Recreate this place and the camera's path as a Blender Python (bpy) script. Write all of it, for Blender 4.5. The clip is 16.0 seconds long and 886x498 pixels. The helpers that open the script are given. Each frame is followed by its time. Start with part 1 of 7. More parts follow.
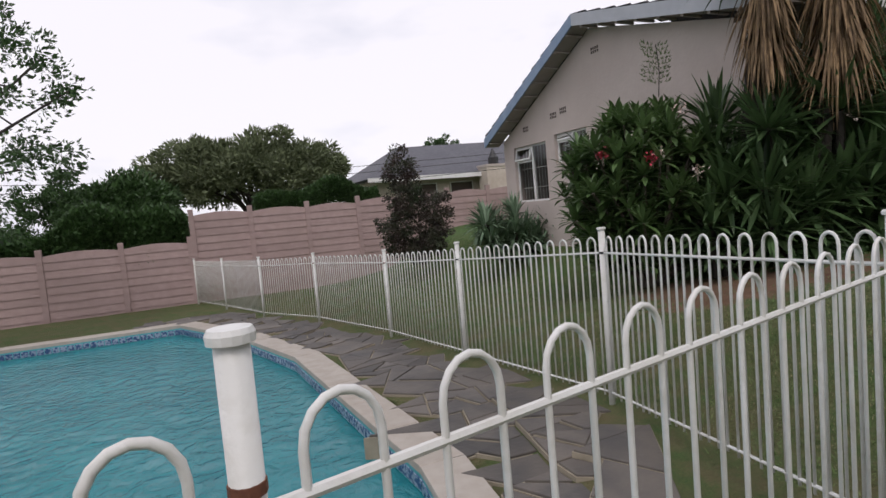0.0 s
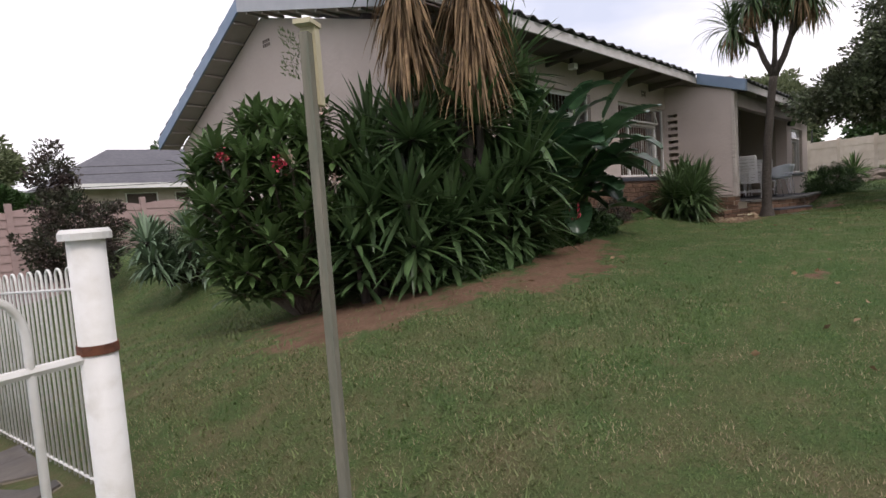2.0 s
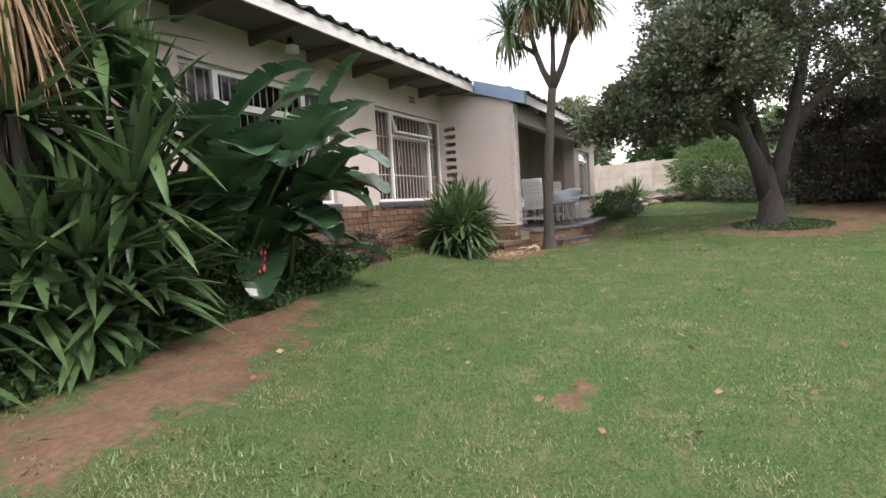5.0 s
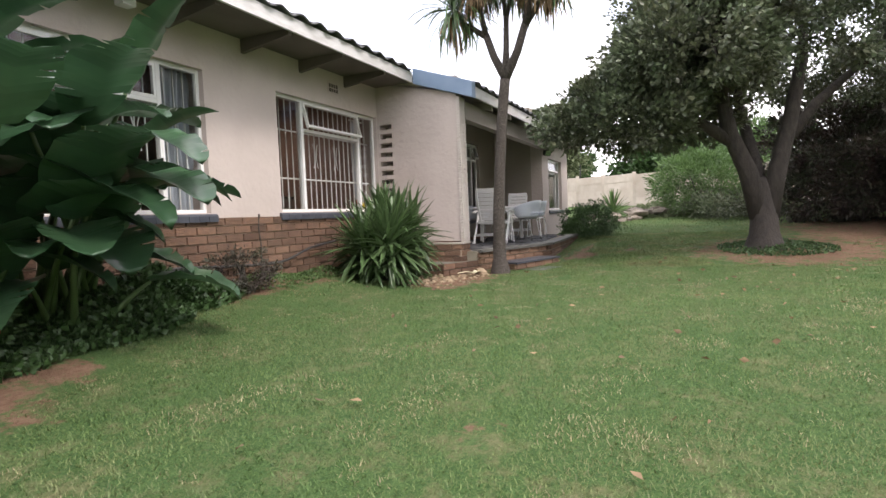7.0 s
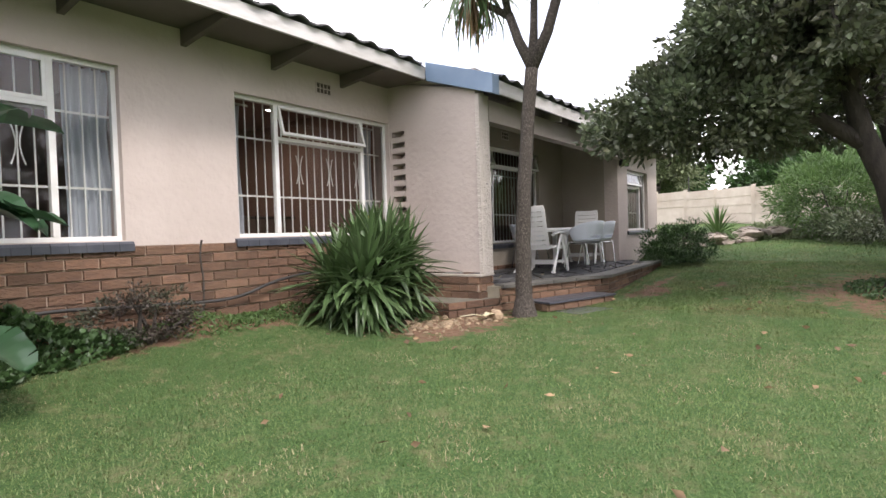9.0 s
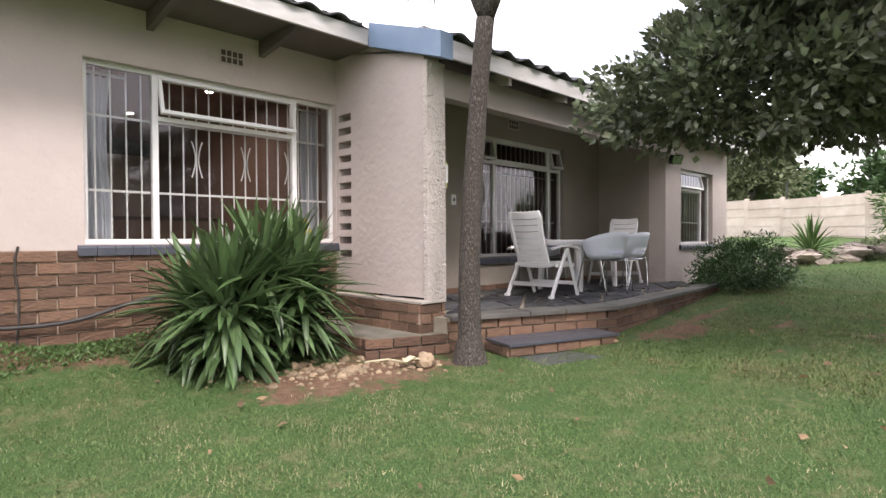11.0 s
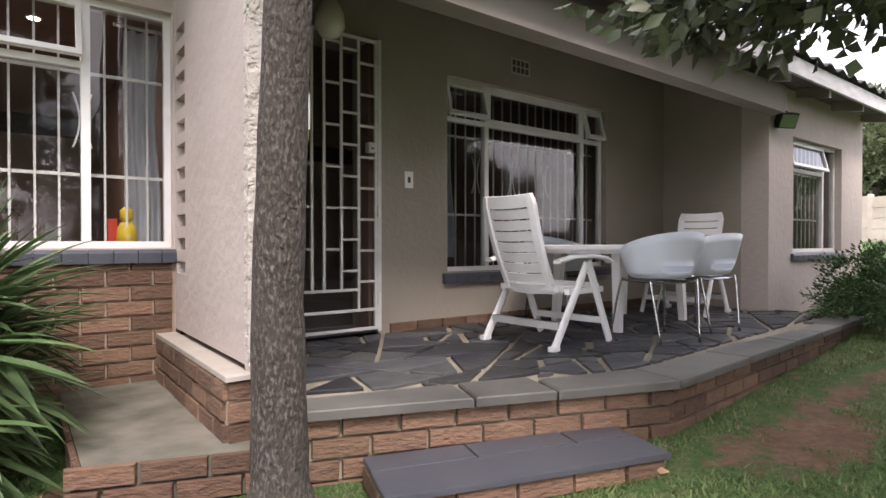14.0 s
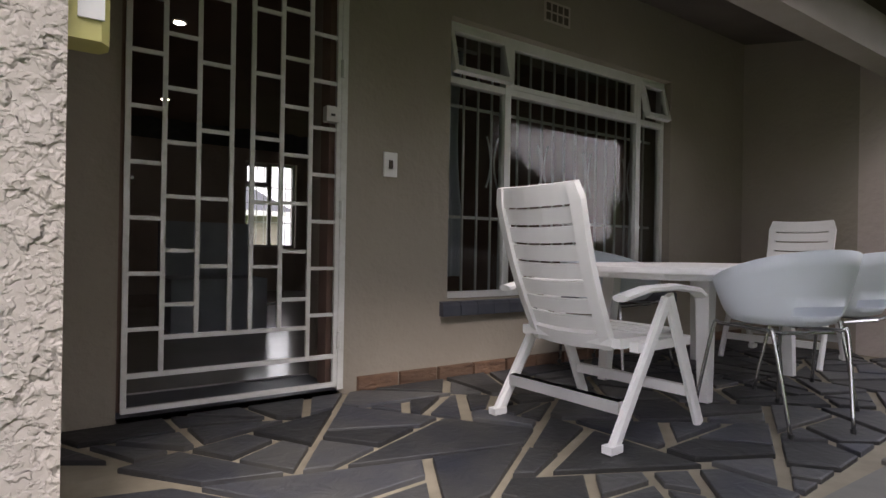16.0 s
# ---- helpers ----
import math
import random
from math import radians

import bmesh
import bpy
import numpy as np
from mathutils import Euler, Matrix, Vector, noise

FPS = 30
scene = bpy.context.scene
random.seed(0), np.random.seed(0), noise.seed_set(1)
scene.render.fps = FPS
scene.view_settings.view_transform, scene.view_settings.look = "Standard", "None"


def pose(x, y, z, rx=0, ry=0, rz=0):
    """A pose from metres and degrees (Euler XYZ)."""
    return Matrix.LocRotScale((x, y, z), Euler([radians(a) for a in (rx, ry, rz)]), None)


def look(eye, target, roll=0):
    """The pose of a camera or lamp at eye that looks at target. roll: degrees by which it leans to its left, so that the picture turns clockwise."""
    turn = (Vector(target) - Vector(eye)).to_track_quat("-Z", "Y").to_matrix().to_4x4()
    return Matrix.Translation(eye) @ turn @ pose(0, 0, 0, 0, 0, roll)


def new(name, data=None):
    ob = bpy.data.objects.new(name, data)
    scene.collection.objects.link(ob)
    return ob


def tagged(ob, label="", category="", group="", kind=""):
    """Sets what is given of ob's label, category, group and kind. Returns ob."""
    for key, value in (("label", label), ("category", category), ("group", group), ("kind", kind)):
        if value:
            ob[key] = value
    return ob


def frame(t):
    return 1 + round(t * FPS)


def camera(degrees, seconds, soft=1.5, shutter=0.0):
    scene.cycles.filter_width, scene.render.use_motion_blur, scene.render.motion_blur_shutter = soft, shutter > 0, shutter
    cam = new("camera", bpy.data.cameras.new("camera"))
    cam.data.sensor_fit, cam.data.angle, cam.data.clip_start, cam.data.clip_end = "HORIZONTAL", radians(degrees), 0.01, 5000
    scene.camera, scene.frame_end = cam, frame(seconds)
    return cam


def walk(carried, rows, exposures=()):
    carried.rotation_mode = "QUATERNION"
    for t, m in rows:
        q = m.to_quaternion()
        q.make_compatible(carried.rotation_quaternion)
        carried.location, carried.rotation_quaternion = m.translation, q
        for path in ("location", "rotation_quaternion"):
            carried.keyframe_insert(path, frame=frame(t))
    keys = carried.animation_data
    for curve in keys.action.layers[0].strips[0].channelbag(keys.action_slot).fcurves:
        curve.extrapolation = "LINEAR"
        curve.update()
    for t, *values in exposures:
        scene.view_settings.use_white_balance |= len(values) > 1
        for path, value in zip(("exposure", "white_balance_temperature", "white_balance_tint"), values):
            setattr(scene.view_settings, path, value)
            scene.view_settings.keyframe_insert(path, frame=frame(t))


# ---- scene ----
cam = camera(76.4, 16.0)
PATH = [
    (0, (-0.384, -0.254, 1.006), (0.417, 1.573, 0.861), -4.97),
    (0.5, (0.067, -0.271, 0.960), (1.041, 1.470, 0.818), -4.17),
    (1, (0.502, -0.247, 0.892), (1.698, 1.350, 0.742), -3.90),
    (1.5, (0.954, -0.202, 0.874), (2.310, 1.259, 0.716), -3.99),
    (2, (1.403, -0.146, 0.878), (2.859, 1.216, 0.720), -3.99),
    (2.5, (1.889, -0.123, 0.908), (3.437, 1.133, 0.745), -4.02),
    (3, (2.385, -0.079, 0.945), (3.999, 1.091, 0.782), -3.94),
    (3.5, (2.849, -0.059, 1.008), (4.520, 1.028, 0.841), -3.85),
    (4, (3.329, 0.012, 1.030), (5.052, 1.016, 0.875), -3.66),
    (4.5, (3.785, 0.080, 1.084), (5.541, 1.021, 0.915), -3.44),
    (5, (4.245, 0.133, 1.026), (6.037, 1.009, 0.875), -3.43),
    (5.2, (4.433, 0.169, 1.032), (6.234, 1.024, 0.871), -3.32),
    (7.5, (6.510, 0.124, 1.017), (8.322, 0.967, 0.920), -2.14),
    (8, (6.968, -0.113, 1.076), (8.704, 0.876, 0.982), -2.19),
    (8.2, (7.145, -0.091, 1.089), (8.861, 0.933, 1.007), -2.26),
    (10.3, (9.339, -0.363, 1.126), (10.790, 1.013, 1.087), -0.40),
    (10.5, (9.532, -0.351, 1.131), (10.973, 1.035, 1.097), -0.30),
    (11, (10.028, -0.262, 1.158), (11.443, 1.151, 1.127), -0.30),
    (11.5, (10.497, -0.127, 1.158), (11.883, 1.315, 1.133), -0.20),
    (12, (10.929, 0.034, 1.167), (12.290, 1.499, 1.146), -0.20),
    (12.5, (11.338, 0.228, 1.181), (12.679, 1.711, 1.158), -0.00),
    (13, (11.748, 0.426, 1.164), (13.064, 1.932, 1.145), -0.00),
    (13.5, (12.126, 0.651, 1.178), (13.383, 2.206, 1.149), -0.10),
    (14, (12.482, 0.877, 1.169), (13.693, 2.469, 1.149), 0.00),
    (14.5, (12.765, 1.122, 1.252), (13.954, 2.729, 1.206), -0.20),
    (15, (13.035, 1.394, 1.229), (14.168, 3.042, 1.202), 0.30),
    (15.5, (13.239, 1.651, 1.230), (14.363, 3.305, 1.209), 0.70),
    (16, (13.410, 1.839, 1.218), (14.540, 3.489, 1.218), 1.00),
]
EXPOSURES = [(0, 0.05, 6550, 18), (1, 0.2, 6600, 19), (1.5, 0.25, 6650, 20), (2.5, 0.8, 6750, 20), (3.5, 1.4, 6750, 18), (5, 1.6, 6750, 18), (8, 1.7, 6700, 17), (11, 1.9, 6700, 20), (12.5, 2.0, 6700, 21), (13.5, 2.05, 6700, 21), (15, 1.75, 6700, 20), (16, 1.65, 6700, 20)]
walk(cam, [(t, look(eye, target, roll)) for t, eye, target, roll in PATH], EXPOSURES)

# Light and sky
world = bpy.data.worlds.new("sky")
scene.world = world
world.use_nodes = True
wt = world.node_tree
wt.nodes.clear()
w_out = wt.nodes.new("ShaderNodeOutputWorld")
w_bg = wt.nodes.new("ShaderNodeBackground")
w_sky = wt.nodes.new("ShaderNodeTexSky")
w_sky.sky_type = "NISHITA"
w_sky.sun_disc = False
w_sky.sun_elevation = radians(52)
w_sky.sun_rotation = radians(200)
w_sky.air_density, w_sky.dust_density = 1.0, 2.0
w_tc = wt.nodes.new("ShaderNodeTexCoord")
w_map = wt.nodes.new("ShaderNodeMapping")
w_map.inputs["Scale"].default_value = (1.0, 1.0, 2.6)
w_noise = wt.nodes.new("ShaderNodeTexNoise")
w_noise.inputs["Scale"].default_value = 1.7
w_noise.inputs["Detail"].default_value = 5
w_noise.inputs["Roughness"].default_value = 0.5
w_ramp = wt.nodes.new("ShaderNodeValToRGB")
w_ramp.color_ramp.elements[0].position, w_ramp.color_ramp.elements[0].color = 0.34, (5.4, 6.1, 7.3, 1)
w_ramp.color_ramp.elements[1].position, w_ramp.color_ramp.elements[1].color = 0.56, (9.8, 9.9, 10.2, 1)
w_mix = wt.nodes.new("ShaderNodeMix")
w_mix.data_type = "RGBA"
w_mix.inputs["Factor"].default_value = 0.9
w_bg.inputs["Strength"].default_value = 0.1
wt.links.new(w_tc.outputs["Generated"], w_map.inputs["Vector"])
wt.links.new(w_map.outputs["Vector"], w_noise.inputs["Vector"])
wt.links.new(w_noise.outputs["Fac"], w_ramp.inputs["Fac"])
wt.links.new(w_sky.outputs["Color"], w_mix.inputs["A"])
wt.links.new(w_ramp.outputs["Color"], w_mix.inputs["B"])
wt.links.new(w_mix.outputs["Result"], w_bg.inputs["Color"])
wt.links.new(w_bg.outputs["Background"], w_out.inputs["Surface"])

sun_data = bpy.data.lights.new("sun", "SUN")
sun_data.energy, sun_data.angle, sun_data.color = 1.0, radians(14), (1.0, 0.97, 0.93)
sun = new("sun", sun_data)
sun.matrix_world = pose(0, 0, 20, 38, 0, -20)

# Materials
def hexlin(r, g, b):
    return (r, g, b, 1.0)


def material(name, c1, c2=None, rough=0.8, scale=6.0, detail=4.0, bump=0.0, bump_scale=None, metal=0.0, spec=None,
             c3=None, big=0.7, island=0.0, rnd=0.0, trans=0.0, stretch=(1, 1, 1), distort=0.0, thresh=(0.35, 0.68), world_space=True):
    """Two scales of variation between c1 and c2 (and c3 over large patches), relief, and chance by object or island."""
    m = bpy.data.materials.new(name)
    m.use_nodes = True
    nt = m.node_tree
    n, l = nt.nodes, nt.links
    bs = n["Principled BSDF"]
    bs.inputs["Roughness"].default_value = rough
    bs.inputs["Metallic"].default_value = metal
    if spec is not None:
        bs.inputs["Specular IOR Level"].default_value = spec
    c2 = c2 or tuple(x * 0.8 for x in c1)
    if world_space:
        geo = n.new("ShaderNodeNewGeometry")
        src = geo.outputs["Position"]
    else:
        geo = n.new("ShaderNodeTexCoord")
        src = geo.outputs["Object"]
    mp = n.new("ShaderNodeMapping")
    mp.inputs["Scale"].default_value = stretch
    l.new(src, mp.inputs["Vector"])
    fine = n.new("ShaderNodeTexNoise")
    fine.inputs["Scale"].default_value, fine.inputs["Detail"].default_value = scale, detail
    fine.inputs["Distortion"].default_value = distort
    l.new(mp.outputs["Vector"], fine.inputs["Vector"])
    ramp = n.new("ShaderNodeMapRange")
    ramp.inputs["From Min"].default_value, ramp.inputs["From Max"].default_value = thresh
    l.new(fine.outputs["Fac"], ramp.inputs["Value"])
    mix = n.new("ShaderNodeMix")
    mix.data_type = "RGBA"
    mix.inputs["A"].default_value, mix.inputs["B"].default_value = (*c1, 1), (*c2, 1)
    l.new(ramp.outputs["Result"], mix.inputs["Factor"])
    col = mix.outputs["Result"]
    large = n.new("ShaderNodeTexNoise")
    large.inputs["Scale"].default_value, large.inputs["Detail"].default_value = big, 3
    l.new(src, large.inputs["Vector"])
    r2 = n.new("ShaderNodeMapRange")
    r2.inputs["From Min"].default_value, r2.inputs["From Max"].default_value = 0.42, 0.68
    l.new(large.outputs["Fac"], r2.inputs["Value"])
    m2 = n.new("ShaderNodeMix")
    m2.data_type = "RGBA"
    c3 = c3 or tuple(x * 0.88 for x in c1)
    m2.inputs["B"].default_value = (*c3, 1)
    l.new(col, m2.inputs["A"])
    half = n.new("ShaderNodeMath")
    half.operation = "MULTIPLY"
    half.inputs[1].default_value = 0.6
    l.new(r2.outputs["Result"], half.inputs[0])
    l.new(half.outputs[0], m2.inputs["Factor"])
    col = m2.outputs["Result"]
    for amount, kind in ((island, "g"), (rnd, "o")):
        if amount:
            if kind == "g":
                gi = n.new("ShaderNodeNewGeometry")
                rv = gi.outputs["Random Per Island"]
            else:
                gi = n.new("ShaderNodeObjectInfo")
                rv = gi.outputs["Random"]
            mr = n.new("ShaderNodeMapRange")
            mr.inputs["To Min"].default_value, mr.inputs["To Max"].default_value = 1 - amount, 1 + amount
            l.new(rv, mr.inputs["Value"])
            hs = n.new("ShaderNodeHueSaturation")
            l.new(col, hs.inputs["Color"])
            l.new(mr.outputs["Result"], hs.inputs["Value"])
            col = hs.outputs["Color"]
    l.new(col, bs.inputs["Base Color"])
    if bump:
        bn = n.new("ShaderNodeTexNoise")
        bn.inputs["Scale"].default_value, bn.inputs["Detail"].default_value = bump_scale or scale * 2, 5
        bn.inputs["Distortion"].default_value = distort
        l.new(mp.outputs["Vector"], bn.inputs["Vector"])
        b = n.new("ShaderNodeBump")
        b.inputs["Strength"].default_value, b.inputs["Distance"].default_value = 1.0, bump
        l.new(bn.outputs["Fac"], b.inputs["Height"])
        l.new(b.outputs["Normal"], bs.inputs["Normal"])
    if trans:
        tr = n.new("ShaderNodeBsdfTranslucent")
        l.new(col, tr.inputs["Color"])
        ms = n.new("ShaderNodeMixShader")
        ms.inputs["Fac"].default_value = trans
        l.new(bs.outputs["BSDF"], ms.inputs[1])
        l.new(tr.outputs["BSDF"], ms.inputs[2])
        l.new(ms.outputs["Shader"], n["Material Output"].inputs["Surface"])
    return m


def glass_mat():
    m = bpy.data.materials.new("window_glass")
    m.use_nodes = True
    nt = m.node_tree
    n, l = nt.nodes, nt.links
    n.remove(n["Principled BSDF"])
    tr = n.new("ShaderNodeBsdfTransparent")
    tr.inputs["Color"].default_value = (0.86, 0.88, 0.87, 1)
    gl = n.new("ShaderNodeBsdfGlossy")
    gl.inputs["Roughness"].default_value = 0.015
    fr = n.new("ShaderNodeFresnel")
    fr.inputs["IOR"].default_value = 1.52
    tm = n.new("ShaderNodeMath")
    tm.operation = "MULTIPLY"
    tm.inputs[1].default_value = 1.1
    tm.use_clamp = True
    mx = n.new("ShaderNodeMixShader")
    l.new(fr.outputs["Fac"], tm.inputs[0])
    l.new(tm.outputs[0], mx.inputs["Fac"])
    l.new(tr.outputs["BSDF"], mx.inputs[1])
    l.new(gl.outputs["BSDF"], mx.inputs[2])
    l.new(mx.outputs["Shader"], n["Material Output"].inputs["Surface"])
    return m


def water_mat():
    m = material("pool_water", (0.012, 0.165, 0.19), (0.02, 0.22, 0.245), rough=0.03, scale=1.2, bump=0.035, bump_scale=6.5, big=0.3, distort=0.8)
    bs = m.node_tree.nodes["Principled BSDF"]
    bs.inputs["IOR"].default_value = 1.33
    return m


def glow(name, color, strength):
    m = bpy.data.materials.new(name)
    m.use_nodes = True
    bs = m.node_tree.nodes["Principled BSDF"]
    bs.inputs["Emission Color"].default_value = (*color, 1)
    bs.inputs["Emission Strength"].default_value = strength
    bs.inputs["Base Color"].default_value = (*color, 1)
    return m


def flakes(m):
    """Thrown and trowelled plaster: raised patches with ragged edges at two sizes over the finer grain."""
    nt = m.node_tree
    n, l = nt.nodes, nt.links
    bs = n["Principled BSDF"]
    geo = n.new("ShaderNodeNewGeometry")
    below = bs.inputs["Normal"].links[0].from_socket
    for scale, low, high, depth in ((17.0, 0.47, 0.56, 0.009), (44.0, 0.48, 0.60, 0.004)):
        no = n.new("ShaderNodeTexNoise")
        no.inputs["Scale"].default_value, no.inputs["Detail"].default_value, no.inputs["Distortion"].default_value = scale, 3, 0.25
        l.new(geo.outputs["Position"], no.inputs["Vector"])
        mr = n.new("ShaderNodeMapRange")
        mr.inputs["From Min"].default_value, mr.inputs["From Max"].default_value = low, high
        l.new(no.outputs["Fac"], mr.inputs["Value"])
        b = n.new("ShaderNodeBump")
        b.inputs["Distance"].default_value, b.inputs["Strength"].default_value = depth, 0.8
        l.new(mr.outputs["Result"], b.inputs["Height"])
        l.new(below, b.inputs["Normal"])
        below = b.outputs["Normal"]
    l.new(below, bs.inputs["Normal"])
    return m


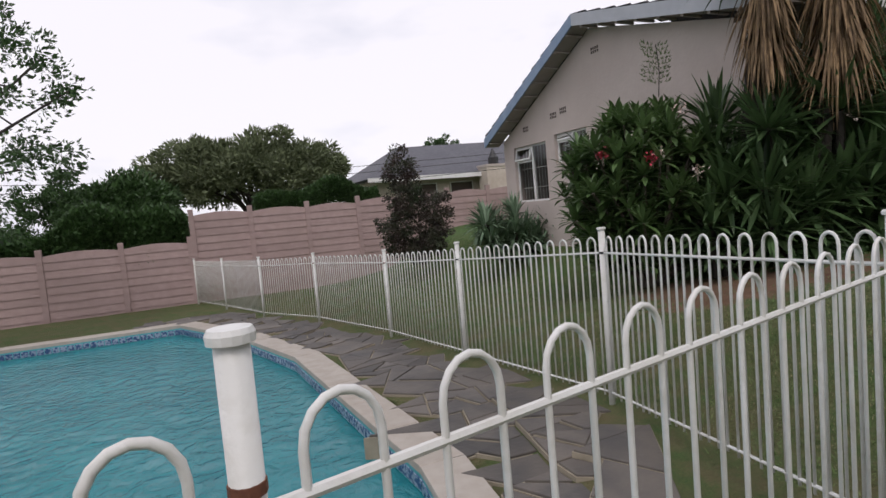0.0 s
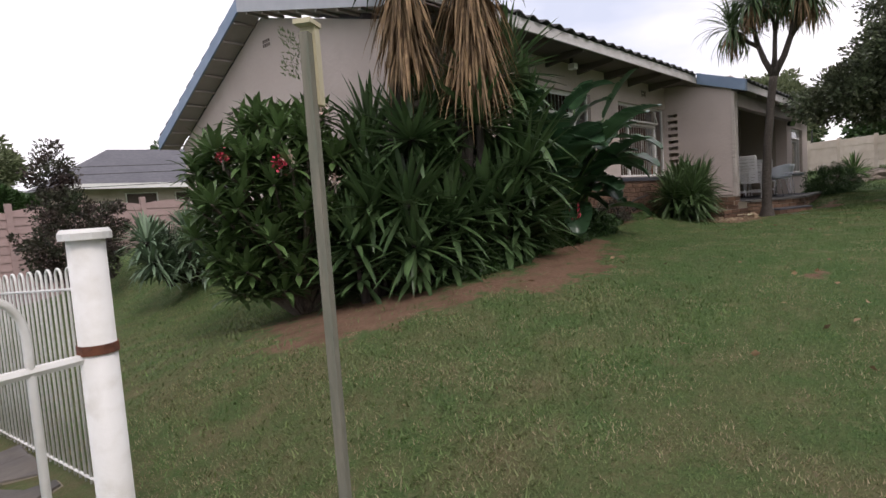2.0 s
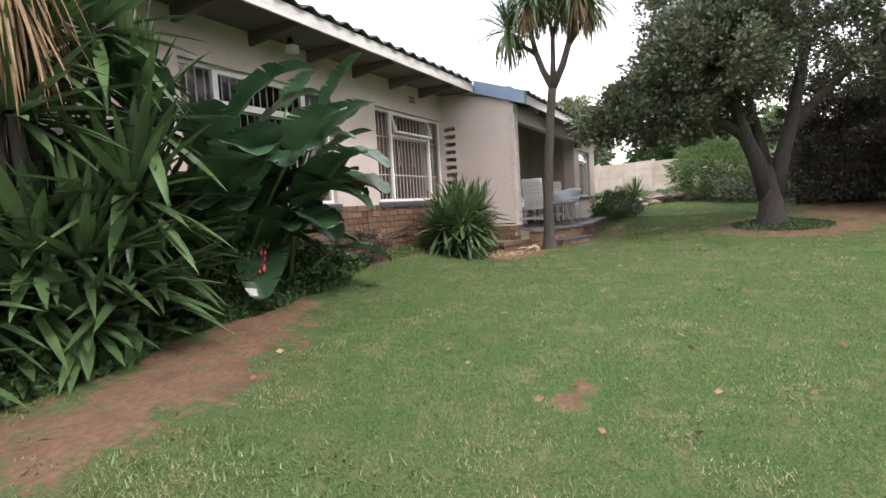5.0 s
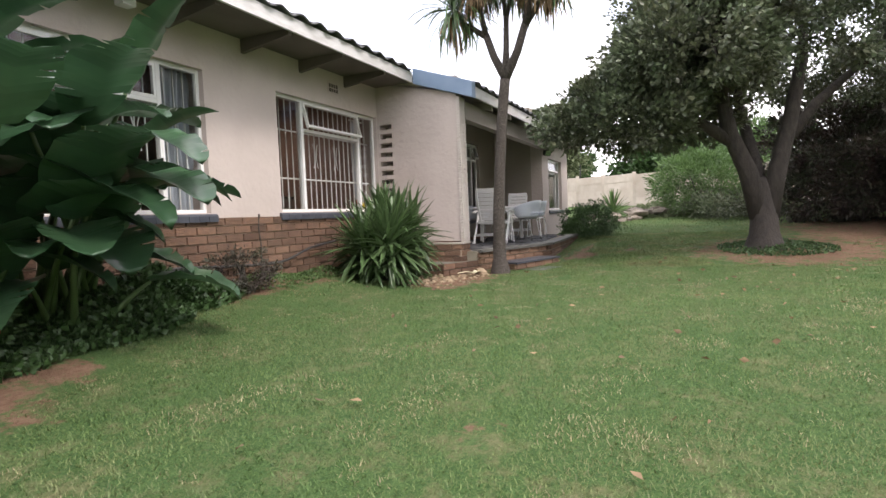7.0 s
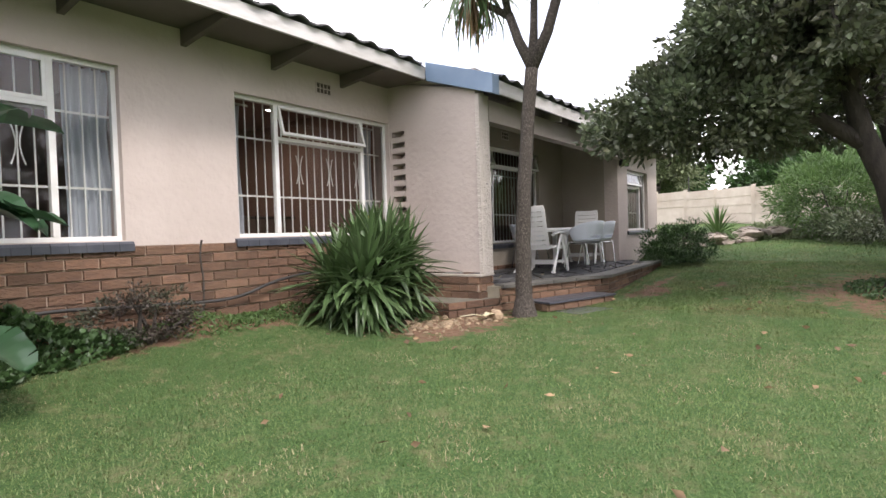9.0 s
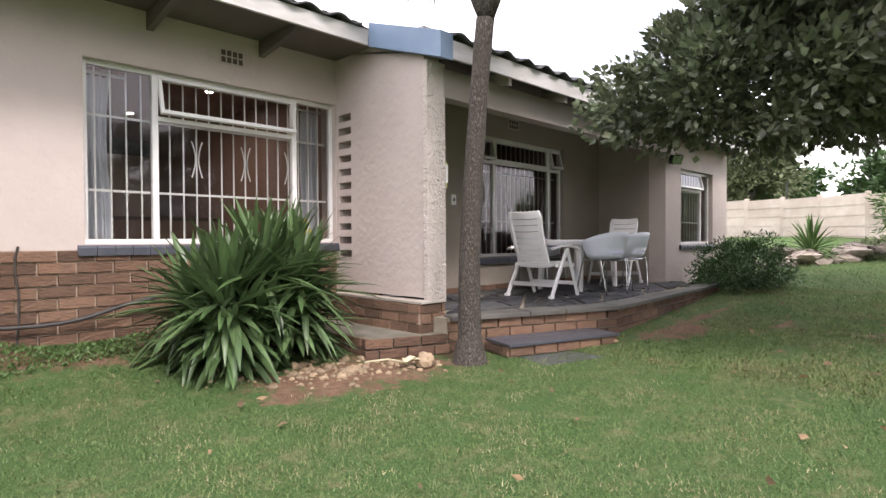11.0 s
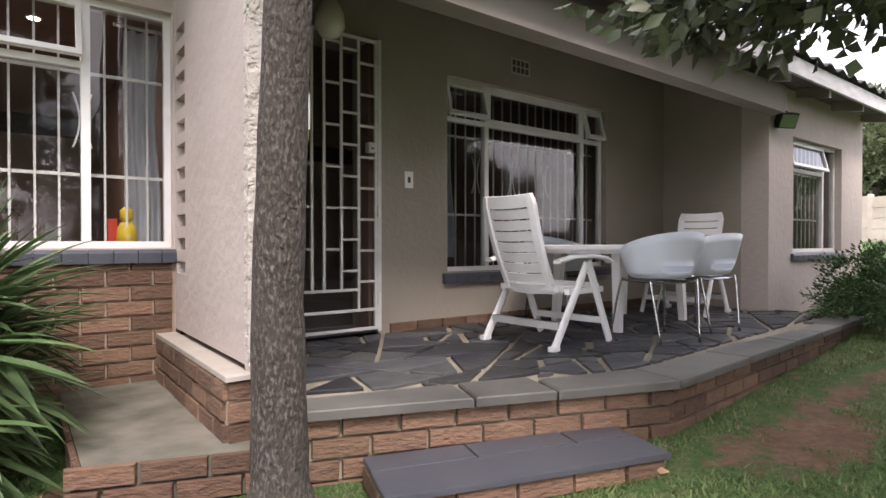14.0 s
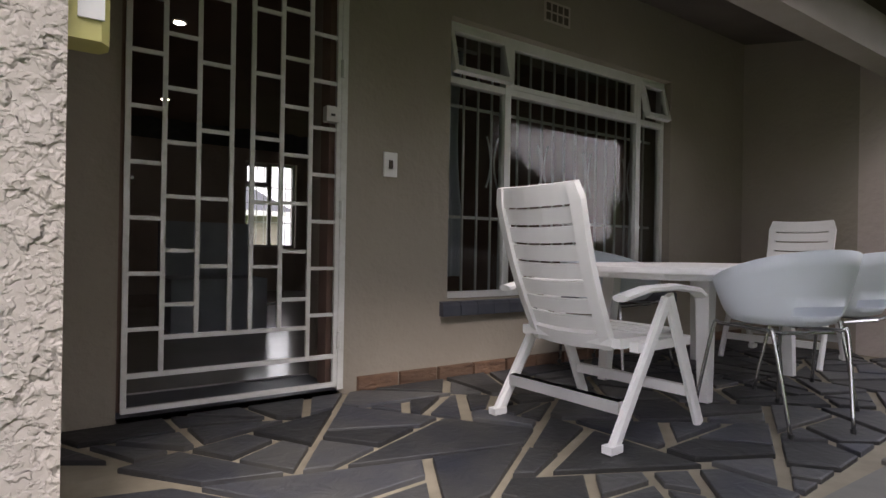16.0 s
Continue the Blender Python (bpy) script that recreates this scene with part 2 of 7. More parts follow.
M = {
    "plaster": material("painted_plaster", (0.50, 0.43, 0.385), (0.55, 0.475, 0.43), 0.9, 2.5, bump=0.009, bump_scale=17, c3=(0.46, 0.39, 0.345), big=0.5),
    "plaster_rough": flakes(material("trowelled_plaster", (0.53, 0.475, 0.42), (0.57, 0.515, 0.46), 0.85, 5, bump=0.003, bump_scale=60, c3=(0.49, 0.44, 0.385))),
    # Wall plaster again, with the patio roof's shade put into its colour.
    "plaster_shaded": material("shaded_patio_plaster", (0.31, 0.27, 0.22), (0.34, 0.30, 0.245), 0.9, 2.5, bump=0.006, bump_scale=26, c3=(0.285, 0.245, 0.20), big=0.6),
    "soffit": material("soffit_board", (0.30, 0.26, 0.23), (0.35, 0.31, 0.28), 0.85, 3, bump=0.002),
    # Soffit colour darkened to carry the soft shade under eaves and patio roof.
    "soffit_dark": material("shade_darkened_soffit", (0.115, 0.095, 0.082), (0.145, 0.12, 0.105), 0.85, 3, bump=0.002),
    "brick": material("face_brick", (0.165, 0.092, 0.056), (0.115, 0.068, 0.046), 0.9, 14, detail=7, bump=0.014, bump_scale=24, c3=(0.21, 0.13, 0.082), rnd=0.35, big=2.0, stretch=(1, 1, 2.5)),
    "mortar": material("mortar", (0.40, 0.31, 0.24), (0.33, 0.25, 0.19), 0.95, 12, bump=0.004),
    "sill": material("dark_painted_sill", (0.055, 0.06, 0.075), (0.08, 0.085, 0.10), 0.45, 9, bump=0.002),
    "white": material("white_gloss_paint", (0.78, 0.78, 0.76), (0.70, 0.70, 0.67), 0.4, 7, bump=0.001, c3=(0.66, 0.64, 0.60)),
    "fence_paint": material("weathered_white_paint", (0.72, 0.72, 0.69), (0.60, 0.59, 0.54), 0.5, 30, bump=0.002, c3=(0.55, 0.53, 0.47), big=4, thresh=(0.5, 0.8)),
    "rust": material("rust", (0.16, 0.06, 0.03), (0.08, 0.03, 0.02), 0.9, 40, bump=0.003),
    "fascia": material("weathered_fascia", (0.66, 0.65, 0.64), (0.50, 0.48, 0.46), 0.6, 5, bump=0.002, c3=(0.55, 0.53, 0.5), big=2, stretch=(1, 1, 4)),
    "blue": material("blue_grey_metal", (0.17, 0.25, 0.36), (0.22, 0.30, 0.41), 0.5, 4, bump=0.001),
    "bargegrey": material("grey_barge_board", (0.42, 0.44, 0.47), (0.36, 0.38, 0.41), 0.5, 4, bump=0.001),
    "rooftile": material("dark_roof_tile", (0.075, 0.075, 0.08), (0.11, 0.11, 0.11), 0.85, 9, bump=0.006, rnd=0.2),
    "grey_roof": material("far_roof_tile", (0.10, 0.10, 0.115), (0.13, 0.13, 0.14), 0.9, 6, bump=0.01, island=0.15),
    "slate": material("slate_stone", (0.028, 0.031, 0.042), (0.060, 0.060, 0.060), 0.56, 4, detail=8, bump=0.007, bump_scale=16, c3=(0.085, 0.082, 0.070), rnd=0.6, big=1.6, distort=0.8),
    "paving_slate": material("weathered_paving_slate", (0.060, 0.056, 0.052), (0.105, 0.092, 0.078), 0.6, 4, detail=8, bump=0.006, bump_scale=16, c3=(0.13, 0.11, 0.09), rnd=0.35, big=1.6, distort=0.6),
    "step_slate": material("dark_step_slate", (0.045, 0.05, 0.068), (0.065, 0.07, 0.085), 0.38, 5, bump=0.002, c3=(0.08, 0.08, 0.085)),
    "grout": material("cement_grout", (0.33, 0.285, 0.21), (0.25, 0.22, 0.16), 0.9, 10, bump=0.004, c3=(0.18, 0.16, 0.12)),
    "concrete": material("old_concrete", (0.20, 0.18, 0.145), (0.085, 0.085, 0.060), 0.85, 5, detail=8, bump=0.006, c3=(0.09, 0.095, 0.06), big=2.6),
    "edge_slate": material("pale_edge_slate", (0.12, 0.115, 0.10), (0.075, 0.072, 0.066), 0.55, 5, bump=0.003, c3=(0.19, 0.18, 0.155), rnd=0.15, big=1.2),
    "coping": material("pool_coping", (0.42, 0.38, 0.33), (0.36, 0.32, 0.27), 0.85, 8, bump=0.004, c3=(0.32, 0.28, 0.23)),
    "pink": material("pink_precast", (0.39, 0.285, 0.265), (0.34, 0.245, 0.23), 0.9, 5, bump=0.004, c3=(0.32, 0.235, 0.215), rnd=0.06),
    "cream": material("cream_precast", (0.56, 0.49, 0.42), (0.50, 0.43, 0.36), 0.9, 4, bump=0.004, c3=(0.42, 0.34, 0.27), rnd=0.06, big=1.2),
    "glass": glass_mat(),
    "water": water_mat(),
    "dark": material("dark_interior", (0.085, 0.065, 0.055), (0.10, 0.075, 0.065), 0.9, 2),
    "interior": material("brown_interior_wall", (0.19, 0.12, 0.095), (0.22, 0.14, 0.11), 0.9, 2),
    "tilefloor": material("pale_floor_tile", (0.42, 0.40, 0.38), (0.36, 0.34, 0.32), 0.15, 2),
    "curtain": material("sheer_curtain", (0.60, 0.64, 0.70), (0.52, 0.56, 0.62), 0.9, 4, trans=0.3),
    "plastic": material("white_plastic", (0.87, 0.86, 0.84), (0.83, 0.82, 0.80), 0.42, 3, spec=0.4),
    "shell": material("pale_blue_plastic", (0.72, 0.77, 0.82), (0.70, 0.75, 0.80), 0.3, 2, spec=0.5),
    "chrome": material("chrome", (0.6, 0.6, 0.6), (0.55, 0.55, 0.55), 0.18, 5, metal=1.0),
    "black": material("black_plastic", (0.02, 0.02, 0.02), (0.03, 0.03, 0.03), 0.5, 5),
    "wood_post": material("green_mossy_timber", (0.16, 0.165, 0.125), (0.22, 0.205, 0.16), 0.9, 8, bump=0.006, c3=(0.10, 0.14, 0.12), stretch=(6, 6, 0.7)),
    "cap_cream": material("cream_cap", (0.55, 0.50, 0.33), (0.48, 0.43, 0.28), 0.5, 5),
    "sensor": material("yellowed_plastic", (0.62, 0.58, 0.22), (0.56, 0.52, 0.18), 0.4, 5),
    "bark": material("grey_brown_bark", (0.20, 0.165, 0.135), (0.085, 0.065, 0.052), 0.95, 26, bump=0.03, bump_scale=30, c3=(0.14, 0.12, 0.10), stretch=(1, 1, 0.38), distort=0.6, big=3),
    "bark_flaky": material("flaky_bark", (0.045, 0.036, 0.029), (0.16, 0.14, 0.118), 0.95, 110, detail=8, bump=0.020, bump_scale=80, c3=(0.060, 0.049, 0.040), stretch=(1, 1, 0.45), distort=0.1, big=4, thresh=(0.48, 0.68)),
    "bark_dark": material("dark_bark", (0.06, 0.05, 0.042), (0.035, 0.03, 0.026), 0.95, 16, bump=0.02, stretch=(1, 1, 0.4)),
    "rock": material("pale_rock", (0.32, 0.24, 0.15), (0.20, 0.145, 0.095), 0.9, 14, bump=0.01, rnd=0.3, big=5),
    "rubble": material("garden_rubble", (0.34, 0.29, 0.24), (0.22, 0.18, 0.15), 0.95, 10, bump=0.01, rnd=0.3),
    "leaf": material("glossy_leaf", (0.070, 0.125, 0.040), (0.11, 0.18, 0.065), 0.36, 9, island=0.35, trans=0.25, big=2),
    "leaf_dark": material("dark_leaf", (0.090, 0.122, 0.066), (0.14, 0.172, 0.098), 0.36, 8, island=0.45, trans=0.2, big=1.4, c3=(0.10, 0.085, 0.05)),
    "leaf_hedge": material("hedge_leaf", (0.04, 0.085, 0.025), (0.06, 0.12, 0.035), 0.5, 6, island=0.4, trans=0.2),
    "leaf_light": material("light_green_leaf", (0.08, 0.15, 0.045), (0.115, 0.19, 0.06), 0.5, 6, island=0.35, trans=0.35),
    "leaf_far": material("far_tree_leaf", (0.125, 0.155, 0.075), (0.165, 0.195, 0.10), 0.7, 4, island=0.35, trans=0.25),
    "leaf_purple": material("purple_green_leaf", (0.055, 0.04, 0.035), (0.05, 0.075, 0.035), 0.55, 3, island=0.4, trans=0.2, c3=(0.07, 0.035, 0.035), big=2),
    "leaf_grey": material("grey_green_aloe", (0.12, 0.19, 0.11), (0.16, 0.24, 0.15), 0.5, 6, island=0.3),
    "sword": material("sword_leaf", (0.070, 0.125, 0.045), (0.115, 0.18, 0.075), 0.36, 5, island=0.35, trans=0.2, big=3),
    "sword_dark": material("yucca_leaf", (0.055, 0.105, 0.040), (0.10, 0.165, 0.065), 0.36, 5, island=0.35, trans=0.2, big=2),
    "banana": material("banana_leaf", (0.035, 0.085, 0.04), (0.05, 0.11, 0.05), 0.28, 6, island=0.3, trans=0.18, stretch=(1, 1, 1)),
    "dry": material("dry_palm_leaf", (0.32, 0.215, 0.115), (0.13, 0.082, 0.048), 0.8, 12, island=0.45, trans=0.15, big=4),
    "cactus": material("cactus_skin", (0.07, 0.10, 0.055), (0.10, 0.13, 0.08), 0.6, 20, bump=0.004),
    "petal": material("pink_white_petal", (0.75, 0.55, 0.5), (0.8, 0.72, 0.66), 0.5, 20, island=0.2),
    "petal_red": material("red_petal", (0.55, 0.06, 0.10), (0.45, 0.04, 0.06), 0.5, 20),
    "yellow": material("yellow_plastic", (0.7, 0.5, 0.03), (0.6, 0.42, 0.03), 0.4, 5),
    "red": material("red_plastic", (0.55, 0.06, 0.03), (0.45, 0.05, 0.03), 0.4, 5),
    "bluemosaic": material("blue_mosaic_tile", (0.03, 0.07, 0.16), (0.25, 0.32, 0.4), 0.25, 30, thresh=(0.45, 0.55), rnd=0.3),
    "poolwall": material("pool_plaster", (0.05, 0.30, 0.33), (0.07, 0.34, 0.36), 0.6, 2),
    "lamp_on": glow("spot_lamp", (1.0, 0.93, 0.8), 12.0),
    "globe": material("opal_globe", (0.80, 0.78, 0.66), (0.78, 0.75, 0.6), 0.25, 3),
    "pipe": material("black_hose", (0.03, 0.03, 0.03), (0.05, 0.045, 0.04), 0.6, 8),
}


def ground_mat():
    m = bpy.data.materials.new("lawn_and_soil")
    m.use_nodes = True
    nt = m.node_tree
    n, l = nt.nodes, nt.links
    bs = n["Principled BSDF"]
    bs.inputs["Roughness"].default_value = 0.95
    bs.inputs["Specular IOR Level"].default_value = 0.15
    geo = n.new("ShaderNodeNewGeometry")

    def noise_node(scale, detail=4, rough=0.6):
        t = n.new("ShaderNodeTexNoise")
        t.inputs["Scale"].default_value, t.inputs["Detail"].default_value, t.inputs["Roughness"].default_value = scale, detail, rough
        l.new(geo.outputs["Position"], t.inputs["Vector"])
        return t.outputs["Fac"]

    def mixc(a, b, f):
        x = n.new("ShaderNodeMix")
        x.data_type = "RGBA"
        for key, v in (("A", a), ("B", b)):
            if isinstance(v, tuple):
                x.inputs[key].default_value = (*v, 1)
            else:
                l.new(v, x.inputs[key])
        l.new(f, x.inputs["Factor"])
        return x.outputs["Result"]

    def rng(v, a, b, lo=0.0, hi=1.0):
        x = n.new("ShaderNodeMapRange")
        x.inputs["From Min"].default_value, x.inputs["From Max"].default_value = a, b
        x.inputs["To Min"].default_value, x.inputs["To Max"].default_value = lo, hi
        l.new(v, x.inputs["Value"])
        return x.outputs["Result"]

    grass = mixc((0.038, 0.086, 0.026), (0.098, 0.160, 0.052), rng(noise_node(70, 6, 0.8), 0.38, 0.62))
    straw = mixc((0.19, 0.17, 0.09), (0.26, 0.21, 0.12), noise_node(60))
    grass = mixc(grass, straw, rng(noise_node(4.5, 8, 0.8), 0.51, 0.66, 0, 0.65))
    sep = n.new("ShaderNodeSeparateXYZ")
    l.new(geo.outputs["Position"], sep.inputs["Vector"])
    thin = n.new("ShaderNodeMath")
    thin.operation = "MULTIPLY"
    l.new(rng(sep.outputs["X"], 7.0, 2.0), thin.inputs[0])
    l.new(rng(noise_node(2.2, 8, 0.8), 0.36, 0.62, 0, 0.85), thin.inputs[1])
    grass = mixc(grass, (0.155, 0.125, 0.070), thin.outputs[0])
    earth = mixc((0.165, 0.098, 0.062), (0.24, 0.150, 0.100), rng(noise_node(24, 6), 0.35, 0.65))
    earth = mixc(earth, (0.11, 0.064, 0.040), rng(noise_node(3, 6), 0.5, 0.7, 0, 0.7))
    at = n.new("ShaderNodeAttribute")
    at.attribute_name = "soil"
    wob = n.new("ShaderNodeMath")
    wob.operation = "MULTIPLY_ADD"
    l.new(noise_node(5, 6, 0.75), wob.inputs[0])
    wob.inputs[1].default_value = 1.3
    l.new(at.outputs["Fac"], wob.inputs[2])
    col = mixc(grass, earth, rng(wob.outputs[0], 1.02, 1.16))
    l.new(col, bs.inputs["Base Color"])
    b = n.new("ShaderNodeBump")
    b.inputs["Distance"].default_value = 0.03
    l.new(noise_node(45, 5, 0.7), b.inputs["Height"])
    l.new(b.outputs["Normal"], bs.inputs["Normal"])
    return m


M["ground"] = ground_mat()


def blade_mat(name, a, b, dry):
    """Blades: green, with straw by island and by patch."""
    m = material(name, a, b, 0.6, 1.6, island=0.35, trans=0.35, c3=dry, big=2.2)
    return m


M["blade"] = blade_mat("grass_blade", (0.088, 0.160, 0.045), (0.150, 0.215, 0.068), (0.21, 0.20, 0.095))
M["straw"] = blade_mat("dry_grass_blade", (0.42, 0.37, 0.21), (0.31, 0.26, 0.15), (0.27, 0.22, 0.13))

# Geometry
class Geo:
    """Collects vertices and faces of one mesh."""

    def __init__(self):
        self.v, self.f = [], []

    def add(self, verts, faces):
        k = len(self.v)
        self.v.extend(tuple(p) for p in verts)
        self.f.extend(tuple(i + k for i in f) for f in faces)
        return self

    def box(self, x0, x1, y0, y1, z0, z1, m=None):
        pts = [(x, y, z) for z in (z0, z1) for x, y in ((x0, y0), (x1, y0), (x1, y1), (x0, y1))]
        if m is not None:
            pts = [m @ Vector(p) for p in pts]
        return self.add(pts, [(3, 2, 1, 0), (4, 5, 6, 7), (0, 1, 5, 4), (1, 2, 6, 5), (2, 3, 7, 6), (3, 0, 4, 7)])

    def tube(self, pts, r, n=8, closed=False, caps=True):
        pts = [Vector(p) for p in pts]
        radii = r if isinstance(r, (list, tuple)) else [r] * len(pts)
        k = len(self.v)
        up = None
        for i, p in enumerate(pts):
            a = pts[i - 1] if i or closed else p
            b = pts[(i + 1) % len(pts)] if i < len(pts) - 1 or closed else p
            d = (b - a).normalized() if (b - a).length > 1e-9 else Vector((0, 0, 1))
            if up is None:
                up = Vector((0, 0, 1)) if abs(d.z) < 0.9 else Vector((1, 0, 0))
            s = d.cross(up).normalized()
            up = s.cross(d).normalized()
            for j in range(n):
                t = 2 * math.pi * j / n
                self.v.append(tuple(p + (s * math.cos(t) + up * math.sin(t)) * radii[i]))
        m = len(pts)
        for i in range(m if closed else m - 1):
            for j in range(n):
                a, b = k + i * n + j, k + i * n + (j + 1) % n
                c, d2 = k + ((i + 1) % m) * n + (j + 1) % n, k + ((i + 1) % m) * n + j
                self.f.append((a, b, c, d2))
        if caps and not closed:
            self.f.append(tuple(k + j for j in range(n))[::-1])
            self.f.append(tuple(k + (m - 1) * n + j for j in range(n)))
        return self

    def prism(self, poly, z0, z1, inset=0.0, drop=0.0):
        """A flat polygon (x, y) given thickness, with a chamfered top edge."""
        n = len(poly)
        c = Vector((sum(p[0] for p in poly) / n, sum(p[1] for p in poly) / n))
        rings = [[(p[0], p[1], z0) for p in poly], [(p[0], p[1], z1 - drop) for p in poly]]
        if inset:
            top = []
            for p in poly:
                d = Vector(p) - c
                q = c + d * max(0.1, 1 - inset / max(d.length, 1e-4))
                top.append((q.x, q.y, z1))
            rings.append(top)
        k = len(self.v)
        for r in rings:
            self.v.extend(r)
        for a in range(len(rings) - 1):
            for j in range(n):
                self.f.append((k + a * n + j, k + a * n + (j + 1) % n, k + (a + 1) * n + (j + 1) % n, k + (a + 1) * n + j))
        self.f.append(tuple(k + j for j in range(n))[::-1])
        self.f.append(tuple(k + (len(rings) - 1) * n + j for j in range(n)))
        return self

    def mesh(self, name, mat, smooth=False):
        me = bpy.data.meshes.new(name)
        me.from_pydata(self.v, [], self.f)
        me.materials.append(M[mat] if isinstance(mat, str) else mat)
        if smooth:
            me.shade_smooth()
        me.update()
        return me


def part(name, geo, mat, parent=None, label="", smooth=False, at=None, kind=""):
    me = geo if isinstance(geo, bpy.types.Mesh) else geo.mesh(name, mat, smooth)
    ob = new(name, me)
    if parent is not None:
        ob.parent = parent
    if at is not None:
        ob.matrix_basis = at
    if label:
        ob["label"] = label
    if kind:
        ob["kind"] = kind
    return ob


def thing(name, label, category, group="", at=None, kind=""):
    ob = new(name)
    ob.empty_display_size = 0.1
    if at is not None:
        ob.matrix_basis = at
    return tagged(ob, label, category, group, kind)


def fast_mesh(name, verts, faces, mat, smooth=False):
    """A mesh from arrays: verts (n, 3), faces (m, 3 or 4)."""
    me = bpy.data.meshes.new(name)
    k = faces.shape[1]
    me.vertices.add(len(verts))
    me.vertices.foreach_set("co", np.ascontiguousarray(verts, dtype=np.float32).ravel())
    me.loops.add(faces.size)
    me.loops.foreach_set("vertex_index", np.ascontiguousarray(faces, dtype=np.int32).ravel())
    me.polygons.add(len(faces))
    me.polygons.foreach_set("loop_start", np.arange(0, faces.size, k, dtype=np.int32))
    me.update(calc_edges=True)
    me.validate()
    me.materials.append(M[mat])
    if smooth:
        me.shade_smooth()
    return me


def sstep(a, b, x):
    t = min(1.0, max(0.0, (x - a) / (b - a)))
    return t * t * (3 - 2 * t)


def clip_poly(poly, a, b):
    """The part of poly nearer to a than to b."""
    out, mid, d = [], (a + b) / 2, b - a
    for i, p in enumerate(poly):
        q = poly[(i + 1) % len(poly)]
        sp, sq = (p - mid).dot(d), (q - mid).dot(d)
        if sp <= 0:
            out.append(p)
        if (sp < 0) != (sq < 0) and sp != sq:
            out.append(p + (q - p) * (sp / (sp - sq)))
    return out


def crazy_cells(x0, x1, y0, y1, size, rng, stretch=1.0):
    """Angular stones of mixed sizes over a rectangle: it is split again and again by slanting cuts."""
    out = []
    todo = [[Vector(c) for c in ((x0, y0), (x1, y0), (x1, y1), (x0, y1))]]
    while todo:
        poly = todo.pop()
        n = len(poly)
        area = abs(sum(poly[i].x * poly[(i + 1) % n].y - poly[(i + 1) % n].x * poly[i].y for i in range(n))) / 2
        if area < size * size * stretch * rng.choice((0.6, 1.0, 1.5, 2.3)):
            out.append(poly)
            continue
        far = max(((p - q) for p in poly for q in poly), key=lambda d: d.length / stretch if abs(d.x) > abs(d.y) else d.length)
        ang = math.atan2(far.y, far.x) + rng.uniform(-0.55, 0.55)
        d = Vector((math.cos(ang), math.sin(ang)))
        c = sum(poly, Vector((0, 0))) / n + far * rng.uniform(-0.12, 0.12)
        a, b = clip_poly(poly, c - d, c + d), clip_poly(poly, c + d, c - d)
        if len(a) < 3 or len(b) < 3:
            out.append(poly)
        else:
            todo += [a, b]
    return out


def shrink(poly, gap):
    """Moves each edge of a convex polygon inwards."""
    out = list(poly)
    n = len(poly)
    area = sum(poly[i].x * poly[(i + 1) % n].y - poly[(i + 1) % n].x * poly[i].y for i in range(n)) / 2
    if abs(area) < 0.004:
        return []
    sign = 1 if area > 0 else -1
    for i in range(n):
        a, b = poly[i], poly[(i + 1) % n]
        if (b - a).length < 1e-6:
            continue
        d = (b - a).normalized()
        inward = Vector((-d.y, d.x)) * sign
        m = a + inward * gap
        out = clip_poly(out, m + inward, m - inward)
        if len(out) < 3:
            return []
    clean = []
    for p in out:
        if not clean or (p - clean[-1]).length > 0.012:
            clean.append(p)
    return clean if len(clean) >= 3 else []

# The ground
YW = 4.40        # the long wall's face
YP = 4.29        # the patio wall's face
ZP = 0.54        # patio floor
XG = 5.87        # gable wall's face
Z_PLINTH = 1.10
POOL_Z = -0.55
POSTS_A = [(1.65, 0.80), (2.19, 2.87), (2.02, 4.88), (1.86, 6.80), (1.39, 9.20), (0.69, 11.0), (0.13, 13.5), (-0.45, 15.8)]
POOL = [(-7.0, 1.0), (-7.0, 10.3), (-0.75, 10.0), (0.0, 8.3), (0.52, 6.3), (0.72, 2.9), (0.55, 1.6), (-0.6, 0.3), (-3, -0.5), (-6, -0.2)]
SLOPE = [(-60, -0.9), (-10, -0.6), (0, -0.34), (2, -0.25), (4, -0.10), (6, 0.07), (8, 0.16), (10, 0.22), (14, 0.25), (17, 0.36), (21, 0.60), (24, 0.75), (31, 1.22), (60, 1.3), (400, 1.3)]


def lerp_table(x, table):
    for (a, u), (b, v) in zip(table, table[1:]):
        if x <= b:
            return u + (v - u) * max(0.0, (x - a) / (b - a))
    return table[-1][1]


def fence_x(y):
    for (x0, y0), (x1, y1) in zip(POSTS_A, POSTS_A[1:]):
        if y <= y1:
            return x0 + (x1 - x0) * (max(y, y0) - y0) / (y1 - y0)
    return POSTS_A[-1][0]


def pool_gap(x, y):
    """Distance to the pool's edge, below 0 inside."""
    best = 99.0
    for i, (x1, y1) in enumerate(POOL):
        x2, y2 = POOL[i - 1]
        dx, dy = x2 - x1, y2 - y1
        u = max(0.0, min(1.0, ((x - x1) * dx + (y - y1) * dy) / (dx * dx + dy * dy)))
        best = min(best, math.hypot(x - x1 - u * dx, y - y1 - u * dy))
    return -best if in_poly(x, y, POOL) else best


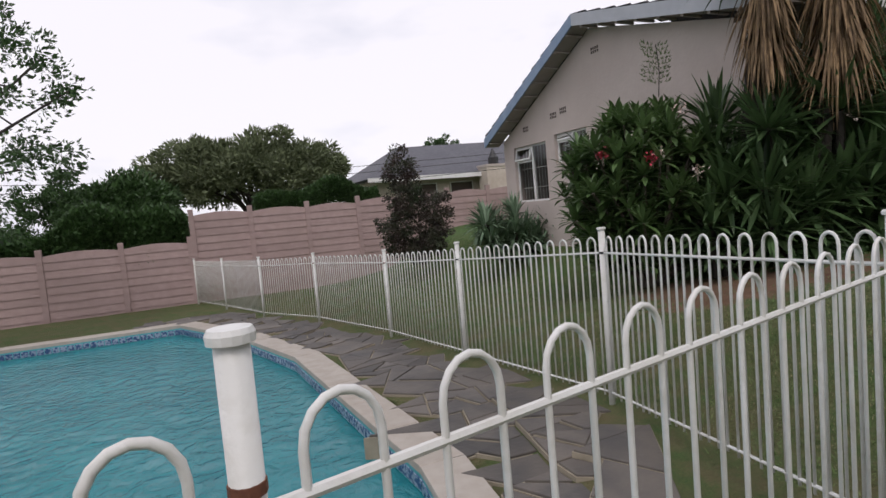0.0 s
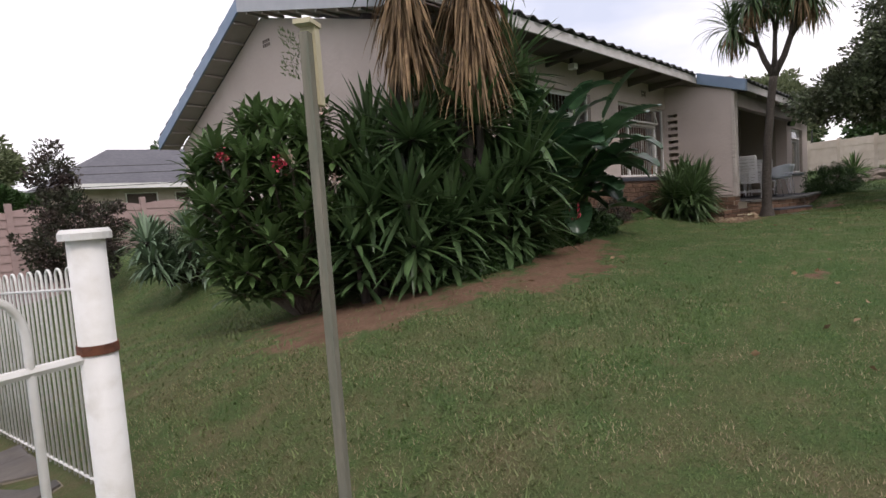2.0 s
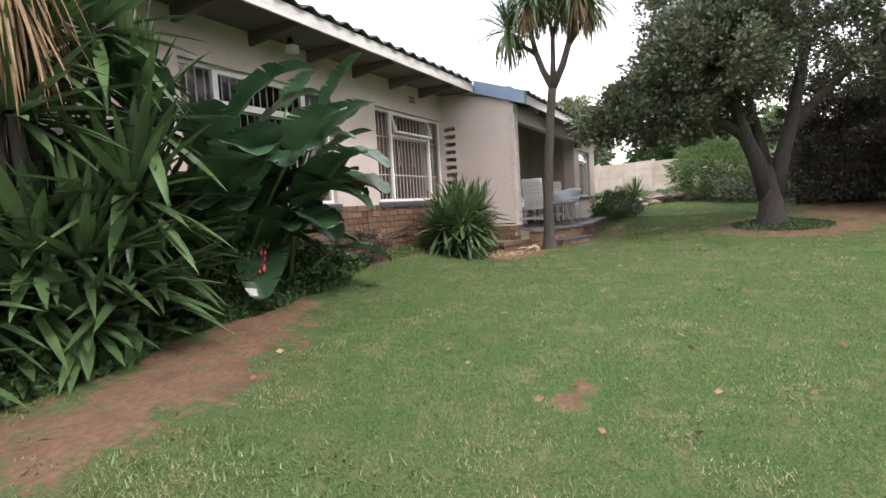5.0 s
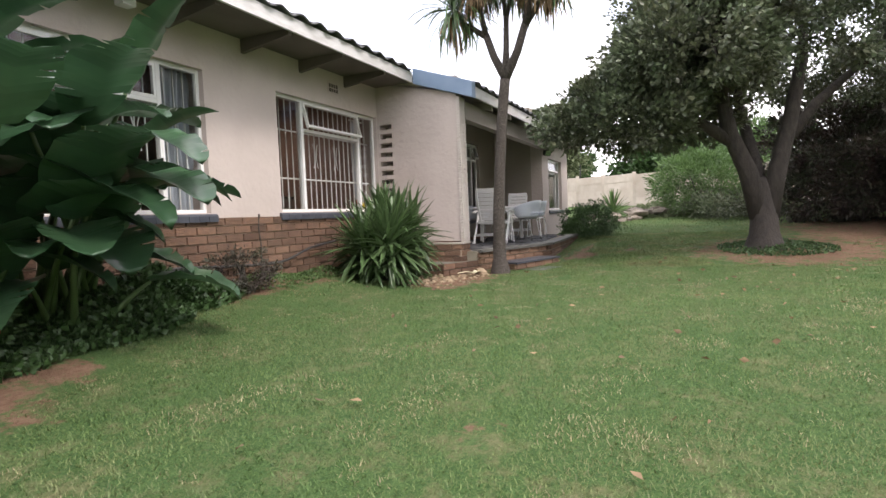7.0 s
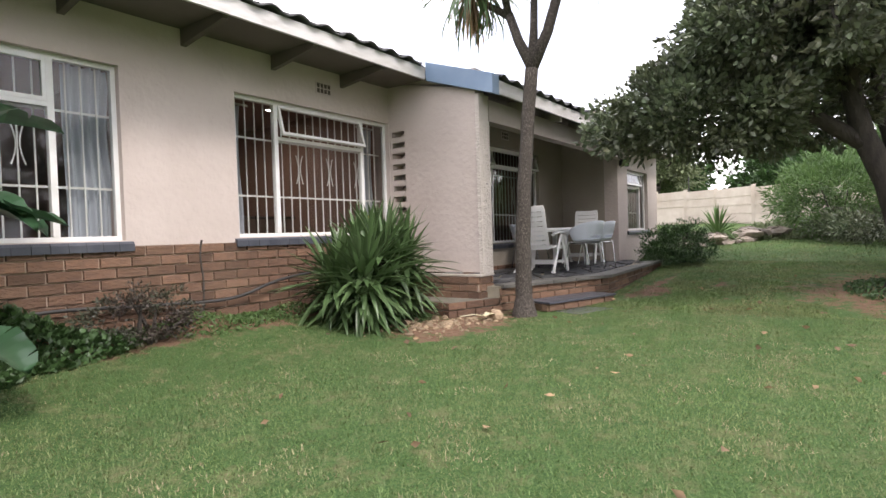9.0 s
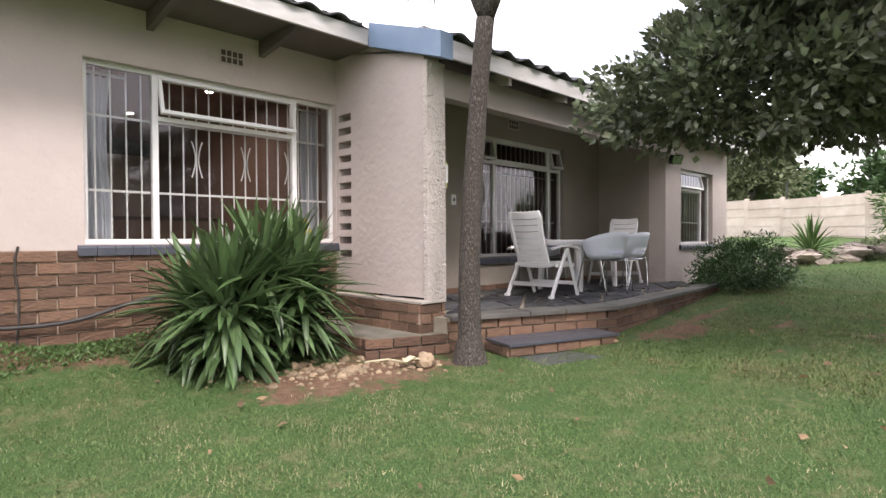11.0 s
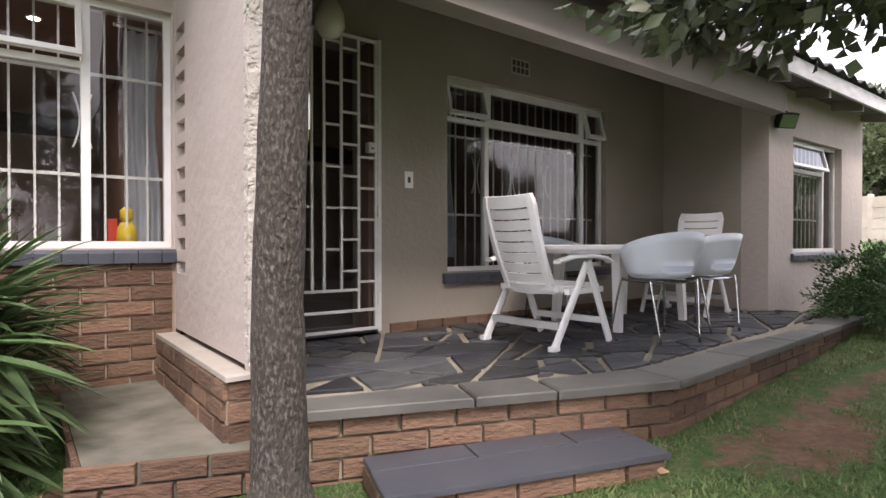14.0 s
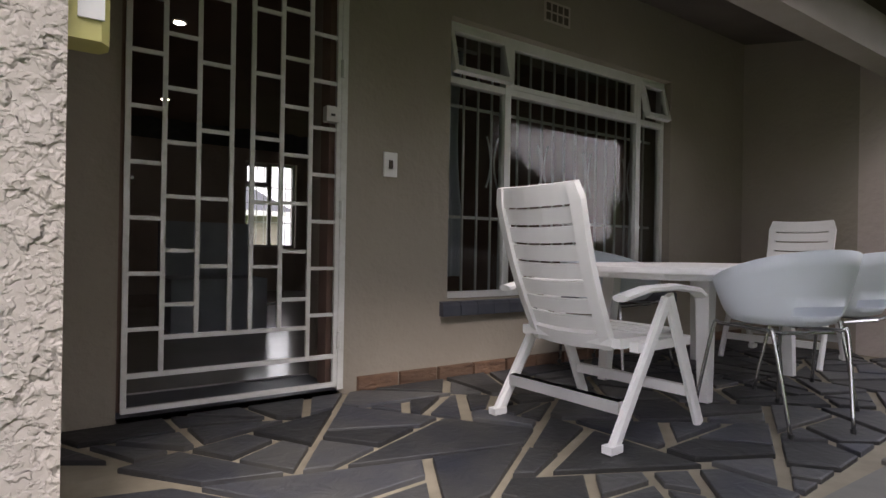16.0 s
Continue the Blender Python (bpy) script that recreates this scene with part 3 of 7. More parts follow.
def ground_z(x, y):
    lawn = lerp_table(x, SLOPE)
    lawn += 0.055 * (min(max(y, -3.0), 3.0) - 1.2) * sstep(2.0, 4.0, x) * sstep(11.0, 7.0, x)
    bed = 0.20 * sstep(2.9, 4.3, y) * sstep(5.2, 8.5, x) * sstep(13.3, 12.4, x)
    low = -0.40 - 0.035 * min(max(y, -5.0), 16.5)
    far = low + 0.9 * sstep(2.5, 9.0, x) * sstep(3.0, 8.0, y)
    side = sstep(-0.3, 1.6, x - fence_x(y)) if y > 0.8 else sstep(0.0, 1.5, x)
    lawn = lawn + (far - lawn) * sstep(2.5, 8.0, y) * sstep(6.2, 5.0, x) if x < 6.2 else lawn
    z = (lawn + bed) * side + low * (1 - side)
    if -9 < x < 3 and -2 < y < 13:
        g = pool_gap(x, y)
        z += (POOL_Z - 0.03 - z) * sstep(1.1, 0.4, g)
    return z


SOIL = [(6.9, 3.0, 0.75, 0.5), (6.2, 2.75, 0.6, 0.55), (5.7, 2.7, 0.5, 0.5), (7.6, 3.3, 0.6, 0.35), (5.2, 3.15, 0.9, 0.30), (16.0, 2.05, 1.6, 0.16), (4.4, 3.5, 1.2, 0.6), (12.35, 2.88, 0.95, 0.50), (12.8, 2.75, 0.6, 0.25), (9.6, 4.2, 3.6, 0.5),
        (15.3, 1.85, 0.55, 0.25), (14.9, 0.9, 0.3, 0.13), (13.7, 0.6, 0.25, 0.1), (16.2, 1.2, 0.4, 0.14), (6.9, 0.75, 0.22, 0.1), (8.1, 0.95, 0.2, 0.1), (12.6, 1.6, 0.25, 0.12), (15.9, -1.0, 2.2, 1.6), (18.5, -3.5, 4, 2.6), (4.6, 4.0, 1.0, 1.2)]


def soil_at(x, y):
    return max(0.62 * math.exp(-(((x - a) / rx) ** 2 + ((y - b) / ry) ** 2) ** 1.5 * 0.7) for a, b, rx, ry in SOIL)


def in_poly(x, y, poly):
    c = False
    for i, (x1, y1) in enumerate(poly):
        x2, y2 = poly[i - 1]
        if (y1 > y) != (y2 > y) and x < (x2 - x1) * (y - y1) / (y2 - y1) + x1:
            c = not c
    return c


def build_ground():
    xs = sorted(set([-400, -200, -90, -45, -25, -18, -13] + [round(-10 + 0.25 * i, 3) for i in range(41 * 4)] + [32, 36, 42, 50, 70, 110, 200, 400]))
    ys = sorted(set([-400, -200, -90, -45, -28, -20] + [round(-15 + 0.25 * i, 3) for i in range(36 * 4)] + [22, 24, 27, 31, 38, 50, 80, 150, 400]))
    verts = [(x, y, ground_z(x, y) - (2.2 if in_poly(x, y, POOL_OUT) else 0)) for y in ys for x in xs]
    nx = len(xs)
    faces = [(j * nx + i, j * nx + i + 1, (j + 1) * nx + i + 1, (j + 1) * nx + i) for j in range(len(ys) - 1) for i in range(nx - 1)]
    me = fast_mesh("ground", np.array(verts), np.array(faces), "ground", True)
    at = me.attributes.new("soil", "FLOAT", "POINT")
    at.data.foreach_set("value", np.array([soil_at(v[0], v[1]) for v in verts], dtype=np.float32))
    part("ground", me, None, kind="structure")


def grow(poly, d):
    """A closed outline moved outwards by d."""
    n = len(poly)
    area = sum(poly[i][0] * poly[(i + 1) % n][1] - poly[(i + 1) % n][0] * poly[i][1] for i in range(n))
    s = 1 if area > 0 else -1
    out = []
    for i in range(n):
        a, b, c = Vector(poly[i - 1]), Vector(poly[i]), Vector(poly[(i + 1) % n])
        n1, n2 = (b - a).normalized(), (c - b).normalized()
        n1, n2 = Vector((n1.y, -n1.x)) * s, Vector((n2.y, -n2.x)) * s
        m = (n1 + n2)
        m = m / max(0.5, m.dot(n1))
        out.append(tuple(b + m * d))
    return out


POOL_OUT = grow(POOL, 0.10)
build_ground()

# The house
def wall_along(name, axis, c0, c1, a0, a1, z0, z1, holes, mat):
    """A wall as boxes round its openings. axis 'x': runs along x between a0 and a1 and is c0..c1 deep in y."""
    g = Geo()
    cuts = sorted({a0, a1, *[h[0] for h in holes], *[h[1] for h in holes]})
    for p, q in zip(cuts, cuts[1:]):
        spans = [(z0, z1)]
        for h in holes:
            if h[0] <= p + 1e-6 and q <= h[1] + 1e-6:
                nxt = []
                for u, v in spans:
                    if h[2] > u:
                        nxt.append((u, min(v, h[2])))
                    if h[3] < v:
                        nxt.append((max(u, h[3]), v))
                spans = nxt
        for u, v in spans:
            if v - u > 1e-4:
                if axis == "x":
                    g.box(p, q, c0, c1, u, v)
                else:
                    g.box(c0, c1, p, q, u, v)
    return part(name, g, mat, kind="structure")


W1 = (7.85, 10.06, 1.145, 2.50)
W2 = (11.07, 13.21, 1.145, 2.49)
GATE = (13.60, 14.50, 0.55, 2.58)
W3 = (15.12, 17.08, 0.95, 2.46)
W4 = (18.62, 19.93, 1.08, 2.23)
YS = 3.22   # the wing's face beyond the patio
XS = 18.08  # its near side
X_END = 20.6
Z_EAVE = 2.93

wall_along("wall_front", "x", YW, YW + 0.25, XG + 0.25, 13.41, Z_PLINTH, 3.3, [W1, W2], "plaster")
# Patio wall and wing side take the plaster darkened for roof shade.
wall_along("wall_patio", "x", YP, YW + 0.25, 13.41, XS, 0.3, 3.3, [GATE, W3], "plaster_shaded")
wall_along("wall_wing", "x", YS, YS + 0.25, XS, X_END, 0.2, 2.68, [W4], "plaster")
wall_along("wall_wing_side", "y", XS, XS + 0.25, YS + 0.25, YP, 0.2, 3.3, [], "plaster_shaded")
wall_along("wall_end", "y", X_END - 0.25, X_END, YS + 0.25, 10.3, 0.0, 2.6, [], "plaster")
wall_along("wall_back", "x", 10.05, 10.3, XG + 0.25, X_END - 0.25, -0.3, 2.6, [(15.6, 16.35, 1.2, 2.43)], "plaster")


def gable():
    """The gable wall with its two windows: a closed shape with the openings left out."""
    y0, y1, apex, z0 = YW, 10.3, 7.3, -0.6
    def zt(y):
        return 2.93 + (y - y0) / (apex - y0) * 0.80 if y < apex else 3.73 - (y - apex) / (y1 - apex) * 1.46

    holes = [(7.55, 8.48, 1.64, 2.17), (8.76, 9.92, 0.98, 2.10)]
    cuts = sorted({y0 + 0.25, y1, apex, *[h[0] for h in holes], *[h[1] for h in holes]})
    g = Geo()
    x0, x1 = XG, XG + 0.25

    def slab(p, q, u, v0, v1):
        pts = [(x, y, z) for x in (x0, x1) for y, z in ((p, u), (q, u), (q, v1), (p, v0))]
        g.add(pts, [(0, 3, 2, 1), (4, 5, 6, 7), (0, 1, 5, 4), (1, 2, 6, 5), (2, 3, 7, 6), (3, 0, 4, 7)])

    for p, q in zip(cuts, cuts[1:]):
        u = z0
        for h in holes:
            if h[0] <= p + 1e-6 and q <= h[1] + 1e-6:
                slab(p, q, z0, h[2], h[2])
                u = h[3]
        slab(p, q, u, zt(p), zt(q))
    g.box(x0, x1, y0, y0 + 0.25, z0, 2.93)
    part("wall_gable", g, "plaster", kind="structure")
    return holes, apex, y0, y1


G_HOLES, G_APEX, G_Y0, G_Y1 = gable()

# Roof: two slopes of one ridge, laid as tiled sheets over boards
PITCH = 0.255


def roof_slope(name, x0, x1, y_eave, z_eave, y_ridge, sign, mat="rooftile", step=0.30, pitch=None):
    pitch = pitch or PITCH
    rows = int(abs(y_ridge - y_eave) / 0.32)
    n = int((x1 - x0) / step * 6)
    verts, faces = [], []
    for r in range(rows):
        for e in (0.0, 1.0):
            d = (r + e) * 0.32 + (-0.02 if e == 0 else 0.0)
            y = y_eave + sign * d
            zb = z_eave + max(d, 0) * pitch + (0.03 if e == 0 else 0.0)
            for i in range(n + 1):
                x = x0 + (x1 - x0) * i / n
                verts.append((x, y, zb + 0.022 * math.sin(2 * math.pi * x / step)))
    k = n + 1
    for r in range(2 * rows - 1):
        for i in range(n):
            a = r * k + i
            faces.append((a, a + 1, a + k + 1, a + k) if sign > 0 else (a + k, a + k + 1, a + 1, a))
    ob = part(name, fast_mesh(name, np.array(verts), np.array(faces), mat, True), None, kind="structure")
    return ob


Y_EAVE = 3.76
Y_EAVE2 = 2.92
roof_slope("roof", XG - 0.35, 13.15, Y_EAVE, 3.02, G_APEX, 1)
roof_slope("roof_patio", 13.3, X_END + 0.12, Y_EAVE2, 2.77, G_APEX, 1)
roof_slope("roof_rear", XG - 0.35, X_END + 0.12, 10.45, 2.42, G_APEX, -1, pitch=0.476)


def tile_row(x0, x1, y, z, parent):
    g = Geo()
    n = 8
    pts = []
    for e, th in ((0, 0.0), (1, 0.0)):
        for i in range(n + 1):
            u = i / n
            pts.append((u * 0.298, e * 0.33 - 0.03, 0.024 * math.sin(2 * math.pi * u) + 0.02 + e * 0.33 * PITCH))
    k = n + 1
    low = [(p[0], p[1], p[2] - 0.018) for p in pts]
    g.add(pts + low, [(i, i + 1, i + 1 + k, i + k) for i in range(n)] + [(i + 2 * k, i, i + k, i + 3 * k)[::-1] for i in (0,)] +
          [(i + 2 * k + k, i + 2 * k + 1 + k, i + 2 * k + 1, i + 2 * k) for i in range(n)] + [(i + 2 * k, i + 1 + 2 * k, i + 1, i) for i in range(n)])
    me = g.mesh("roof_tile", "rooftile", True)
    x = x0
    while x < x1 - 0.1:
        part("roof_tile", me, None, parent, at=pose(x, y, z + random.uniform(-0.004, 0.004), 0, 0, random.uniform(-0.6, 0.6)))
        x += 0.30


roof_ob = bpy.data.objects["roof"]
roof2_ob = bpy.data.objects["roof_patio"]
tile_row(XG - 0.35, 13.1, Y_EAVE - 0.04, 3.035, roof_ob)
tile_row(13.3, X_END + 0.05, Y_EAVE2 - 0.04, 2.785, roof2_ob)

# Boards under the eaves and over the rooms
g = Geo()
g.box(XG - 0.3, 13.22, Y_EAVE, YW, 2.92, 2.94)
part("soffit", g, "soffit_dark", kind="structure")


def slope_board(name, x0, x1, y0, z0, y1, z1, mat, th=0.02):
    g = Geo()
    g.add([(x0, y0, z0), (x1, y0, z0), (x1, y1, z1), (x0, y1, z1), (x0, y0, z0 + th), (x1, y0, z0 + th), (x1, y1, z1 + th), (x0, y1, z1 + th)],
          [(0, 3, 2, 1), (4, 5, 6, 7), (0, 1, 5, 4), (1, 2, 6, 5), (2, 3, 7, 6), (3, 0, 4, 7)])
    return part(name, g, mat, kind="structure")


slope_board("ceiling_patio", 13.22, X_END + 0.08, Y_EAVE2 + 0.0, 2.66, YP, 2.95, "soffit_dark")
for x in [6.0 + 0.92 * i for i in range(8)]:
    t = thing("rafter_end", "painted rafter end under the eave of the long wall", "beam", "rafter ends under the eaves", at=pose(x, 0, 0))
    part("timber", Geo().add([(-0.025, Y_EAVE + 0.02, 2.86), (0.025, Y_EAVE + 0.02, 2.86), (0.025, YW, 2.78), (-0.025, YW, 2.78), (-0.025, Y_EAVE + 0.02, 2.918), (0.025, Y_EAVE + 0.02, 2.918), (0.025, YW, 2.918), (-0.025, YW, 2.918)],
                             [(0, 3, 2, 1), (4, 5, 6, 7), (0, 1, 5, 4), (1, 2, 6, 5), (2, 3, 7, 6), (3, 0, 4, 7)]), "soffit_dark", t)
for x in [14.1 + 0.92 * i for i in range(8)]:
    t = thing("rafter_end", "painted rafter under the patio roof", "beam", "rafters under the patio roof", at=pose(x, 0, 0))
    part("timber", Geo().add([(-0.025, Y_EAVE2 + 0.01, 2.56), (0.025, Y_EAVE2 + 0.01, 2.56), (0.025, YS, 2.62), (-0.025, YS, 2.62), (-0.025, Y_EAVE2 + 0.01, 2.658), (0.025, Y_EAVE2 + 0.01, 2.658), (0.025, YS, 2.71), (-0.025, YS, 2.71)],
                             [(0, 3, 2, 1), (4, 5, 6, 7), (0, 1, 5, 4), (1, 2, 6, 5), (2, 3, 7, 6), (3, 0, 4, 7)]), "soffit", t)
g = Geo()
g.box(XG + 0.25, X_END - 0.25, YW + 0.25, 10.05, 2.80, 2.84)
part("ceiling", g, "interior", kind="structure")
g = Geo()
g.box(XG + 0.25, X_END - 0.25, YW + 0.25, 10.05, 0.5, 0.56)
part("floor", g, "tilefloor", kind="structure")
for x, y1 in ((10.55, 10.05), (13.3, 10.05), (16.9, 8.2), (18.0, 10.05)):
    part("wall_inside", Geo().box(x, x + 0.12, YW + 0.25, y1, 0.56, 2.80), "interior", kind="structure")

# Fascias and the beam over the patio opening
part("fascia", Geo().box(XG - 0.3, 13.10, Y_EAVE - 0.03, Y_EAVE - 0.002, 2.885, 3.02), "fascia", kind="structure")
part("fascia", Geo().box(13.30, X_END + 0.1, Y_EAVE2 - 0.03, Y_EAVE2 - 0.002, 2.62, 2.765), "fascia", kind="structure")
g = Geo()
g.add([(13.10, Y_EAVE - 0.04, 2.87), (13.16, Y_EAVE2 - 0.04, 2.60), (13.16, Y_EAVE2 - 0.04, 2.81), (13.10, Y_EAVE - 0.04, 3.08),
       (13.30, Y_EAVE - 0.04, 2.87), (13.30, Y_EAVE2 - 0.04, 2.60), (13.30, Y_EAVE2 - 0.04, 2.81), (13.30, Y_EAVE - 0.04, 3.08)],
      [(0, 1, 2, 3), (4, 7, 6, 5), (3, 2, 6, 7), (0, 4, 5, 1), (1, 5, 6, 2), (0, 3, 7, 4)])
part("roof_flashing", g, "blue", kind="structure")
part("beam", Geo().box(13.40, XS, 3.08, 3.22, 2.36, 2.60), "soffit", kind="structure")
for sgn, (ya, za), (yb, zb) in ((1, (Y_EAVE - 0.03, 2.93), (G_APEX, 3.84)), (-1, (10.5, 2.30), (G_APEX, 3.84))):
    x = XG - 0.36
    g = Geo()
    g.add([(x, ya, za - 0.10), (x, yb, zb - 0.10), (x, yb, zb + 0.09), (x, ya, za + 0.09), (x + 0.025, ya, za - 0.10), (x + 0.025, yb, zb - 0.10), (x + 0.025, yb, zb + 0.09), (x + 0.025, ya, za + 0.09)],
          [(0, 3, 2, 1) if sgn > 0 else (0, 1, 2, 3), (4, 5, 6, 7) if sgn > 0 else (4, 7, 6, 5), (3, 7, 6, 2), (0, 1, 5, 4), (0, 4, 7, 3)])
    part("barge_board", g, "blue" if sgn < 0 else "bargegrey", kind="structure")
    slope_board("soffit", x + 0.03, XG, min(ya, yb), (za if ya < yb else zb) - 0.09, max(ya, yb), (zb if ya < yb else za) - 0.09, "soffit", 0.015)
    n = 9
    for i in range(n):
        u = (i + 0.5) / n
        y, z = ya + (yb - ya) * u, za + (zb - za) * u
        part("batten_end", Geo().box(XG - 0.33, XG - 0.002, y - 0.02, y + 0.02, z - 0.13, z - 0.10), "soffit", bpy.data.objects["wall_gable"])

# Wing wall between window and patio, with its column of slots and trowelled end
def wing():
    x0, x1, y0, y1 = 13.22, 13.40, 3.14, YW
    g = Geo()
    slots = [(1.0 + 0.131 * i, 1.0 + 0.131 * i + 0.068) for i in range(11)]
    ys0, ys1 = 4.16, 4.36
    g.box(x0, x1, y0, ys0, 0.68, 2.93)
    g.box(x0, x1, ys1, y1, 0.68, 2.93)
    z = 0.68
    for a, b in slots:
        g.box(x0, x1, ys0, ys1, z, a)
        z = b
    g.box(x0, x1, ys0, ys1, z, 2.93)
    part("wall_screen", g, "plaster", kind="structure")
    g = Geo()
    g.box(x0 - 0.012, x1 + 0.02, y0 - 0.05, y0 - 0.002, 0.66, 2.64)
    part("wall_screen_end", g, "plaster_rough", kind="structure")


wing()

# Windows, door and gate
def steel_window(name, label, m, w, h, splits, vents, bars=0.105, rails=(0.28, 0.70), motifs=(), vent_h=0.27, open_vents=(), curtain_at=(), sill=True):
    """A steel window in its own plane: x to the right, z up, y into the room. splits: the inner uprights; vents: bays with a top light."""
    t = thing(name, label, "window", at=m, kind="structure")
    f = Geo()
    s = 0.035
    f.box(0, w, 0.0, 0.045, 0, s).box(0, w, 0.0, 0.045, h - s, h).box(0, s, 0, 0.045, s, h - s).box(w - s, w, 0, 0.045, s, h - s)
    edges = [0.0, *splits, w]
    for x in splits:
        f.box(x - 0.022, x + 0.022, -0.006, 0.047, s, h - s)
    frame_ob = part("window_frame", f, "white", t)
    for i, (a, b) in enumerate(zip(edges, edges[1:])):
        x0, x1 = a + 0.022, b - 0.022
        top = h - s
        if i in vents:
            zc = h * (1 - vent_h)
            part("transom", Geo().box(x0, x1, -0.004, 0.047, zc - 0.018, zc + 0.018), "white", t)
            vh = top - zc - 0.02
            lean = 14 if i in open_vents else 0
            vm = pose((x0 + x1) / 2, 0.0 if lean else 0.012, top, -lean)
            v = Geo()
            hw = (x1 - x0) / 2
            v.box(-hw, hw, -0.015, 0.02, -0.028, 0).box(-hw, hw, -0.015, 0.02, -vh, -vh + 0.03).box(-hw, -hw + 0.025, -0.015, 0.02, -vh + 0.03, -0.028).box(hw - 0.025, hw, -0.015, 0.02, -vh + 0.03, -0.028)
            sash = part("top_light", v, "white", t, at=vm)
            p = part("pane", Geo().add([(-hw, 0.004, -vh), (hw, 0.004, -vh), (hw, 0.004, 0), (-hw, 0.004, 0)], [(0, 1, 2, 3)]), "glass", sash)
            p.visible_shadow = False
            top = zc - 0.018
        q = part("pane", Geo().add([(x0 - 0.004, 0.022, s), (x1 + 0.004, 0.022, s), (x1 + 0.004, 0.022, top), (x0 - 0.004, 0.022, top)], [(0, 1, 2, 3)]), "glass", t)
        q.visible_shadow = False
    yb = 0.10
    r = 0.0055
    n = max(2, round(w / bars))
    bar = Geo().box(-r, r, -r, r, 0.02, h - 0.02).mesh("burglar_bar", "white")
    for i in range(1, n):
        part("burglar_bar", bar, None, t, at=pose(w * i / n, yb, 0))
    for k in rails:
        part("bar_rail", Geo().box(0.01, w - 0.01, yb + 0.006, yb + 0.014, h * (1 - k) - 0.009, h * (1 - k) + 0.009), "white", t)
    for x in motifs:
        g = Geo()
        xc = round(x * n / w) * w / n
        zc = h * 0.52
        for sgn in (-1, 1):
            g.tube([(xc + sgn * (0.012 + 0.032 * (abs(u) ** 1.8)), yb - 0.012, zc + 0.15 * u) for u in (-1, -0.75, -0.5, -0.2, 0, 0.2, 0.5, 0.75, 1)], 0.006, 5)
        part("bar_motif", g, "white", t)
    if sill:
        g = Geo()
        k = max(1, round((w + 0.1) / 0.115))
        for i in range(k):
            a, b = -0.05 + (w + 0.1) * i / k, -0.05 + (w + 0.1) * (i + 1) / k
            g.add([(a + 0.002, -0.10, -0.085), (b - 0.002, -0.10, -0.085), (b - 0.002, -0.10, -0.03), (a + 0.002, -0.10, -0.03), (a + 0.002, -0.085, -0.012), (b - 0.002, -0.085, -0.012),
                   (a + 0.002, 0.0, 0.0), (b - 0.002, 0.0, 0.0), (a + 0.002, 0.0, -0.085), (b - 0.002, 0.0, -0.085)],
                  [(0, 1, 2, 3), (3, 2, 5, 4), (4, 5, 7, 6), (0, 8, 9, 1), (0, 3, 4, 6, 8), (1, 9, 7, 5, 2)])
        part("window_sill", g, "sill", t)
    return t


def curtain(label, m, w, h, folds=9, depth=0.03, mat="curtain"):
    n = folds * 8
    v, f = [], []
    rows = 8
    for j in range(rows + 1):
        for i in range(n + 1):
            u = i / n
            sag = 1 - 0.12 * math.sin(math.pi * min(1, j / rows * 1.3))
            v.append((u * w * sag, depth * math.sin(2 * math.pi * folds * u + 0.5 * math.sin(j * 0.7)), h * (1 - j / rows)))
    for j in range(rows):
        for i in range(n):
            a = j * (n + 1) + i
            f.append((a, a + 1, a + n + 2, a + n + 1))
    t = thing("curtain", label, "curtain", at=m)
    part("cloth", Geo().add(v, f), mat, t, smooth=True)
    part("curtain_rail", Geo().tube([(-0.05, 0, h + 0.02), (w + 0.1, 0, h + 0.02)], 0.012, 6), "white", t)


def on_front(w):
    return pose(w[0], YW + 0.06, w[2])


steel_window("window_1", "wide white steel window with burglar bars and a top light, over a dark brick sill", on_front(W1), W1[1] - W1[0], W1[3] - W1[2], (0.45, 1.76), (1,), motifs=(0.65, 1.1, 1.55))
steel_window("window_2", "white steel window with burglar bars and forked motifs, top light ajar", on_front(W2), W2[1] - W2[0], W2[3] - W2[2], (0.50, 1.72), (1,), motifs=(0.83, 1.24, 1.66), open_vents=(1,))
steel_window("window_3", "white steel patio window with burglar bars and two open corner lights", pose(W3[0], YP + 0.06, W3[2]), W3[1] - W3[0], W3[3] - W3[2], (0.45, 1.66), (0, 1, 2), motifs=(0.45, 0.85, 1.25, 1.62), vent_h=0.21, open_vents=(0, 2))
steel_window("window_4", "white steel window of the wing with bars and an open top light", pose(W4[0], YS + 0.07, W4[2]), W4[1] - W4[0], W4[3] - W4[2], (0.95,), (0,), open_vents=(0,), motifs=(0.5,))
for i, (a, b, u, v) in enumerate(G_HOLES):
    steel_window("window_%d" % (5 + i), ("small white steel window with its sash open" if i == 0 else "tall white steel window with burglar bars") + " in the gable wall",
                 pose(XG + 0.07, b, u, 0, 0, -90), b - a, v - u, ((b - a) * 0.5,), (0,), open_vents=(0,), rails=(0.4, 0.75), sill=False)
steel_window("window_7", "far window of the room behind the door, with bars", pose(15.6, 10.12, 1.2), 0.75, 1.23, (0.37,), (0,), sill=False)
curtain("pale blue sheer curtain drawn to the side behind the wide window", pose(9.74, YW + 0.22, 1.16), 0.50, 1.33, 7)
curtain("grey sheer curtain gathered behind the window by the screen wall", pose(11.1, YW + 0.30, 1.16), 0.22, 1.28, 4)
curtain("grey curtain gathered at the window end by the screen wall", pose(13.0, YW + 0.30, 1.16), 0.2, 1.28, 3)
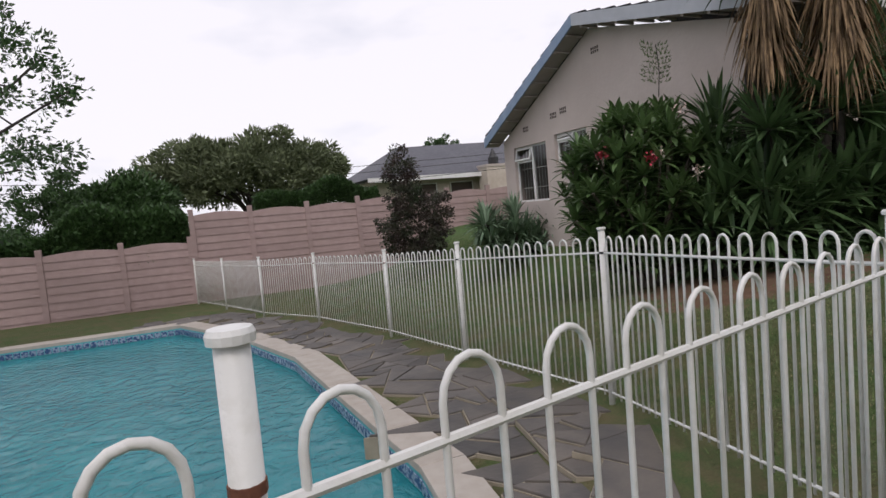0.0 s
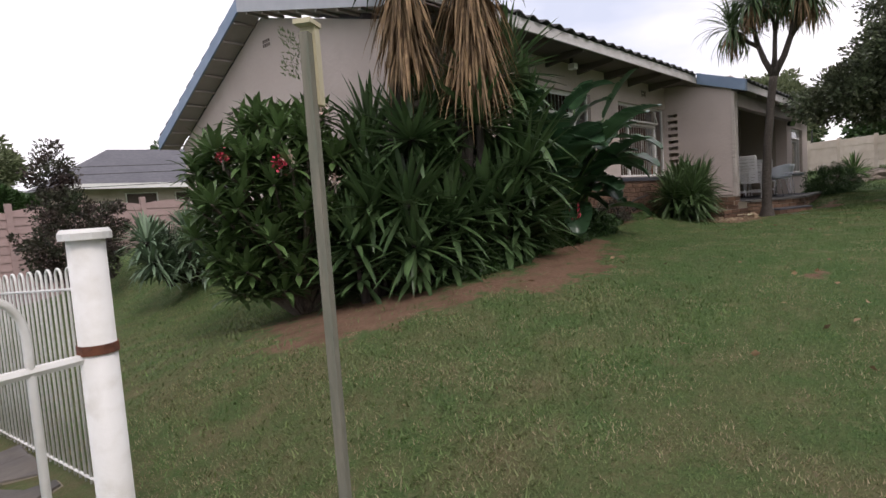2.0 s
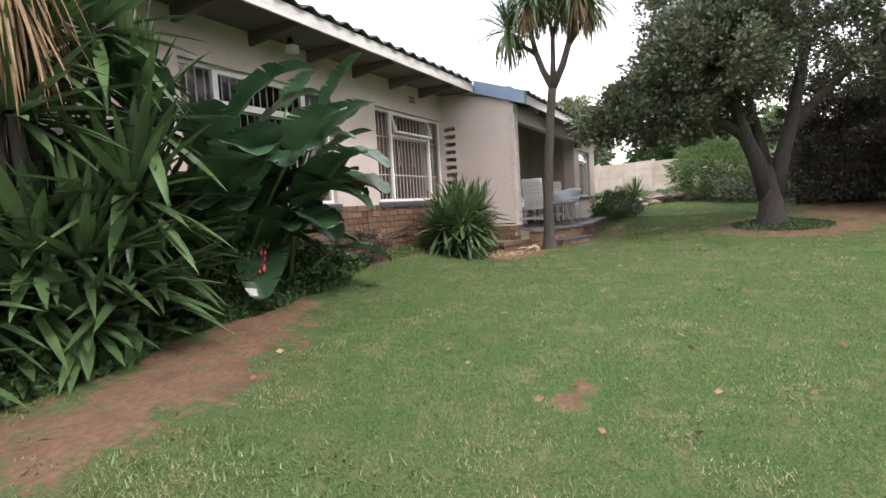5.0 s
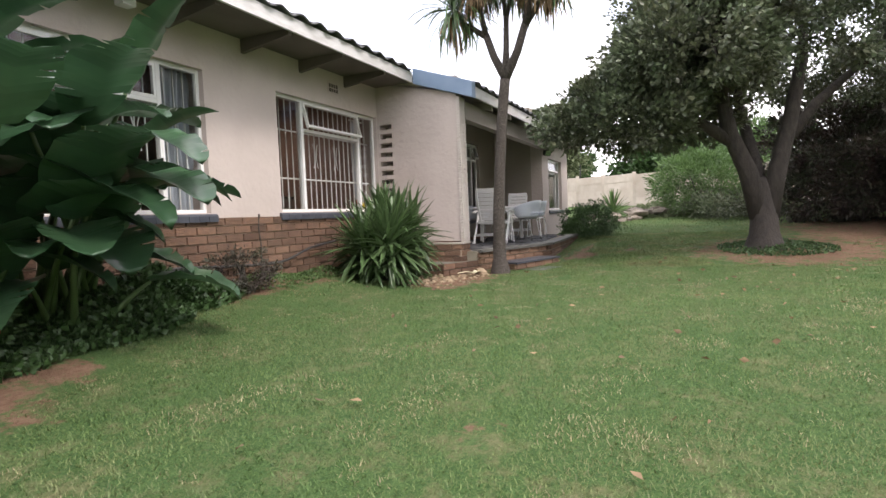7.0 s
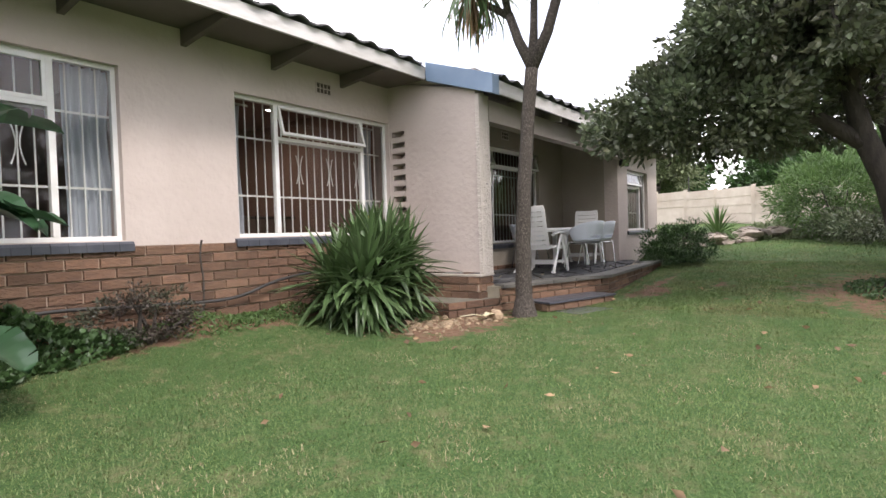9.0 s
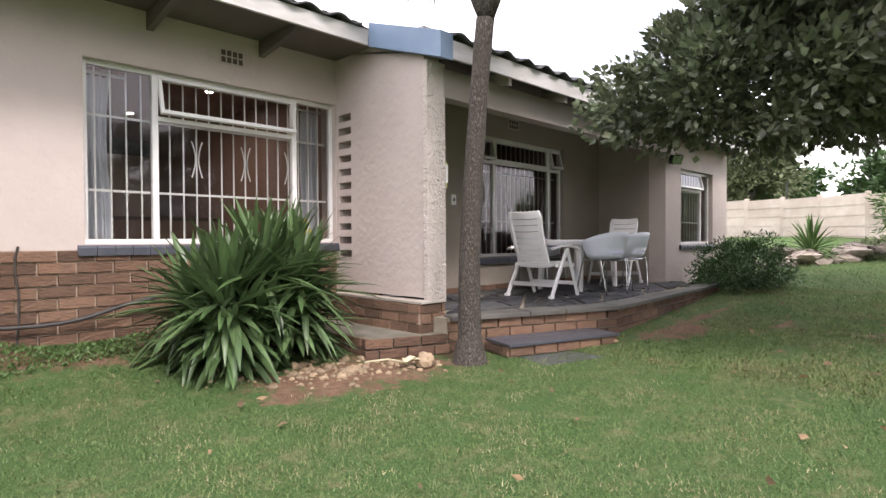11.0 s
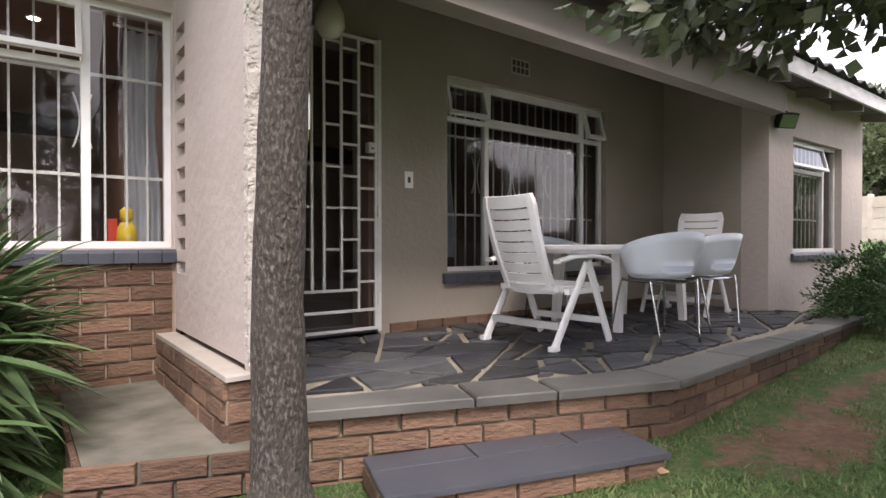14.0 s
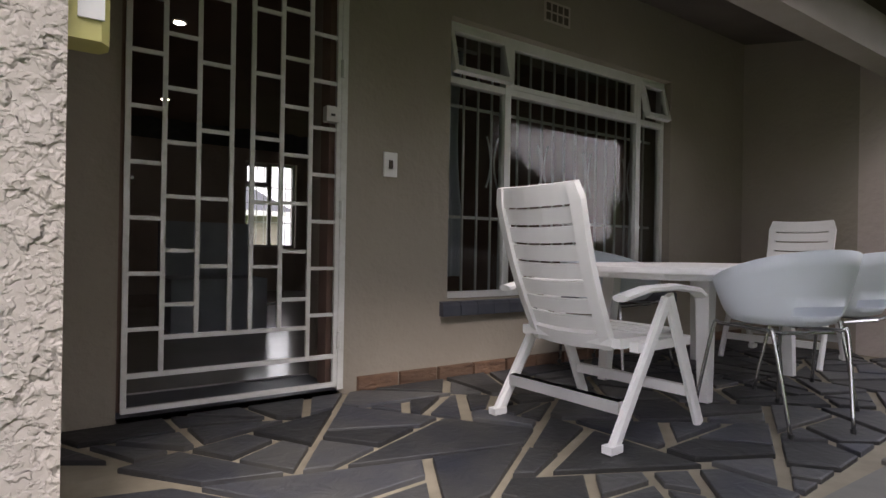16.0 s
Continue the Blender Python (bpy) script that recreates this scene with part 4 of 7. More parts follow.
curtain("thin grey curtain behind the patio window", pose(15.2, YW + 0.30, 1.05), 0.3, 1.4, 4)


def security_gate():
    x0, x1, z0, z1 = 13.612, 14.482, 0.575, GATE[3] - 0.015
    t = thing("gate_1", "white steel security gate of stepped rectangles, closed over the doorway", "gate", at=pose(0, YP - 0.035, 0), kind="structure")
    s = 0.020
    g = Geo()
    g.box(x0, x0 + s, 0, s, z0, z1).box(x1 - s, x1, 0, s, z0, z1).box(x0 + s, x1 - s, 0, s, z1 - s, z1).box(x0 + s, x1 - s, 0, s, z0, z0 + s)
    part("gate_frame", g, "fence_paint", t)
    xs = [x0 + s / 2, 13.748, 13.873, 14.000, 14.085, 14.210, 14.340, x1 - s / 2]
    lows = [0, 0.715, 0.855, 0.855, 0.855, 0.855, 0.715, 0]
    for i in range(1, 7):
        part("upright", Geo().box(xs[i] - 0.009, xs[i] + 0.009, 0.003, s - 0.003, lows[i], z1 - s), "fence_paint", t)
    part("low_rail", Geo().box(x0 + s, x1 - s, 0.002, s - 0.002, 0.705, 0.725), "fence_paint", t)
    part("low_rail", Geo().box(xs[1], xs[6], 0.002, s - 0.002, 0.846, 0.864), "fence_paint", t)
    for c, (first, step) in {0: (0.891, 0.213), 1: (0.982, 0.212), 2: (1.131, 0.274), 4: (1.129, 0.274), 5: (0.984, 0.212), 6: (0.908, 0.212)}.items():
        z = first
        while z < z1 - 0.05:
            part("rung", Geo().box(xs[c] + 0.008, xs[c + 1] - 0.008, 0.004, s - 0.004, z - 0.008, z + 0.008), "fence_paint", t)
            z += step
    lock = part("lock_box", Geo().box(x1 - 0.075, x1 - 0.01, -0.012, 0.034, 1.79, 1.86), "fence_paint", t)
    part("keyhole", Geo().box(x1 - 0.055, x1 - 0.035, -0.016, -0.012, 1.815, 1.825), "black", lock)
    part("hinge_post", Geo().box(x1 + 0.002, x1 + 0.032, 0.0, 0.03, 0.56, z1 + 0.01), "fence_paint", t)
    for z in (0.75, 1.35, 2.0, 2.4):
        part("hinge", Geo().tube([(x1 + 0.004, -0.006, z), (x1 + 0.004, -0.006, z + 0.08)], 0.010, 6), "fence_paint", t)


security_gate()
room = bpy.data.lights.new("room_ceiling_light", "AREA")
room.energy, room.size, room.color = 5.0, 0.5, (1.0, 0.86, 0.74)
new("room_ceiling_light", room).matrix_world = pose(12.1, 6.3, 2.74)
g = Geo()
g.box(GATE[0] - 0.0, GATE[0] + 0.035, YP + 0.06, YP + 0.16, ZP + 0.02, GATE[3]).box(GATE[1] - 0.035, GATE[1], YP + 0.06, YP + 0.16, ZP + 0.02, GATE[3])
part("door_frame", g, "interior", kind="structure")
g = Geo()
g.box(GATE[0], GATE[1], YP, YW + 0.25, 0.3, ZP + 0.012)
part("door_step", g, "step_slate", kind="structure")
door = thing("door_1", "brown timber door standing open into the room", "door", at=pose(GATE[0] + 0.04, YW + 0.26, 0.575, 0, 0, 84), kind="structure")
part("door_leaf", Geo().box(0, 0.8, 0, 0.04, 0, 2.0), "interior", door)
part("door_handle", Geo().tube([(0.74, -0.03, 1.0), (0.64, -0.03, 1.0)], 0.01, 6), "chrome", door)
for x, y in ((14.1, 6.2), (14.35, 8.6), (12.0, 5.6), (12.6, 5.9), (12.3, 7.6)):
    t = thing("ceiling_spotlight", "small lit round spotlight set in the ceiling", "lamp", "interior spotlights", at=pose(x, y, 2.80))
    part("rim", Geo().tube([(0, 0, -0.012), (0, 0, 0.0)], 0.05, 14), "white", t)
    part("bulb", Geo().tube([(0, 0, -0.016), (0, 0, -0.0125)], 0.035, 12), "lamp_on", t)

# Patio and its furniture
rng = random.Random(7)
FA, FB, FC = (12.61, 3.13), (14.90, 2.27), (18.3, 2.52)   # the front edge


def line_y(x):
    """The front edge of the patio at x."""
    (ax, ay), (bx, by) = (FA, FB) if x < FB[0] else (FB, FC)
    return ay + (x - ax) * (by - ay) / (bx - ax)


def patio():
    t = thing("patio", "raised brick patio paved with dark crazy slate in pale grout", "patio", kind="structure")
    g = Geo()
    outline = [(13.26, line_y(13.26) + 0.05), (FB[0], FB[1] + 0.05), (FC[0], FC[1] + 0.05), (FC[0], YS), (XS, YS), (XS, YP), (13.41, YP), (13.41, 3.10), (13.26, 3.10)]
    g.prism(outline, 0.10, ZP - 0.016)
    part("base", g, "grout", t)
    g = Geo()
    g.prism([(12.66, line_y(12.66) + 0.04), (13.25, line_y(13.25) + 0.05), (13.25, YW), (12.66, YW)], 0.0, ZP - 0.14)
    part("low_platform", g, "concrete", t)
    n = 0
    for poly in crazy_cells(13.25, 18.28, 2.15, YP - 0.01, 0.225, rng, 1.5):
        p = [Vector((q.x, q.y)) for q in poly]
        # keep behind the pale edging stones
        for a, b in ((FA, FB), (FB, FC)):
            a, b = Vector(a), Vector(b)
            d = (b - a).normalized()
            inn = Vector((-d.y, d.x))
            m = a + inn * 0.27
            p = clip_poly(p, m + inn, m - inn)
            if len(p) < 3:
                break
        if len(p) < 3:
            continue
        c = sum(p, Vector((0, 0))) / len(p)
        if c.x < 13.46 and c.y > 2.95 or c.x > XS - 0.05 and c.y > YS:
            continue
        p = shrink(p, rng.uniform(0.012, 0.027))
        if len(p) < 3:
            continue
        part("stone", Geo().prism([tuple(q) for q in p], ZP - 0.016, ZP + rng.uniform(-0.001, 0.004), 0.006, 0.003), "slate", t)
    # pale edging stones
    mit = None
    da, db = (Vector(FB) - Vector(FA)).normalized(), (Vector(FC) - Vector(FB)).normalized()
    ha = (Vector((-da.y, da.x)) + Vector((-db.y, db.x)))
    mit = Vector(FB) + ha * (0.26 / (ha.length_squared / 2))
    for (ax, ay), (bx, by) in (((13.27, line_y(13.27)), FB), (FB, FC)):
        a, b = Vector((ax, ay)), Vector((bx, by))
        L = (b - a).length
        d = (b - a) / L
        inn = Vector((-d.y, d.x))
        s = 0.0
        while s < L - 0.05:
            e = min(L, s + rng.uniform(0.35, 0.85))
            if L - e < 0.2:
                e = L
            w0, w1 = rng.uniform(0.13, 0.262), rng.uniform(0.13, 0.262)
            q = [a + d * (s + 0.005) - inn * 0.012, a + d * (e - 0.005) - inn * 0.012, a + d * (e - 0.02) + inn * w1, a + d * (s + 0.01) + inn * w0]
            if e == L and bx == FB[0]:
                q[2] = mit - d * 0.006
            if s == 0 and ax == FB[0]:
                q[3] = mit + d * 0.006
            part("edge_stone", Geo().prism([tuple(v) for v in q], ZP - 0.035, ZP + 0.004, 0.01, 0.006), "edge_slate", t)
            s = e
    return t


PATIO = patio()


def steps():
    t = thing("garden_steps", "two brick garden steps topped with dark blue-grey slate", "steps", at=pose(14.075, 2.60, 0, 0, 0, -17.3), kind="structure")
    for i, (z, d, x0, x1) in enumerate(((0.355, 0.36, -0.57, 0.57), (0.25, 0.67, -0.46, 0.50))):
        b = part("riser", Geo().box(x0 + 0.02, x1 - 0.02, -d + 0.02, -0.02, 0.0, z - 0.022), "mortar", t)
        cuts = [x0, x0 + 0.42, x0 + 0.86, x1]
        for a, c in zip(cuts, cuts[1:]):
            part("slate_slab", Geo().prism([(a + 0.004, -d + 0.21), (c - 0.004, -d + 0.21), (c - 0.004, -0.01), (a + 0.004, -0.01)], z - 0.02, z, 0.004, 0.003), "step_slate", t)
        part("slate_slab", Geo().prism([(x0, -d - 0.015), (x1, -d - 0.015), (x1, -d + 0.20), (x0, -d + 0.20)], z - 0.022, z, 0.004, 0.003), "step_slate", t)
    return t


STEPS = steps()


def curve_tube(g, pts, r, n=8):
    """A tube through a smooth curve by the given points."""
    out = []
    P = [Vector(p) for p in pts]
    for i in range(len(P) - 1):
        p0, p1, p2, p3 = P[max(i - 1, 0)], P[i], P[i + 1], P[min(i + 2, len(P) - 1)]
        for k in range(5):
            u = k / 5
            out.append(0.5 * ((2 * p1) + (p2 - p0) * u + (2 * p0 - 5 * p1 + 4 * p2 - p3) * u * u + (3 * p1 - p0 - 3 * p2 + p3) * u ** 3))
    out.append(P[-1])
    return g.tube(out, r, n)


def beam(a, b, w, d, g=None):
    """A flat bar from a to b: w wide across y, d deep."""
    g = g or Geo()
    a, b = Vector(a), Vector(b)
    up = (b - a).normalized()
    side = Vector((0, 1, 0))
    dep = side.cross(up).normalized()
    k = 0.25
    prof = [(-w / 2, -d / 2 + d * k), (-w / 2 + w * k, -d / 2), (w / 2 - w * k, -d / 2), (w / 2, -d / 2 + d * k), (w / 2, d / 2 - d * k), (w / 2 - w * k, d / 2), (-w / 2 + w * k, d / 2), (-w / 2, d / 2 - d * k)]
    vs = [p + side * u + dep * v for p in (a, b) for u, v in prof]
    n = len(prof)
    return g.add(vs, [(i, (i + 1) % n, n + (i + 1) % n, n + i) for i in range(n)] + [tuple(range(n))[::-1], tuple(range(n, 2 * n))])


def recliner(label, at, scale=1.0):
    """A folding resin garden chair, facing +x, feet on z = 0."""
    t = thing("garden_chair", label, "chair", "white resin chairs on the patio", at=at)
    for s in (-1, 1):
        y = s * 0.275
        part("rear_leg", beam((-0.27, y, 0.0), (0.055, y, 0.57), 0.028, 0.055), "plastic", t)
        part("front_leg", beam((0.30, y + s * 0.003, 0.0), (0.06, y + s * 0.003, 0.585), 0.026, 0.055), "plastic", t)
        g = Geo()
        pts = [(-0.24, 0.585), (-0.1, 0.615), (0.1, 0.62), (0.26, 0.60), (0.30, 0.575)]
        for (xa, za), (xb, zb) in zip(pts, pts[1:]):
            beam((xa, y, za), (xb + 0.004, y, zb), 0.058, 0.028, g)
        part("armrest", g, "plastic", t)
        part("foot", Geo().box(-0.30, -0.235, y - 0.02, y + 0.02, 0.0, 0.03), "plastic", t)
    g = Geo()
    g.box(-0.218, -0.182, -0.262, 0.262, 0.13, 0.18)
    part("rear_crossbar", g, "plastic", t)
    part("front_crossbar", Geo().box(0.222, 0.255, -0.262, 0.262, 0.13, 0.175), "plastic", t)
    # seat
    seat = part("seat", Geo().box(-0.17, 0.25, -0.235, -0.20, 0.375, 0.415).box(-0.175, -0.16, -0.20, 0.20, 0.38, 0.41).box(-0.17, 0.25, 0.20, 0.235, 0.375, 0.415), "plastic", t)
    for i in range(6):
        x = -0.16 + i * 0.075
        part("seat_slat", Geo().box(x, x + 0.062, -0.20, 0.20, 0.392 + 0.004 * abs(i - 2), 0.408 + 0.004 * abs(i - 2)), "plastic", seat)
    part("side_rail", Geo().box(-0.12, 0.24, -0.272, -0.237, 0.36, 0.40), "plastic", t)
    part("side_rail", Geo().box(-0.12, 0.24, 0.237, 0.272, 0.36, 0.40), "plastic", t)
    # backrest: a slotted, slightly hollow panel
    lean = radians(19)
    H, W = 0.71, 0.205
    bx, bz = -0.15, 0.36

    def bp(u, v, off=0.0):
        cup = 0.03 * (u ** 2)
        curve = 0.025 * math.sin(v * math.pi)
        d = -curve + cup + off
        z = v * H
        return (bx - z * math.sin(lean) + d * math.cos(lean), u * W * (0.92 + 0.08 * v) * (1 - 0.10 * max(0.0, v - 0.93) / 0.07 * abs(u)), bz + z * math.cos(lean) + d * math.sin(lean))

        g = Geo()

    def patch(u0, u1, v0, v1, nu=5, nv=2, th=0.016):
        f, b = [], []
        k = len(g.v)
        for j in range(nv + 1):
            for i in range(nu + 1):
                f.append(bp(u0 + (u1 - u0) * i / nu, v0 + (v1 - v0) * j / nv, 0.0))
                b.append(bp(u0 + (u1 - u0) * i / nu, v0 + (v1 - v0) * j / nv, -th))
        n = nu + 1
        N = len(f)
        fs = []
        for j in range(nv):
            for i in range(nu):
                a = j * n + i
                fs.append((a, a + 1, a + n + 1, a + n))
                fs.append((N + a, N + a + n, N + a + n + 1, N + a + 1))
        for i in range(nu):
            fs.append((i, N + i, N + i + 1, i + 1))
            a = nv * n + i
            fs.append((a, a + 1, N + a + 1, N + a))
        for j in range(nv):
            a = j * n
            fs.append((a, a + n, N + a + n, N + a))
            a = j * n + nu
            fs.append((a, N + a, N + a + n, a + n))
        g.add(f + b, fs)

    patch(-1, -0.80, 0, 1, 1, 10, 0.03)
    patch(0.80, 1, 0, 1, 1, 10, 0.03)
    patch(-0.80, 0.80, 0.88, 1.0, 5, 2, 0.02)
    patch(-0.80, 0.80, 0.0, 0.10, 5, 1, 0.02)
    back = part("backrest", g, "plastic", t)
    for i in range(7):
        v0 = 0.118 + i * 0.109
        g = Geo()
        patch(-0.80, 0.80, v0, v0 + 0.092, 5, 1, 0.012)
        part("back_slat", g, "plastic", back)
    return t


def tub_shell():
    """A moulded tub with thickness and a grip hole low in the back. Faces +x."""
    g = Geo()
    na, nr = 36, 12

    def P(a, r, off):
        th = 2 * math.pi * a / na
        c, s = math.cos(th), math.sin(th)
        back = 0.5 - 0.5 * c
        top = 0.12 + 0.20 * back
        R = 0.19 + 0.05 * back
        u = r / nr
        rad = R * (min(1.0, (u / 0.5)) ** 0.9 * 0.82 + 0.42 * max(0, u - 0.35) / 0.65)
        z = 0.44 + 0.03 * u + top * max(0.0, (u - 0.45) / 0.55) ** 1.4
        rad -= off * sstep(0.3, 0.7, u)
        return (rad * c * 1.02, rad * s * 1.12, z - off * (1 - sstep(0.3, 0.8, u)))

    k = nr + 1
    for off in (0.0, -0.012):
        for a in range(na):
            for r in range(nr + 1):
                g.v.append(P(a, r, off))
    N = na * k
    hole = lambda a, r: abs(a - na / 2) <= 2.6 and r in (7,)
    for a in range(na):
        b = (a + 1) % na
        for r in range(nr):
            q = (a * k + r, b * k + r, b * k + r + 1, a * k + r + 1)
            if hole(a + 0.5, r):
                for e in ((q[0], q[1]), (q[3], q[2])):
                    g.f.append((e[0], e[1], e[1] + N, e[0] + N))
                if not hole(a - 0.5, r):
                    g.f.append((q[0], q[3], q[3] + N, q[0] + N))
                if not hole(a + 1.5, r):
                    g.f.append((q[1], q[2], q[2] + N, q[1] + N))
                continue
            g.f.append(q)
            g.f.append(tuple(i + N for i in q)[::-1])
        g.f.append((a * k + nr, b * k + nr, b * k + nr + N, a * k + nr + N))
    return g


def tub_chair(label, at):
    t = thing("tub_chair", label, "chair", "pale tub chairs on the patio", at=at)
    sh = part("shell", tub_shell(), "shell", t, smooth=True)
    for sx in (-1, 1):
        for sy in (-1, 1):
            g = Geo()
            curve_tube(g, [(sx * 0.02, sy * 0.13, 0.425), (sx * 0.15, sy * 0.19, 0.43), (sx * 0.185, sy * 0.205, 0.405), (sx * 0.245, sy * (0.255 if sx > 0 else 0.17), 0.01)], 0.009, 8)
            leg = part("leg", g, "chrome", t, smooth=True)
            part("rubber_foot", Geo().tube([(sx * 0.245, sy * (0.255 if sx > 0 else 0.17), 0.0), (sx * 0.245, sy * (0.255 if sx > 0 else 0.17), 0.02)], 0.012, 8), "black", leg)
    part("under_frame", Geo().tube([(-0.16, -0.14, 0.425), (0.16, -0.14, 0.425), (0.16, 0.14, 0.425), (-0.16, 0.14, 0.425)], 0.009, 6, closed=True), "chrome", t)
    return t


def table(at):
    t = thing("garden_table", "large oval white plastic garden table", "table", at=at)
    a, b, n = 0.82, 0.48, 40
    out = [(a * math.copysign(abs(math.cos(q)) ** 0.8, math.cos(q)), b * math.copysign(abs(math.sin(q)) ** 0.8, math.sin(q))) for q in [2 * math.pi * (i + 0.5) / n for i in range(n)]]
    part("tabletop", Geo().prism(out, 0.685, 0.72, 0.012, 0.008), "plastic", t)
    part("apron", Geo().prism([(x * 0.93, y * 0.9) for x, y in out], 0.65, 0.684), "plastic", t)
    for sx in (-1, 1):
        for sy in (-1, 1):
            g = Geo()
            x, y = sx * 0.45, sy * 0.25
            g.add([(x + dx * 0.024 + sx * 0.03, y + dy * 0.024 + sy * 0.02, 0.0) for dx, dy in ((-1, -1), (1, -1), (1, 1), (-1, 1))] + [(x + dx * 0.034, y + dy * 0.034, 0.66) for dx, dy in ((-1, -1), (1, -1), (1, 1), (-1, 1))],
                  [(3, 2, 1, 0), (4, 5, 6, 7), (0, 1, 5, 4), (1, 2, 6, 5), (2, 3, 7, 6), (3, 0, 4, 7)])
            part("leg", g, "plastic", t)
    return t




def low(t, k, w=1.0):
    t.scale = (w, w, k)
    return t


low(recliner("white high-backed resin folding chair with slotted back, near the door", pose(15.20, 3.36, ZP + 0.006, 0, 0, 4)), 0.88)
low(recliner("white high-backed resin chair with slotted back, beyond the table", pose(17.35, 3.62, ZP + 0.006, 0, 0, 188)), 0.88)
low(table(pose(16.30, 3.57, ZP + 0.006, 0, 0, 4)), 0.85)
low(tub_chair("pale blue-white tub chair on chrome legs, its back to the lawn", pose(15.84, 2.96, ZP + 0.006, 0, 0, 70)), 0.88, 0.86)
low(tub_chair("pale tub chair on chrome legs, pushed up to the table", pose(16.47, 3.02, ZP + 0.006, 0, 0, 80)), 0.88, 0.88)
low(tub_chair("pale tub chair between the table and the patio window", pose(16.10, 4.0, ZP + 0.006, 0, 0, -85)), 0.88)

# Plants
R = np.random.default_rng(11)


def leaf_quads(centers, dirs, length, width, fold=0.25, jitter=0.35):
    """Pointed leaves, four corners and a folded middle: arrays of vertices and triangles."""
    n = len(centers)
    d = dirs / np.maximum(np.linalg.norm(dirs, axis=1, keepdims=True), 1e-6)
    ref = R.normal(size=(n, 3))
    s = np.cross(d, ref)
    s /= np.maximum(np.linalg.norm(s, axis=1, keepdims=True), 1e-6)
    nrm = np.cross(s, d)
    L = (length * (1 + jitter * (R.random(n) - 0.5) * 2))[:, None]
    W = (width * (1 + jitter * (R.random(n) - 0.5) * 2))[:, None]
    a = centers
    b = centers + d * L * 0.45 + s * W * 0.5 + nrm * W * fold
    c = centers + d * L
    e = centers + d * L * 0.45 - s * W * 0.5 + nrm * W * fold
    v = np.stack([a, b, c, e], 1).reshape(-1, 3)
    k = np.arange(n)[:, None] * 4
    f = np.concatenate([k + [0, 1, 2], k + [0, 2, 3]], 1).reshape(-1, 3)
    return v, f


def straps(base, az, el, length, width, droop, seg=5, fold=0.25, blunt=0.0):
    """Long arching leaves. All arguments are arrays of one value a leaf; returns vertices and triangles."""
    n = len(az)
    p = np.array(base, float).reshape(n, 3).copy()
    out = np.stack([np.cos(az), np.sin(az), np.zeros(n)], 1)
    side = np.stack([-np.sin(az), np.cos(az), np.zeros(n)], 1)
    ang = np.array(el, float).copy()
    rows = []
    for i in range(seg + 1):
        u = i / seg
        w = width * (0.45 + 1.1 * u) if u < 0.5 else width * (1.0 - blunt) * (1 - ((u - 0.5) / 0.5) ** 1.6) + width * blunt * (1 - u) * 2
        w = np.maximum(w, 0.0006)
        up = np.stack([-np.sin(ang) * np.cos(az), -np.sin(ang) * np.sin(az), np.cos(ang)], 1)
        lift = (w * fold)[:, None] * up
        rows += [p - side * (w / 2)[:, None] + lift, p.copy(), p + side * (w / 2)[:, None] + lift]
        step = (length / seg)[:, None]
        p = p + (out * np.cos(ang)[:, None] + np.array([0, 0, 1.0]) * np.sin(ang)[:, None]) * step
        ang = ang - droop * (0.4 + 1.2 * u) / seg
    m = 3 * (seg + 1)
    v = np.stack(rows, 1).reshape(-1, 3)
    k = np.arange(n)[:, None] * m
    f = []
    for i in range(seg):
        a = 3 * i
        for q in (0, 1):
            f += [k + [a + q, a + q + 1, a + q + 4], k + [a + q, a + q + 4, a + q + 3]]
    return v, np.concatenate(f, 1).reshape(-1, 3)


def join(parts):
    vs, fs, k = [], [], 0
    for v, f in parts:
        vs.append(v)
        fs.append(f + k)
        k += len(v)
    return np.concatenate(vs), np.concatenate(fs)


def rosette(center, n, length, width, up=(0.2, 1.4), droop=1.0, seg=5, fold=0.25, spread=0.04):
    az = R.random(n) * 2 * np.pi
    t = R.random(n)
    el = up[0] + (up[1] - up[0]) * t
    base = np.array(center) + np.stack([np.cos(az) * spread, np.sin(az) * spread, (t - 0.5) * spread * 2], 1)
    return straps(base, az, el, length * (0.7 + 0.45 * R.random(n)), width * (0.8 + 0.4 * R.random(n)), droop * (0.5 + R.random(n)) * (1.3 - 0.5 * t), seg, fold)


def blob_points(n, c, r, shell=0.35):
    """Points scattered mostly near the surface of a lumpy ellipsoid."""
    d = R.normal(size=(n, 3))
    d /= np.linalg.norm(d, axis=1, keepdims=True)
    rad = (1 - shell * R.random(n) ** 1.5)
    lump = 1 + 0.14 * np.sin(d[:, 0] * 5 + c[0]) * np.cos(d[:, 1] * 4 + c[1]) + 0.1 * np.sin(d[:, 2] * 7 + d[:, 0] * 6)
    return np.array(c) + d * (rad * lump)[:, None] * np.array(r), d


